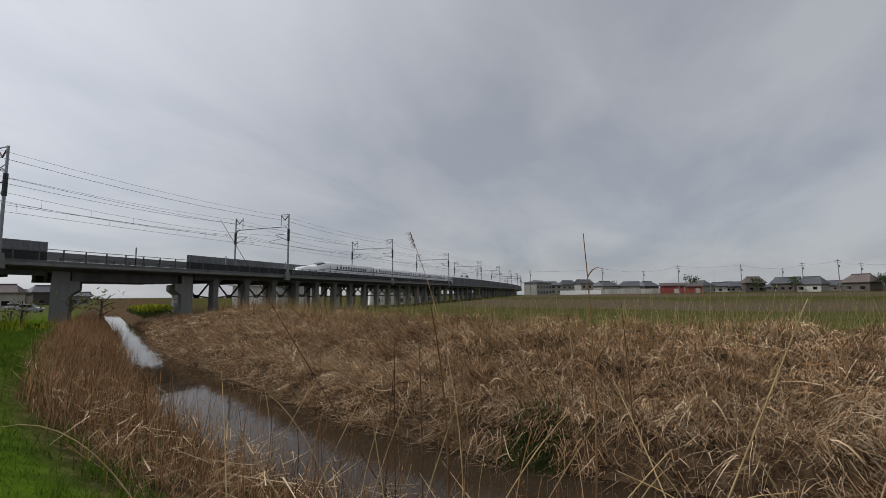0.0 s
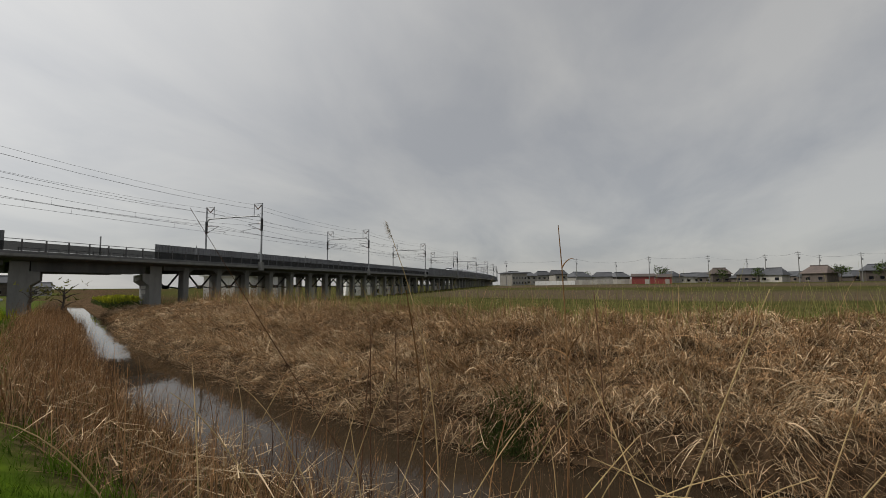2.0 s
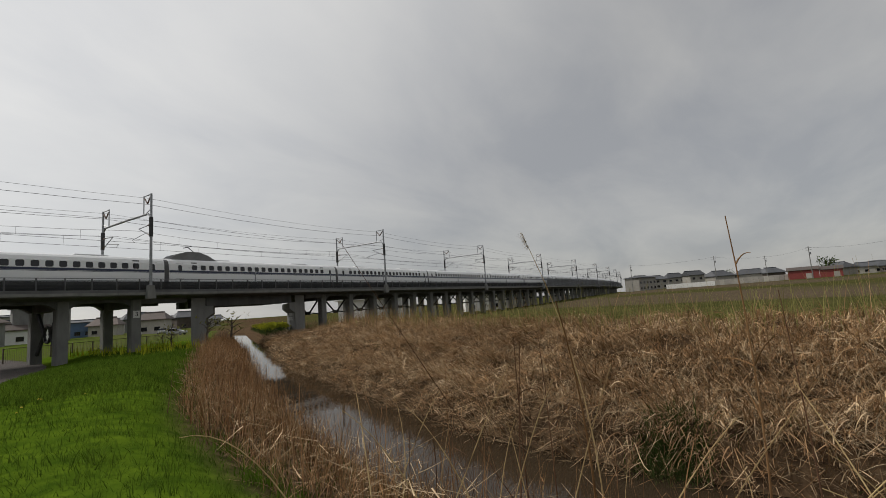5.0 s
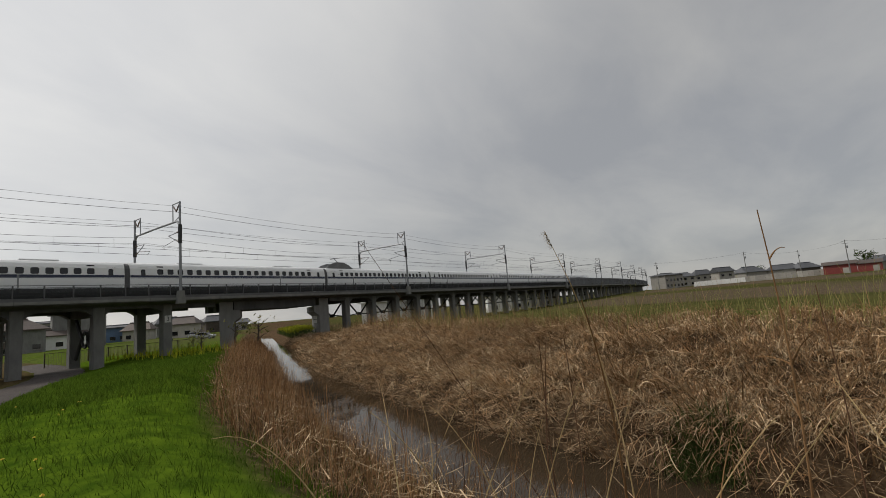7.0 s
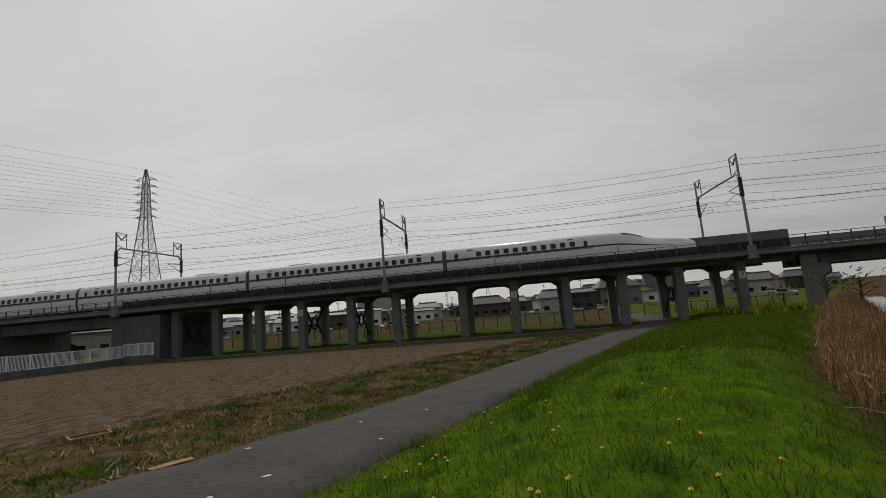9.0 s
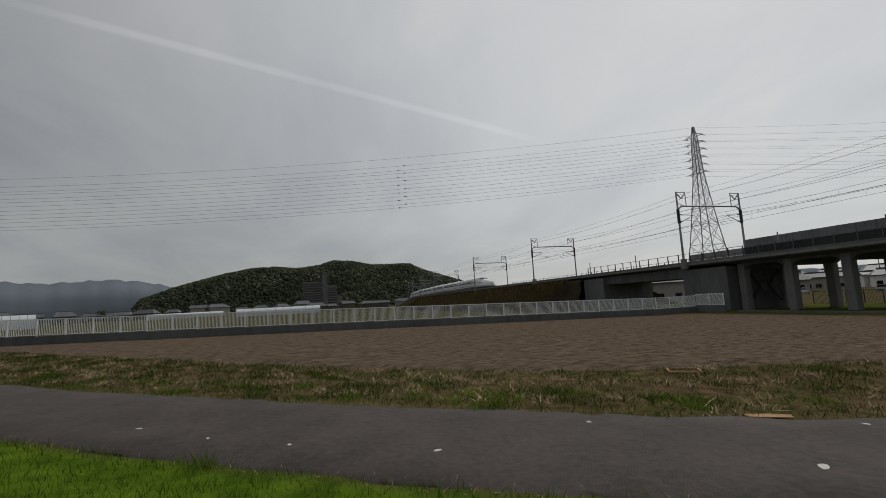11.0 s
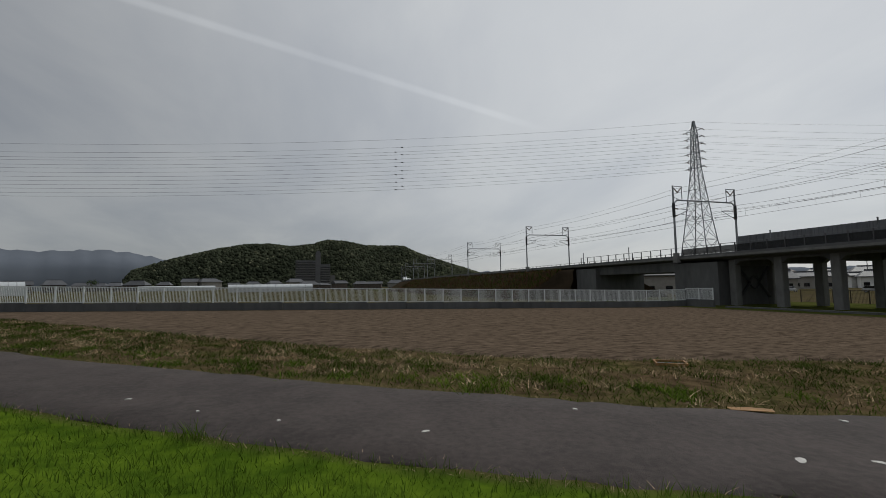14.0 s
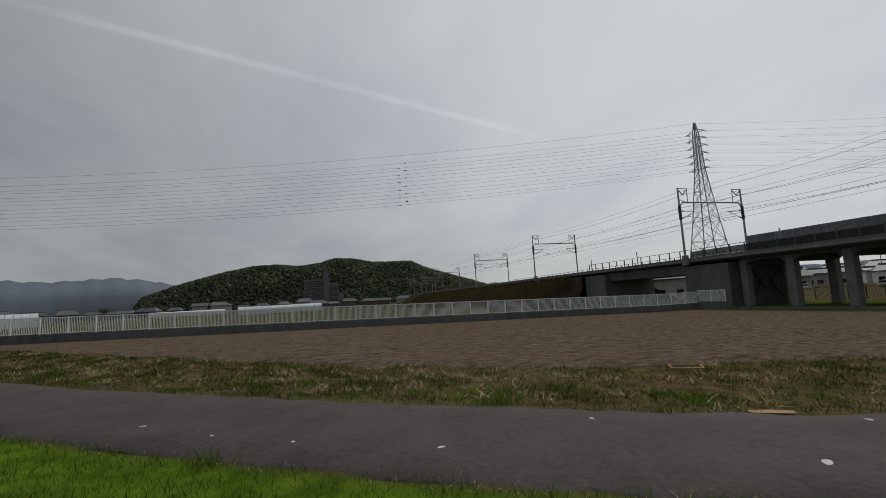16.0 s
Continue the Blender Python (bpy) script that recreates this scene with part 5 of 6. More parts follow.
    az = -30.0
    while az < 50:
        d = rng.uniform(150, 300)
        build_house(spot(az, d), rng.uniform(7, 14), rng.uniform(6, 9), rng.uniform(3, 5.5), rng.choice((2.4, 2.8, -1.8, -1.2)), rng.choice((M_HOUSE, M_HOUSE_DARK, M_CONC, M_WHITEWALL)), rng.choice((M_ROOF, M_ROOF, M_ROOF_B)),
                    az + rng.uniform(-30, 30), rng, 1, "small house or shed beyond the railway yard")
        az += rng.uniform(0.9, 2.2)
    for az in np.arange(-14, 48, 2.3):
        d = rng.uniform(150, 320)
        x, y, z = spot(az + rng.uniform(-1, 1), d)
        h = rng.uniform(9, 13)
        ob = thing("utility_pole", "grey concrete utility pole with crossarms", "pole", (x, y, z), az, group="utility poles")
        part("pole", tube(bmesh.new(), [(0, 0, -0.5), (0, 0, h)], 0.18, 0.12, n=6), M_CONC, ob)
        part("crossarm", boxes((-0.8, 0.8, -0.06, 0.06, h - 0.6, h - 0.45)), M_STEEL, ob)
    # light truss gantry in the yard
    ob = thing("truss_gantry", "long pale-blue steel truss gantry across a yard", "gantry", spot(-24.5, 260), -24.5)
    for y in (-1, 1):
        for z in (3.6, 5.4):
            part("chord", tube(bmesh.new(), [(-24, y, z), (24, y, z)], 0.12, n=4), M_BLUE_STEEL, ob)
        bm = bmesh.new()
        for i in range(24):
            tube(bm, [(-24 + 2 * i, y, 3.6), (-23 + 2 * i, y, 5.4), (-22 + 2 * i, y, 3.6)], 0.07, n=3)
        part("web", bm, M_BLUE_STEEL, ob)
    for x in (-24, 24):
        part("leg", boxes((x - 0.3, x + 0.3, -1, 1, -1, 3.6)), M_BLUE_STEEL, ob)
    # west: low houses and greenhouses beyond the railing
    az = 122.0
    while az > 72:
        d = rng.uniform(330, 520)
        dark = rng.random() < 0.5
        build_house(spot(az, d), rng.uniform(9, 15), 8, rng.uniform(3.4, 6), rng.choice((2.6, 3.0, -2.4)), M_HOUSE_DARK if dark else M_HOUSE, M_ROOF, az + rng.uniform(-30, 30), rng, 1,
                    "distant low house with a tiled roof beyond the road")
        az -= rng.uniform(1.2, 2.6)
    for a0, a1, d, h in ((98.4, 89.2, 190, 2.9), (122, 115.8, 150, 3.4), (107, 99.8, 300, 2.8)):
        p, q = Vector(spot(a0, d)), Vector(spot(a1, d))
        ob = thing("greenhouse", "long white film-covered tunnel greenhouse", "greenhouse", ((p.x + q.x) / 2, (p.y + q.y) / 2, ground_z(p.x, p.y)),
                   math.degrees(math.atan2(q.y - p.y, q.x - p.x)), group="greenhouses")
        L = (q - p).length / 2
        prof = [(-3.5, 0), (3.5, 0), (3.5, h * 0.5)] + [(3.5 * math.cos(t), h * 0.5 + h * 0.5 * math.sin(t)) for t in np.linspace(0.3, math.pi - 0.3, 8)] + [(-3.5, h * 0.5)]
        part("film_cover", prism(bmesh.new(), prof, -L, L), M_VINYL, ob)
        for i in range(12):
            x = -L + 2 * L * i / 11
            arc = [(x, 3.55, 0)] + [(x, 3.55 * math.cos(t), h * 0.5 + h * 0.51 * math.sin(t)) for t in np.linspace(0.1, math.pi - 0.1, 7)] + [(x, -3.55, 0)]
            part("hoop", tube(bmesh.new(), arc, 0.06, n=3), M_STEEL, ob)


def build_apartments():
    """Grey apartment block with a tall stair tower before the hill."""
    x, y, z = spot(89.2, 600)
    ob = thing("apartment_block", "dark grey twelve-storey apartment block below the wooded hill", "apartment building", (x, y, z), 88)
    part("wing", boxes((-20, 4, -7, 7, 0, 36)), M_BLOCK, ob)
    part("tower", boxes((4.02, 10, -8, 8, 0, 46)), M_BLOCK, ob)
    part("wing", boxes((10.02, 22, -7, 7, 0, 31)), M_BLOCK, ob)
    part("wing", boxes((22.02, 28, -6, 6, 0, 17)), M_BALCONY, ob)
    part("roof_tank", boxes((5, 9, -3, 3, 46, 48.5)), M_BLOCK, ob)
    for s in range(12):
        for a, b, top in ((-20, 4, 36), (10, 22, 31)):
            zz = 2 + 3 * s
            if zz + 2 < top:
                part("balcony", boxes((a + 0.3, b - 0.3, -8.2, -7.0, zz - 0.9, zz + 0.2)), M_BALCONY, ob)
                part("window", boxes((a + 0.6, b - 0.6, -7.05, -6.95, zz + 0.3, zz + 1.9)), M_GLASS, ob)


def build_car():
    """Small parked car: rounded body, glazed cabin, wheels with rims, lamps."""
    ob = thing("parked_car", "small parked car in the yard beyond the viaduct", "car", group="parked cars")
    body = prism(bmesh.new(), [(-1.9, 0.35), (1.85, 0.35), (1.95, 0.6), (1.85, 0.85), (0.95, 0.95), (-1.8, 0.98), (-1.92, 0.7)], -0.8, 0.8, "y")
    part("body", bevelled(body, 0.06, 2), M_CAR, ob)
    part("cabin", bevelled(prism(bmesh.new(), [(-1.75, 0.97), (0.9, 0.95), (0.2, 1.46), (-1.35, 1.5)], -0.7, 0.7, "y"), 0.05, 1), M_GLASS, ob)
    part("roof", bevelled(boxes((-1.35, 0.2, -0.66, 0.66, 1.47, 1.53)), 0.02), M_CAR, ob)
    for x in (-1.2, 1.2):
        for y in (-0.78, 0.78):
            w = part("wheel", tube(bmesh.new(), [(x, y - 0.09, 0.3), (x, y + 0.09, 0.3)], 0.3, n=12), M_GANGWAY, ob)
            part("rim", tube(bmesh.new(), [(x, y - 0.1, 0.3), (x, y + 0.1, 0.3)], 0.17, n=8), M_STEEL, w)
    for y in (-0.6, 0.6):
        part("headlight", boxes((1.86, 1.93, y - 0.14, y + 0.14, 0.66, 0.78)), M_LAMP, ob)
    return ob


def build_parking():
    rs = random.Random(41)
    first = build_car()
    spots = [(az + rs.uniform(-0.5, 0.5), rs.uniform(105, 150)) for az in (-27, -25.4, -23.5, -9, -6.5, -1.5, 7, 14.5, 17, 24.5, 30, 36)]
    for i, (az, d) in enumerate(spots):
        v = spot(az, d)
        m = pose(*v, 0, 0, rs.uniform(0, 360))
        if i == 0:
            first.matrix_basis = m
        else:
            copy_thing(first, m)


build_village()
build_apartments()
build_parking()


# ------------------------------------------------------------------ hill and mountains
def ridge(profile, az):
    return float(np.interp(az, [p[0] for p in profile[::-1]], [p[1] for p in profile[::-1]]))


HILL = [(108.5, 0.6), (107.6, 1.8), (104.1, 3.05), (99.5, 4.3), (96.6, 4.85), (94.1, 4.95), (91.7, 4.7), (89.2, 5.0), (87.6, 5.5), (85.3, 5.4), (82.7, 4.85), (78.1, 4.8),
        (76.2, 3.9), (73.5, 3.0), (70.2, 1.9), (67.6, 1.0), (66.5, 0.3)]
MOUNT = [(128, 3.2), (122, 4.1), (118.8, 4.0), (115.6, 3.75), (112.9, 3.9), (110.2, 4.1), (107.4, 3.8), (105.2, 3.3), (101, 2.6), (96, 2.2), (60, 1.5), (30, 1.2), (10, 1.0)]


def blob_mesh(rng, n=6):
    bm = bmesh.new()
    bmesh.ops.create_icosphere(bm, subdivisions=1, radius=1)
    for v in bm.verts:
        v.co *= rng.uniform(0.75, 1.2)
    vs = np.array([v.co[:] for v in bm.verts])
    fs = np.array([[v.index for v in f.verts] for f in bm.faces])
    bm.free()
    return vs, fs


def build_hill():
    rng = random.Random(3)
    d0, d1 = 1150.0, 1500.0
    bm = bmesh.new()
    azs = np.arange(66.5, 108.6, 0.75)
    rows = []
    for az in azs:
        r = []
        for i in range(9):
            u = i / 6
            d = d0 + (d1 - d0) * u
            top = 1.6 + d1 * math.tan(radians(ridge(HILL, az)))
            z = -1.5 + (top + 1.5) * math.sin(min(1, u) * math.pi / 2) ** 1.2 * (1 if u <= 1 else 1 - (u - 1) * 0.8)
            v = azel(az, 0) * d
            r.append(bm.verts.new((v.x, v.y, z)))
        rows.append(r)
    for A, B in zip(rows, rows[1:]):
        for k in range(8):
            bm.faces.new((A[k], A[k + 1], B[k + 1], B[k]))
    tagged(part("hill", bm, M_LEAF, smooth=True), "wooded hill behind the town", "hill", kind="structure")
    # tree crowns all over it
    V, F, nv = [], [], 0
    VP, FP, nvp = [], [], 0
    shapes = [blob_mesh(rng) for _ in range(6)]
    for k in range(10000):
        az = rng.uniform(66.8, 108.3)
        u = rng.random() ** 0.8
        d = d0 + (d1 - d0) * u
        top = 1.6 + d1 * math.tan(radians(ridge(HILL, az)))
        z = -1.5 + (top + 1.5) * math.sin(u * math.pi / 2) ** 1.2
        v = azel(az, 0) * d
        vs, fs = rng.choice(shapes)
        sc = rng.uniform(2.4, 5.5)
        pts = vs * np.array([sc, sc, sc * rng.uniform(0.8, 1.25)]) + np.array([v.x, v.y, z + sc * 0.35])
        if rng.random() < 0.02:
            VP.append(pts); FP.append(fs + nvp); nvp += len(vs)
        else:
            V.append(pts); F.append(fs + nv); nv += len(vs)
    tagged(new("hill_woods", mesh_np("hill_woods", np.concatenate(V), np.concatenate(F), M_LEAF)), "dark green woods covering the hill", "woods", kind="stuff")
    tagged(new("hill_blossom", mesh_np("hill_blossom", np.concatenate(VP), np.concatenate(FP), M_LEAF_PALE)), "pale flowering trees among the hill woods", "woods", kind="stuff")
    # mountains far behind, in a colour that carries the distance haze
    bm = bmesh.new()
    last = None
    for az in np.arange(10, 128.1, 0.5):
        el = ridge(MOUNT, az) + 0.07 * math.sin(az * 3.1) + 0.05 * math.sin(az * 7.3)
        a, b = azel(az, 0) * 4100, azel(az, 0) * 4500
        r = [bm.verts.new((a.x, a.y, -5)), bm.verts.new((a.x, a.y, 1.6 + 4100 * math.tan(radians(el * 0.55)))), bm.verts.new((b.x, b.y, 1.6 + 4500 * math.tan(radians(el)))), bm.verts.new((b.x * 1.05, b.y * 1.05, -5))]
        if last:
            for k in range(3):
                bm.faces.new((last[k], last[k + 1], r[k + 1], r[k]))
        last = r
    tagged(part("backdrop", bm, M_MOUNT, smooth=True), "wooded mountains on the horizon, coloured blue-grey for haze", "mountains", kind="structure")


build_hill()


# ------------------------------------------------------------------ trees and shrubs
def build_tree(v, h, rng, leaf, name="tree", label="small leafy tree with an uneven crown", bare=False):
    ob = thing(name, label, "tree", v, rng.uniform(0, 360), group="village trees")
    bm = bmesh.new()
    tube(bm, [(0, 0, -0.3), (0.1, 0, h * 0.3), (0, 0.1, h * 0.6), (0.1, 0.1, h * 0.85)], h * 0.04, h * 0.01, n=6)
    tips = []
    for i in range(7):
        a, z = rng.uniform(0, 6.28), rng.uniform(0.3, 0.7) * h
        L = rng.uniform(0.2, 0.38) * h
        q = (math.cos(a) * L, math.sin(a) * L, z + L * rng.uniform(0.4, 0.9))
        tube(bm, [(0.05, 0.03, z), (q[0] * 0.5, q[1] * 0.5, (z + q[2]) / 2 + 0.1), q], h * 0.015, h * 0.004, n=4)
        tips.append(q)
    part("trunk", bm, M_BARK, ob)
    r = np.random.RandomState(rng.randint(0, 9999))
    c = np.array(tips + [(0, 0, h * 0.85)])
    n = 260 if not bare else 40
    root = c[r.randint(0, len(c), n)] + r.normal(0, h * 0.1, (n, 3))
    me = blades("crown", root, r.uniform(0.2, 0.6, n) * h * 0.16, r.normal(0, h * 0.07, (n, 2)), r.uniform(0.5, 1.0, n) * h * 0.09, leaf, r, 2)
    part("crown", me, leaf, ob)
    return ob


def build_trees():
    rng = random.Random(17)
    for az, d, h in ((-97.9, 262, 8), (-104.0, 250, 6), (-90.0, 330, 8), (-107.2, 255, 6), (-113.6, 250, 7), (-116.7, 230, 7), (-118.9, 225, 9), (-120.2, 230, 8), (-121.5, 235, 9),
                     (-5.4, 150, 5), (1.5, 190, 5), (-10, 200, 5), (9, 210, 6), (86.2, 420, 8), (101, 400, 8), (111, 420, 8)):
        build_tree(spot(az, d), h, rng, M_BUSH)


build_trees()


def build_shrubs():
    """Thin-leaved shrubs beside the ditch pier."""
    rng = random.Random(29)
    for x, y, h in ((27.4, 47.3, 3.4), (31.0, 48.6, 3.8), (24.6, 48.8, 2.8)):
        build_tree((x, y, ground_z(x, y)), h, rng, M_REEDGREEN, "shrub", "thin half-bare shrub with yellow-green leaves by the pier", True)


build_shrubs()


# ------------------------------------------------------------------ grass, reeds and straw
RNG = np.random.RandomState(11)


def scatter(n, x0, x1, y0, y1, keep, rng=RNG):
    """Random ground points in a rectangle, kept by a test on river distance, path distance and zone."""
    x, y = rng.uniform(x0, x1, n), rng.uniform(y0, y1, n)
    dr = ditch(x, y)
    dp, _ = along(TRACKWAY, x, y)
    ok = keep(x, y, dr, dp)
    x, y = x[ok], y[ok]
    z, _ = land(x, y)
    return np.stack([x, y, z - 0.02], 1), dr[ok], dp[ok]


def stuff(name, mesh, label, category):
    return tagged(new(name, mesh), label, category, kind="stuff")


def turf_keep(reach):
    def keep(x, y, dr, dp):
        d = np.hypot(x, y)
        return (dp > 1.72 + 0.12 * waves(x, y, 1.3, 31)) & (dr < -HALF - 2.75 - 0.3 * waves(x, y, 2.2, 7)) & (RNG.uniform(0, 1, len(x)) < np.clip((reach / np.maximum(d, 0.5)) ** 1.3, 0, 1)) & (d > 0.35)
    return keep


def build_turf():
    p, _, _ = scatter(330000, -14, 14, -12, 24, turf_keep(5.0))
    n = len(p)
    d = np.hypot(p[:, 0], p[:, 1])
    tuft = 0.75 + 0.5 * waves(p[:, 0], p[:, 1], 0.9, 12)
    h = RNG.uniform(0.07, 0.17, n) * np.clip(tuft, 0.5, 1.5) * (1 + 0.02 * d)
    w = RNG.uniform(0.005, 0.011, n) * (1 + d * 0.09)
    stuff("turf", blades("turf", p, h, RNG.normal(0, 0.055, (n, 2)), w, M_GRASS, RNG, 2), "fresh green levee grass", "grass")
    p, _, _ = scatter(130000, -4, 26, 14, 48, turf_keep(26))
    n = len(p)
    stuff("far_turf", blades("far_turf", p, RNG.uniform(0.1, 0.24, n), RNG.normal(0, 0.07, (n, 2)), RNG.uniform(0.02, 0.045, n), M_GRASS, RNG, 2), "fresh green levee grass towards the viaduct", "grass")
    # taller weeds here and there in the turf
    c, _, _ = scatter(260, -10, 14, -10, 30, turf_keep(30))
    p = np.repeat(c, 60, 0)
    p[:, :2] += RNG.normal(0, 0.14, (len(p), 2))
    p[:, 2] = land(p[:, 0], p[:, 1])[0]
    n = len(p)
    stuff("turf_weeds", blades("turf_weeds", p, RNG.uniform(0.12, 0.3, n), RNG.normal(0, 0.1, (n, 2)), RNG.uniform(0.008, 0.02, n), M_GRASS, RNG, 2), "taller green weed tufts in the turf", "grass")
    # dry fringe where the turf meets the asphalt
    p, _, dp = scatter(150000, -16, 8, -12, 36, lambda x, y, dr, dp: (np.abs(np.abs(dp) - 1.78) < 0.14))
    n = len(p)
    stuff("dry_fringe", blades("dry_fringe", p, RNG.uniform(0.03, 0.09, n), RNG.normal(0, 0.06, (n, 2)), RNG.uniform(0.006, 0.014, n), M_STRAW_PALE, RNG, 2), "dry grass fringe at the path edge", "grass")


def build_verge():
    def keep(x, y, dr, dp):
        return (dp < -1.75) & (dp > -8.0 + 0.4 * waves(x, y, 6, 2))
    p, _, dp = scatter(230000, -42, 6, -26, 44, keep)
    green = (RNG.uniform(0, 1, len(p)) < np.clip(0.5 + 1.3 * waves(p[:, 0], p[:, 1], 2.6, 15) + 0.6 * (dp > -2.6), 0.05, 0.97))
    for sel, nm, mat, lb, hs in ((green, "verge_grass", M_GRASS_DULL, "rough green verge weeds beside the path", (0.04, 0.17)), (~green, "verge_straw", M_VERGE_DRY, "dead grass matted on the verge", (0.02, 0.10))):
        q = p[sel]
        n = len(q)
        d = np.hypot(q[:, 0], q[:, 1])
        stuff(nm, blades(nm, q, RNG.uniform(*hs, n), RNG.normal(0, 0.11, (n, 2)), RNG.uniform(0.01, 0.022, n) * (1 + d * 0.03), mat, RNG, 2), lb, "grass")

    # leafy clumps and pale tufts scattered along it
    for seed, count, per, nm, mat, hs, sd, lb in ((5, 380, 60, "verge_clumps", M_GRASS_DULL, (0.04, 0.15), 0.26, "green leafy clumps on the verge"), (6, 340, 34, "verge_tufts", M_STRAW_PALE, (0.02, 0.15), 0.2, "bleached dead tufts on the verge"),
                                                 (8, 190, 70, "edge_weeds", M_GRASS, (0.05, 0.17), 0.22, "fresh green weeds along the path edge")):
        c, _, _ = scatter(count * 9, -34, 5, -22, 40, lambda x, y, dr, dp: (dp < -2.0) & (dp > (-3.4 if seed == 8 else -7.4)))
        c = c[:count]
        q = np.repeat(c, per, 0)
        q[:, :2] += RNG.normal(0, sd, (len(q), 2))
        q[:, 2] = land(q[:, 0], q[:, 1])[0]
        k = len(q)
        stuff(nm, blades(nm, q, RNG.uniform(*hs, k), RNG.normal(0, 0.12, (k, 2)), RNG.uniform(0.012, 0.03, k), mat, RNG, 2), lb, "grass")


def build_near_reeds():
    """Standing dead reeds on the near bank, and the litter below them."""
    def keep(x, y, dr, dp):
        left = -dr - HALF
        return (left > -0.35) & (left < 3.25 + 0.45 * waves(x, y, 2.2, 7)) & (np.hypot(x, y) > 3.5)
    p, dr, _ = scatter(95000, 1, 32, -7, 50, keep)
    left = -dr - HALF
    d = np.hypot(p[:, 0], p[:, 1])
    clump = waves(p[:, 0], p[:, 1], 2.3, 41)
    ok = RNG.uniform(0, 1, len(p)) < np.clip(0.55 + 0.7 * clump + 0.012 * d, 0.08, 1) * np.where(left < 0.4, 0.35, 1)
    p, d, left, clump = p[ok], d[ok], left[ok], clump[ok]
    n = len(p)
    h = RNG.gamma(6, 0.15, n) * (0.85 + 0.35 * clump) * np.where(d < 9, 0.72, 0.95) * np.where(left < 0.5, 0.7, 1)
    h = np.clip(h, 0.25, 1.7)
    lean = RNG.normal(0, 0.22, (n, 2)) + np.array([0.08, -0.05])
    w = RNG.uniform(0.006, 0.013, n) * (1 + d * 0.045)
    mix = RNG.uniform(0, 1, n) < 0.72
    for sel, nm, mt in ((mix, "reed_bed", M_STALK), (~mix, "pale_reeds", M_STRAW)):
        stuff(nm, blades(nm, p[sel], h[sel], (lean * h[:, None])[sel], w[sel], mt, RNG, 4, 1.8), "standing rust-brown dead reeds on the near bank", "reeds")
    q, _, _ = scatter(16000, 1, 14, -6, 22, keep)
    k = len(q)
    stuff("undergrowth", blades("undergrowth", q, RNG.uniform(0.08, 0.3, k), RNG.normal(0, 0.1, (k, 2)), RNG.uniform(0.008, 0.016, k), M_GRASS_DULL, RNG, 2), "green shoots under the dead reeds", "grass")
    p, dr, _ = scatter(110000, 1, 32, -7, 50, keep)
    n = len(p)
    d = np.hypot(p[:, 0], p[:, 1])
    h = RNG.uniform(0.05, 0.45, n)
    stuff("reed_litter", blades("reed_litter", p, h, RNG.normal(0, 0.32, (n, 2)), RNG.uniform(0.007, 0.016, n) * (1 + d * 0.04), M_STRAW, RNG, 3, 1.3), "fallen straw under the near reeds", "reeds")
    # slender tall stems along the water's edge
    q, _, _ = scatter(26000, 3, 30, -6, 46, lambda x, y, dr, dp: (-dr - HALF > -0.45) & (-dr - HALF < 2.6) & (np.hypot(x, y) > 3.6) & (RNG.uniform(0, 1, len(x)) < 0.45 + 0.5 * waves(x, y, 1.7, 66)))
    k = len(q)
    dq = np.hypot(q[:, 0], q[:, 1])
    hq = RNG.uniform(0.8, 1.75, k)
    for nm, mt, sel in (("slender_reeds", M_STALK, np.arange(k) % 3 > 0), ("dark_reeds", M_STEM_DARK, np.arange(k) % 3 == 0)):
        m = int(sel.sum())
        stuff(nm, blades(nm, q[sel], hq[sel], RNG.normal(0, 0.17, (m, 2)) * hq[sel][:, None], RNG.uniform(0.005, 0.009, m) * (1 + dq[sel] * 0.05), mt, RNG, 4, 1.6), "slender dead reed stems at the water's edge", "reeds")
    # pale leaf ribbons that hang among the stalks
    q = p[RNG.choice(n, 5000, False)].copy()
    q[:, 2] += RNG.uniform(0.1, 0.8, 5000)
    stuff("reed_leaves", blades("reed_leaves", q, RNG.uniform(-0.25, 0.25, 5000), RNG.normal(0, 0.32, (5000, 2)), RNG.uniform(0.01, 0.02, 5000), M_STRAW_PALE, RNG, 4, 0.9), "pale dry reed leaves caught in the stalks", "reeds")


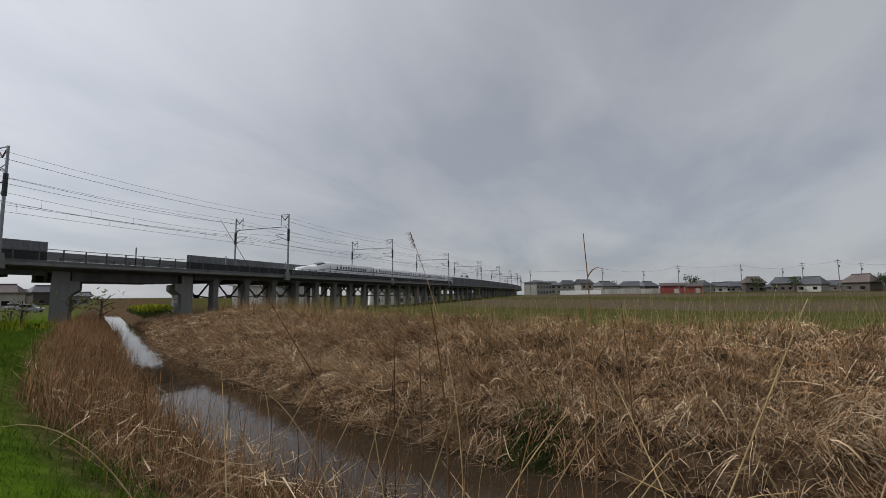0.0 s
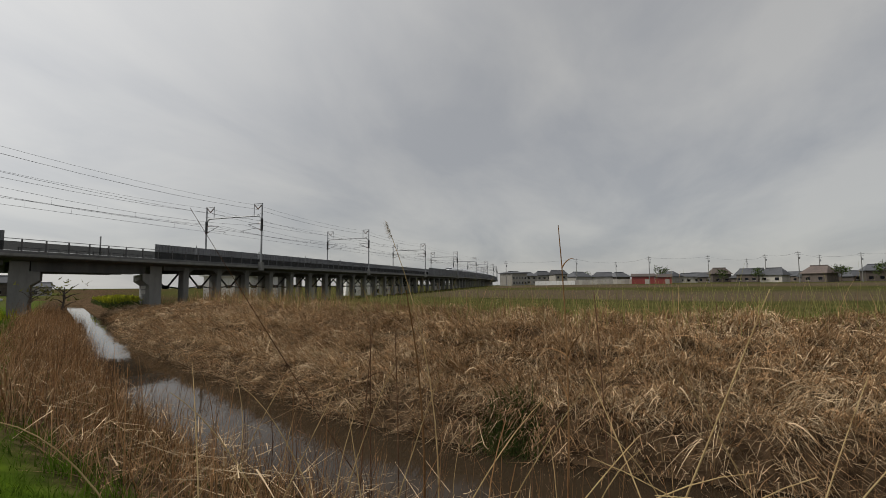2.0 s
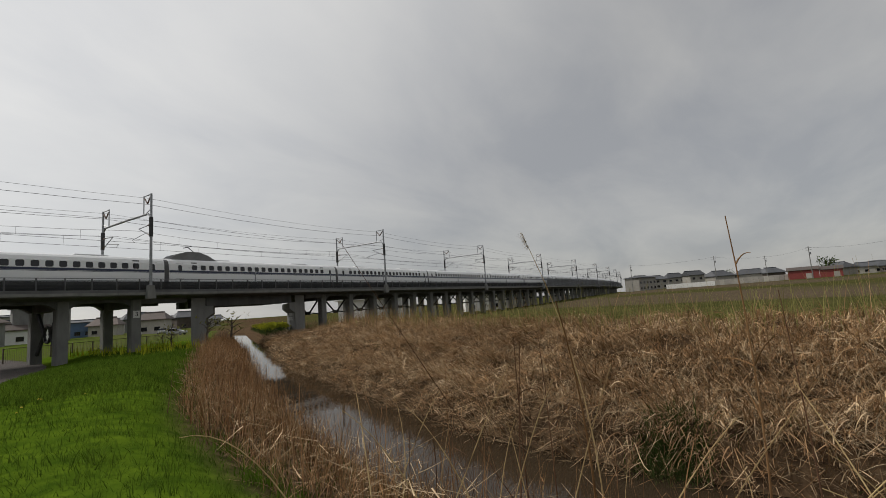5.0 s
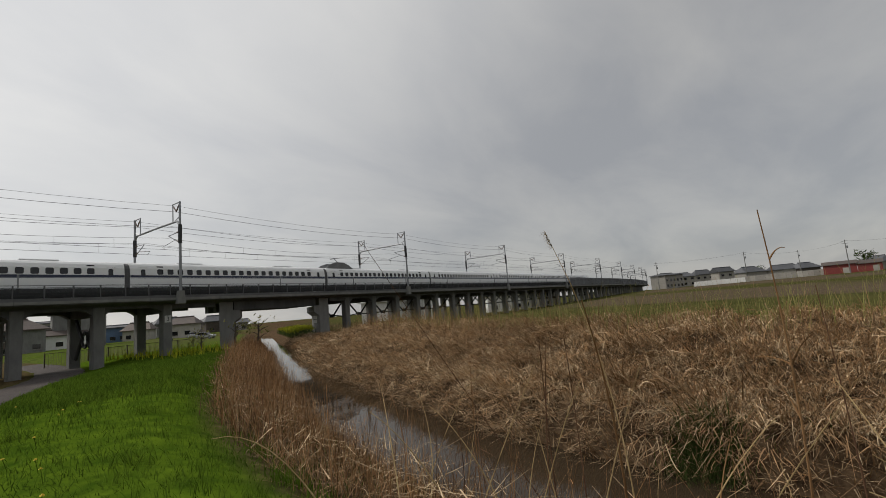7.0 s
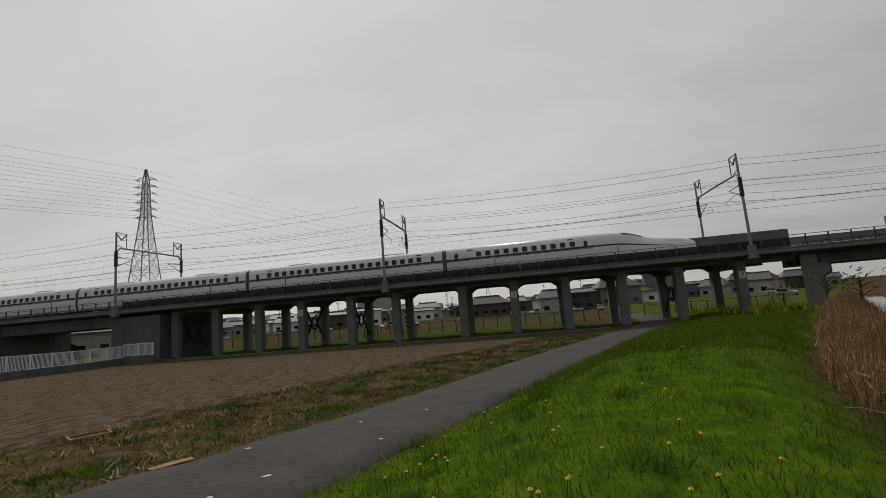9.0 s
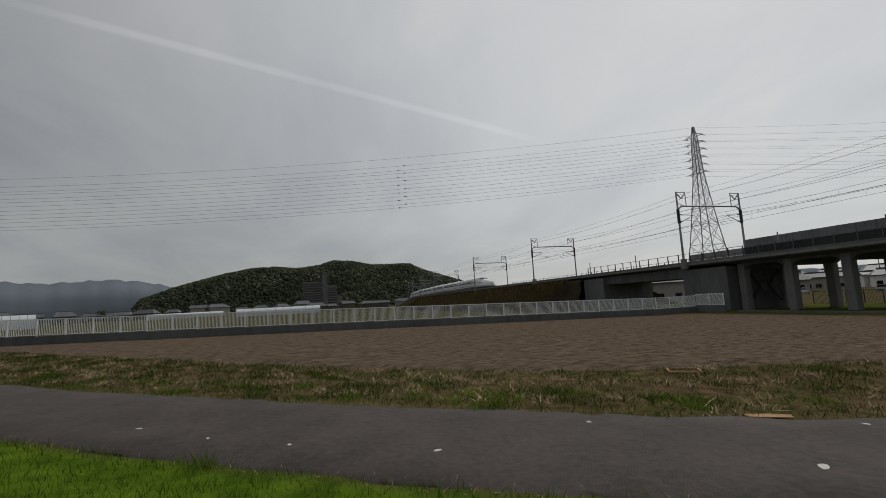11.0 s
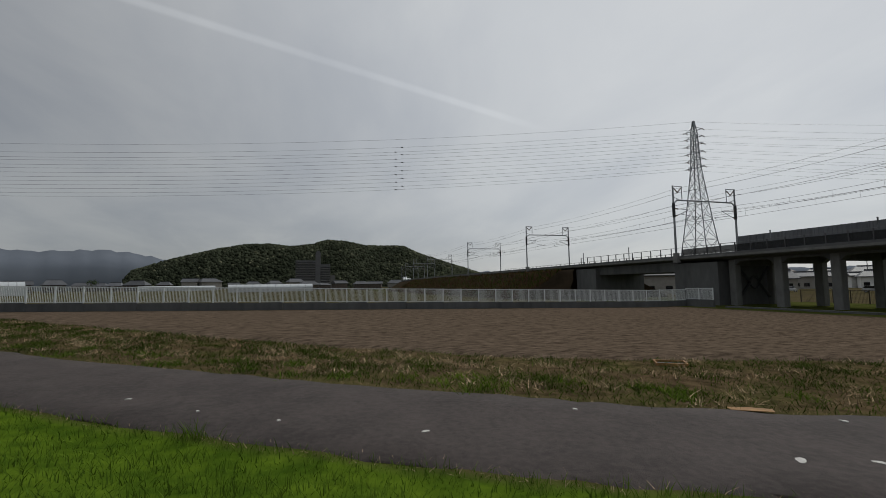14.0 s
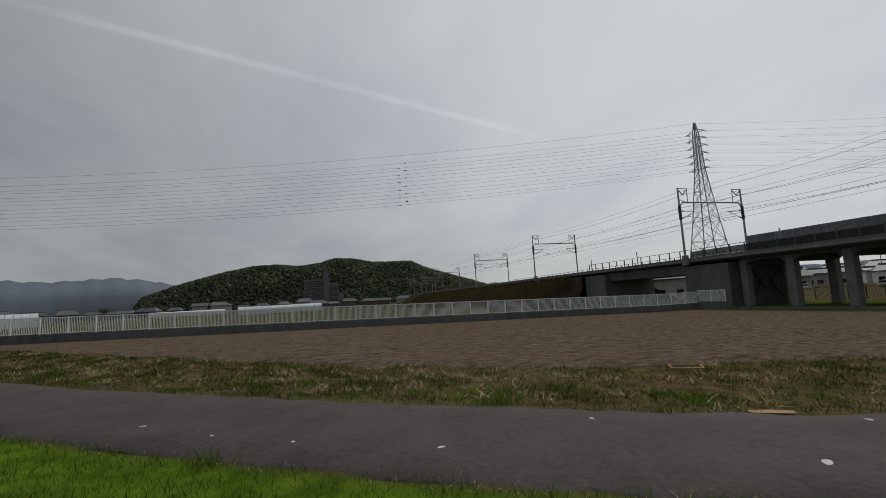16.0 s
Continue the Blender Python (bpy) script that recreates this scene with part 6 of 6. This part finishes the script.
def build_far_bank():
    """Matted dead grass that slides down the far bank, a crest of new reeds above it."""
    def keep(x, y, dr, dp):
        r = dr - HALF
        return (r > -0.2) & (r < 11.5) & (RNG.uniform(0, 1, len(x)) < np.clip(13 / np.hypot(x, y), 0.1, 1))
    p, dr, _ = scatter(400000, 8, 32, -17, 26, keep)
    p2, dr2, _ = scatter(120000, 16, 60, 20, 58, keep)
    p, dr = np.concatenate([p, p2]), np.concatenate([dr, dr2])
    n = len(p)
    d = np.hypot(p[:, 0], p[:, 1])
    r = dr - HALF
    dn = ditch(p[:, 0] + 0.1, p[:, 1]) - dr
    de = ditch(p[:, 0], p[:, 1] + 0.1) - dr
    down = -np.stack([dn, de], 1) / 0.1
    tuft = waves(p[:, 0], p[:, 1], 1.5, 23)
    length = RNG.uniform(0.35, 1.0, n)
    h = length * np.clip(RNG.normal(0.12, 0.22, n) + 0.3 * tuft, -0.4, 0.75)
    lean = down * (length * RNG.uniform(0.1, 1.0, n))[:, None] + RNG.normal(0, 0.28, (n, 2)) * length[:, None]
    p[:, 2] += 0.04 + 0.3 * np.clip(tuft + 0.4, 0, 1) * RNG.uniform(0, 1, n)
    w = RNG.uniform(0.009, 0.02, n) * (1 + d * 0.05)
    pale = RNG.uniform(0, 1, n) < np.clip(0.5 + 0.3 * waves(p[:, 0], p[:, 1], 5, 61), 0, 1)
    for sel, nm, mat in ((pale, "bank_straw", M_STRAW_PALE), (~pale, "bank_thatch", M_STRAW)):
        stuff(nm, blades(nm, p[sel], h[sel], lean[sel], w[sel], mat, RNG, 2, 1.35), "matted dead grass sliding down the far ditch bank", "dead grass")
    # tussocks whose blades bow over and hang down the slope, with dark hollows between
    def keept(x, y, dr, dp):
        r = dr - HALF
        return (r > 0.1) & (r < 11) & (RNG.uniform(0, 1, len(x)) < np.clip(16 / np.hypot(x, y), 0.15, 1))
    c, cdr, _ = scatter(15000, 8, 52, -17, 50, keept)
    e = 0.1
    slope = -np.stack([ditch(c[:, 0] + e, c[:, 1]) - cdr, ditch(c[:, 0], c[:, 1] + e) - cdr], 1) / e
    big = RNG.uniform(0.5, 1.3, len(c)) * (1 + 0.35 * waves(c[:, 0], c[:, 1], 2.4, 71))
    per = 34
    k = len(c) * per
    root = np.repeat(c, per, 0)
    sz = np.repeat(big, per)
    root[:, :2] += RNG.normal(0, 0.2, (k, 2)) * sz[:, None]
    root[:, 2] += (0.04 + RNG.uniform(0.0, 0.26, k)) * sz
    a = RNG.uniform(0, 2 * np.pi, k)
    way = np.stack([np.cos(a), np.sin(a)], 1) * 0.75 + np.repeat(slope, per, 0) * 0.4 + np.repeat(RNG.normal(0, 0.55, (len(c), 2)), per, 0)
    reach = way * (RNG.uniform(0.15, 0.5, k) * sz)[:, None]
    dist = np.hypot(root[:, 0], root[:, 1])
    rise, drop = RNG.normal(0.03, 0.07, k) * sz, RNG.uniform(0.0, 0.32, k) * sz
    wide = RNG.uniform(0.006, 0.014, k) * (1 + dist * 0.04)
    tone_of = np.repeat(RNG.uniform(0, 1, len(c)), per) + RNG.normal(0, 0.22, k)
    for sel, nm, mat, lb in ((tone_of > 0.6, "pale_tussocks", M_STRAW_PALE, "bleached grass tussocks bowed down the ditch bank"),
                             (tone_of <= 0.6, "brown_tussocks", M_STRAW, "rust-brown grass tussocks bowed down the ditch bank")):
        stuff(nm, arches(nm, root[sel], reach[sel], rise[sel], drop[sel], wide[sel], mat, RNG), lb, "dead grass")
    # green shoots near the water and in patches
    def keepg(x, y, dr, dp):
        r = dr - HALF
        return (r > 0.1) & (r < 5) & (waves(x, y, 7, 77) > 0.33)
    q, _, _ = scatter(15000, 8, 42, -4, 50, keepg)
    n = len(q)
    stuff("bank_shoots", blades("bank_shoots", q, RNG.uniform(0.1, 0.35, n), RNG.normal(0, 0.1, (n, 2)), RNG.uniform(0.015, 0.03, n), M_BUSH, RNG, 2), "green weeds along the waterline", "weeds")
    c = np.array([9.95, 1.5])
    q = c + RNG.normal(0, 0.33, (1500, 2))
    q = np.concatenate([q, land(q[:, 0], q[:, 1])[0][:, None]], 1)
    stuff("weed_clump", blades("weed_clump", q, RNG.uniform(0.15, 0.45, 1500), RNG.normal(0, 0.15, (1500, 2)), RNG.uniform(0.012, 0.03, 1500), M_BUSH, RNG, 2), "dark green weed clump on the far bank", "weeds")
    # new reeds along the crest
    def keepc(x, y, dr, dp):
        r = dr - HALF
        return (r > 6.6 + 1.2 * waves(x, y, 6, 91)) & (r < 15.5) & (RNG.uniform(0, 1, len(x)) < 0.5 + 0.6 * waves(x, y, 4, 14))
    q, dr2, _ = scatter(120000, 13, 75, -30, 58, keepc)
    n = len(q)
    d = np.hypot(q[:, 0], q[:, 1])
    green = RNG.uniform(0, 1, n) < np.clip(0.5 + 0.5 * waves(q[:, 0], q[:, 1], 9, 3) + 0.03 * (20 - q[:, 1]), 0.15, 0.85)
    h = np.clip(RNG.gamma(6, 0.18, n), 0.3, 2.0)
    for sel, nm, mat, lb in ((green, "crest_reeds", M_REEDGREEN, "yellow-green new reeds along the bank crest"), (~green, "crest_straw", M_STRAW, "dry reeds standing along the bank crest")):
        k = int(sel.sum())
        stuff(nm, blades(nm, q[sel], h[sel], RNG.normal(0, 0.2, (k, 2)) * h[sel][:, None], RNG.uniform(0.01, 0.018, k) * (1 + d[sel] * 0.03), mat, RNG, 3, 1.7), lb, "reeds")
    # young crop beyond the crest
    q, _, _ = scatter(30000, 18, 60, -40, 2, lambda x, y, dr, dp: (dr - HALF > 14) & (dr - HALF < 27))
    n = len(q)
    stuff("young_crop", blades("young_crop", q, RNG.uniform(0.15, 0.35, n), RNG.normal(0, 0.07, (n, 2)), RNG.uniform(0.03, 0.07, n), M_GRASS, RNG, 2), "bright green young crop", "crop")


def build_rape():
    """Yellow rape in flower by the ditch under the viaduct."""
    q, _, _ = scatter(9000, 36, 66, 54, 88, lambda x, y, dr, dp: (dr - HALF > 0.8) & (dr - HALF < 6.5))
    n = len(q)
    stuff("rape_leaves", blades("rape_leaves", q, RNG.uniform(0.5, 1.1, n), RNG.normal(0, 0.15, (n, 2)), RNG.uniform(0.05, 0.1, n), M_BUSH, RNG, 2), "green rape stems on the ditch bank", "weeds")
    q = q[RNG.uniform(0, 1, n) < 0.7].copy()
    n = len(q)
    q[:, 2] += RNG.uniform(0.6, 1.0, n)
    stuff("rape_blossom", blades("rape_blossom", q, RNG.uniform(0.15, 0.4, n), RNG.normal(0, 0.1, (n, 2)), RNG.uniform(0.1, 0.16, n), M_RAPE, RNG, 2), "yellow rape blossom by the viaduct pier", "flowers")
    q, _, _ = scatter(420, 19, 28, 42, 60, lambda x, y, dr, dp: (-dr - HALF > 2.5) & (dp > 3.5))
    n = len(q)
    stuff("yellow_weeds", blades("yellow_weeds", q, RNG.uniform(0.4, 1.0, n), RNG.normal(0, 0.15, (n, 2)), RNG.uniform(0.06, 0.12, n), M_RAPE, RNG, 2), "yellow-green weeds beside the levee foot", "weeds")


build_turf()
build_verge()
build_near_reeds()
build_far_bank()
build_rape()


# ------------------------------------------------------------------ single plants and small things
def curve_points(a, b, bend, n=9):
    """Points from a to b that sag or bow sideways by bend."""
    a, b, bend = Vector(a), Vector(b), Vector(bend)
    return [a.lerp(b, u) + bend * (4 * u * (1 - u)) for u in np.linspace(0, 1, n)]


def build_stem(label, foot, tip, bend, r, mat, plume=0.0, forks=(), leaf=0):
    x, y = foot
    ob = thing("reed_stem", label, "reed", group="single reed stems")
    z = ground_z(x, y) - 0.05
    pts = curve_points((x, y, z), tip, bend)
    part("stem", tube(bmesh.new(), pts, r, r * 0.35, n=6), mat, ob)
    rs = np.random.RandomState(int(abs(x * 977 + y * 131)) % 9999)
    if plume:
        n = 170
        u = rs.uniform(0, 1, n)
        d = (Vector(pts[-1]) - Vector(pts[-2])).normalized()
        root = np.array(pts[-1])[None, :] + np.array(d)[None, :] * (u * plume * 0.75)[:, None]
        me = blades("plume", root, rs.uniform(-0.06, 0.05, n), np.array([d.x, d.y])[None, :] * rs.uniform(0.05, 0.16, n)[:, None] + rs.normal(0, 0.026, (n, 2)), rs.uniform(0.004, 0.008, n), M_PLUME, rs, 2, 1.0)
        part("plume", me, M_PLUME, ob, "feathery tan seed head")
    for u, dx, dy, dz in forks:
        k = min(len(pts) - 1, int(u * (len(pts) - 1)))
        q = pts[k]
        part("side_shoot", tube(bmesh.new(), curve_points(q, q + Vector((dx, dy, dz)), (0, 0, 0.04), 6), r * 0.6, r * 0.2, n=5), mat, ob)
    for i in range(leaf):
        k = rs.randint(2, 7)
        q = pts[k]
        a = rs.uniform(0, 6.28)
        L = rs.uniform(0.2, 0.45)
        me = blades("leaf", np.array([q[:]]), np.array([-0.12 * rs.uniform(0.2, 1)]), np.array([[math.cos(a) * L, math.sin(a) * L]]), np.array([0.018]), mat, rs, 4, 0.8)
        part("leaf", me, mat, ob)
    return ob


build_stem("tall forked brown weed stem on the ditch bank", (5.66, 0.12), (5.66, 0.07, 2.3), (0, -0.08, 0), 0.015, M_STALK,
           forks=((0.72, 0.0, -0.2, 0.28), (0.72, 0.1, 0.32, 0.05), (0.9, 0.0, -0.14, 0.1), (0.6, 0.0, 0.12, 0.3)), leaf=2)
build_stem("leaning reed stem with a drooping tan plume", (6.35, 1.84), (6.12, 2.42, 2.29), (0.1, -0.2, 0.05), 0.011, M_STEM, plume=0.32)
build_stem("long dark reed stem leaning over the water", (7.0, 2.9), (5.27, 5.25, 2.76), (0.1, 0.1, 0.0), 0.010, M_STEM_DARK)
build_stem("pale straight reed stem leaning over the bank", (4.4, -0.49), (4.2, -1.55, 1.55), (0, 0, 0), 0.012, M_STEM)
build_stem("short dark dead stem", (6.45, 2.89), (6.43, 2.91, 1.05), (0, 0.02, 0), 0.012, M_STEM_DARK, leaf=1)
build_stem("short dark dead stem", (6.61, 2.54), (6.59, 2.59, 1.05), (0, -0.02, 0), 0.012, M_STEM_DARK)
build_stem("upright dark dead stem", (6.2, -0.41), (6.2, -0.31, 1.5), (0, -0.03, 0), 0.012, M_STEM_DARK)
build_stem("upright dark dead stem with a broken tip", (5.59, 2.65), (5.67, 2.49, 1.05), (0, 0.03, 0), 0.012, M_STEM_DARK, forks=((0.8, 0.05, -0.25, 0.05),))
build_stem("thick reddish-brown reed stem leaning", (4.95, 1.55), (4.9, 1.7, 1.55), (0.02, -0.1, 0), 0.016, M_STALK, leaf=3)
build_stem("thin upright reed stem", (5.1, 3.26), (5.09, 3.28, 0.9), (0, 0.03, 0), 0.008, M_STALK, leaf=1)
for i in range(95):
    rs = random.Random(100 + i)
    u = rs.uniform(0, 1)
    fx, fy = 3.8 + 0.25 * max(0, 12 * u - 5) + rs.uniform(-0.4, 3.0), -3.2 + 14.0 * u
    if -along(RIVER, np.array([fx]), np.array([fy]))[0][0] - HALF < 0.1 or math.hypot(fx, fy) < 3.4:
        continue
    h = rs.uniform(0.7, 1.5)
    build_stem("thin dry reed stem on the near bank", (fx, fy), (fx + rs.uniform(-0.45, 0.45), fy + rs.uniform(-0.45, 0.45), ground_z(fx, fy) + h),
               (rs.uniform(-0.12, 0.12), rs.uniform(-0.12, 0.12), 0), rs.uniform(0.005, 0.009), rs.choice((M_STEM, M_STALK, M_STALK, M_STEM_DARK)), leaf=rs.randint(0, 2))
# pale arching stems near the eye
for foot, tip, bend in (((3.55, -2.3), (3.58, -0.62, 0.2), (0.0, 0.0, 0.35)), ((3.75, 0.5), (3.6, -0.55, 0.58), (0, 0.0, 0.06)), ((4.3, 0.1), (4.2, -0.6, 0.28), (0, 0, 0.22)),
                        ((3.5, -1.0), (3.35, -1.9, 0.75), (0, 0, 0.1)), ((3.9, -0.3), (3.5, -1.5, 0.45), (0, 0, 0.2)), ((4.4, 2.3), (4.2, 3.3, 0.55), (0, 0, 0.25)), ((3.4, 4.0), (2.7, 5.0, 0.45), (0, 0, 0.3)),
                        ((4.2, 1.2), (4.7, 0.2, 0.5), (0, 0, 0.15)), ((3.8, -0.9), (4.5, -0.2, 0.85), (0, 0, 0.1)),
                        ((4.3, -1.9), (4.1, -0.9, 0.95), (0, 0, 0.05)), ((3.9, -2.2), (3.75, -0.2, 0.35), (0, 0, 0.2)), ((4.0, 0.4), (3.9, -1.3, 0.3), (0, 0, 0.25)), ((4.5, 0.9), (4.2, -0.2, 0.75), (0, 0, 0.1)),
                        ((4.1, -1.4), (4.4, -2.2, 0.9), (0, 0, 0.1)), ((4.6, -1.2), (4.3, -0.3, 0.4), (0, 0, 0.3)), ((4.7, 1.9), (4.9, 1.2, 0.9), (0, 0, 0.1)), ((4.9, 2.6), (4.6, 1.7, 0.8), (0, 0, 0.15)),
                        ((4.4, 3.1), (4.9, 2.3, 0.9), (0, 0, 0.05)), ((4.0, 2.6), (3.6, 3.6, 0.6), (0, 0, 0.2)), ((3.8, 3.4), (4.4, 4.2, 0.75), (0, 0, 0.15)), ((5.2, 4.4), (5.7, 3.6, 0.6), (0, 0, 0.2))):
    build_stem("pale dry reed stem arching down", foot, tip, bend, 0.0085, M_STEM)


def build_dandelion():
    ob = thing("dandelion", "yellow dandelion in flower in the turf", "flower", group="dandelions")
    part("stalk", tube(bmesh.new(), [(0, 0, -0.02), (0.01, 0, 0.1), (0.015, 0, 0.17)], 0.004, n=5), M_GRASS, ob)
    bm = bmesh.new()
    for k in range(3):
        r = 0.024 - 0.007 * k
        n = 10
        c = bm.verts.new((0.015, 0, 0.175 + 0.006 * k + 0.004))
        ring = [bm.verts.new((0.015 + r * math.cos(a), r * math.sin(a), 0.172 + 0.007 * k + (0.004 if j % 2 else 0))) for j, a in enumerate(np.linspace(0, 2 * math.pi, n, endpoint=False))]
        for j in range(n):
            bm.faces.new((c, ring[j], ring[(j + 1) % n]))
    part("flower_head", bm, M_YELLOW, ob)
    return ob


def build_dandelions():
    rs = random.Random(6)
    d0 = build_dandelion()
    spots = []
    while len(spots) < 75:
        a, d = rs.uniform(-60, 60), rs.uniform(2.6, 15)
        v = azel(a, 0) * d
        dr, dp = along(RIVER, np.array([v.x]), np.array([v.y]))[0][0], along(TRACKWAY, np.array([v.x]), np.array([v.y]))[0][0]
        if dr < -HALF - 5 and dp > 2.3:
            spots.append((v.x, v.y))
    for i, (x, y) in enumerate(spots):
        m = pose(x, y, ground_z(x, y), rs.uniform(-12, 12), rs.uniform(-12, 12), rs.uniform(0, 360))
        if i == 0:
            d0.matrix_basis = m
        else:
            copy_thing(d0, m)


build_dandelions()


def build_path_marks():
    """White chips and an orange mark on the asphalt; a yellow frame in the verge."""
    def on_path(x, y):
        return along(TRACKWAY, np.array([x]), np.array([y]))[1][0] + 0.042
    rs = random.Random(9)
    for x, y, s in ((-4.4, 5.9, 0.11), (-6.95, 4.4, 0.06), (-6.5, 1.7, 0.07), (-7.65, -0.3, 0.06), (-4.15, 6.85, 0.08), (-5.6, 8.6, 0.07), (-4.2, 11.0, 0.07), (-2.9, 12.5, 0.06), (-8.6, -1.6, 0.06), (-3.1, 9.2, 0.06), (-9.9, -3.0, 0.07)):
        bm = bmesh.new()
        pts = [(s * rs.uniform(0.6, 1.2) * math.cos(a), 0.6 * s * rs.uniform(0.6, 1.2) * math.sin(a)) for a in np.linspace(0, 6.28, 8)[:-1]]
        prism(bm, pts, 0, 0.012, "z")
        ob = part("stone_chip", bm, M_SPOT)
        ob.matrix_basis = pose(x, y, on_path(x, y) - 0.004, 0, 0, rs.uniform(0, 180))
        tagged(ob, "pale flat stone chip on the asphalt path", "stone", group="stone chips")
    bm = bmesh.new()
    prism(bm, [(-0.32, -0.1), (0.34, -0.13), (0.38, 0.06), (0.05, 0.12), (-0.35, 0.09)], 0, 0.01, "z")
    ob = part("survey_mark", bm, M_ORANGE)
    ob.matrix_basis = pose(-6.45, 7.6, max(on_path(-6.45, 7.6) - 0.01, ground_z(-6.45, 7.6) + 0.02), 0, 0, 60)
    tagged(ob, "faded orange paint mark at the path edge", "paint mark")
    x, y = -11.0, 10.2
    ob = thing("drain_frame", "weathered yellow frame round a drain in the verge", "drain", (x, y, ground_z(x, y) + 0.1), 56)
    for a, b, c, d in ((-0.42, 0.42, -0.32, -0.28), (-0.42, 0.42, 0.28, 0.32), (-0.42, -0.38, -0.278, 0.278), (0.38, 0.42, -0.278, 0.278)):
        part("bar", boxes((a, b, c, d, -0.12, 0.0)), M_ORANGE, ob)
    part("grate", boxes((-0.378, 0.378, -0.278, 0.278, -0.12, -0.06)), M_STEEL_DARK, ob)


build_path_marks()

motions()
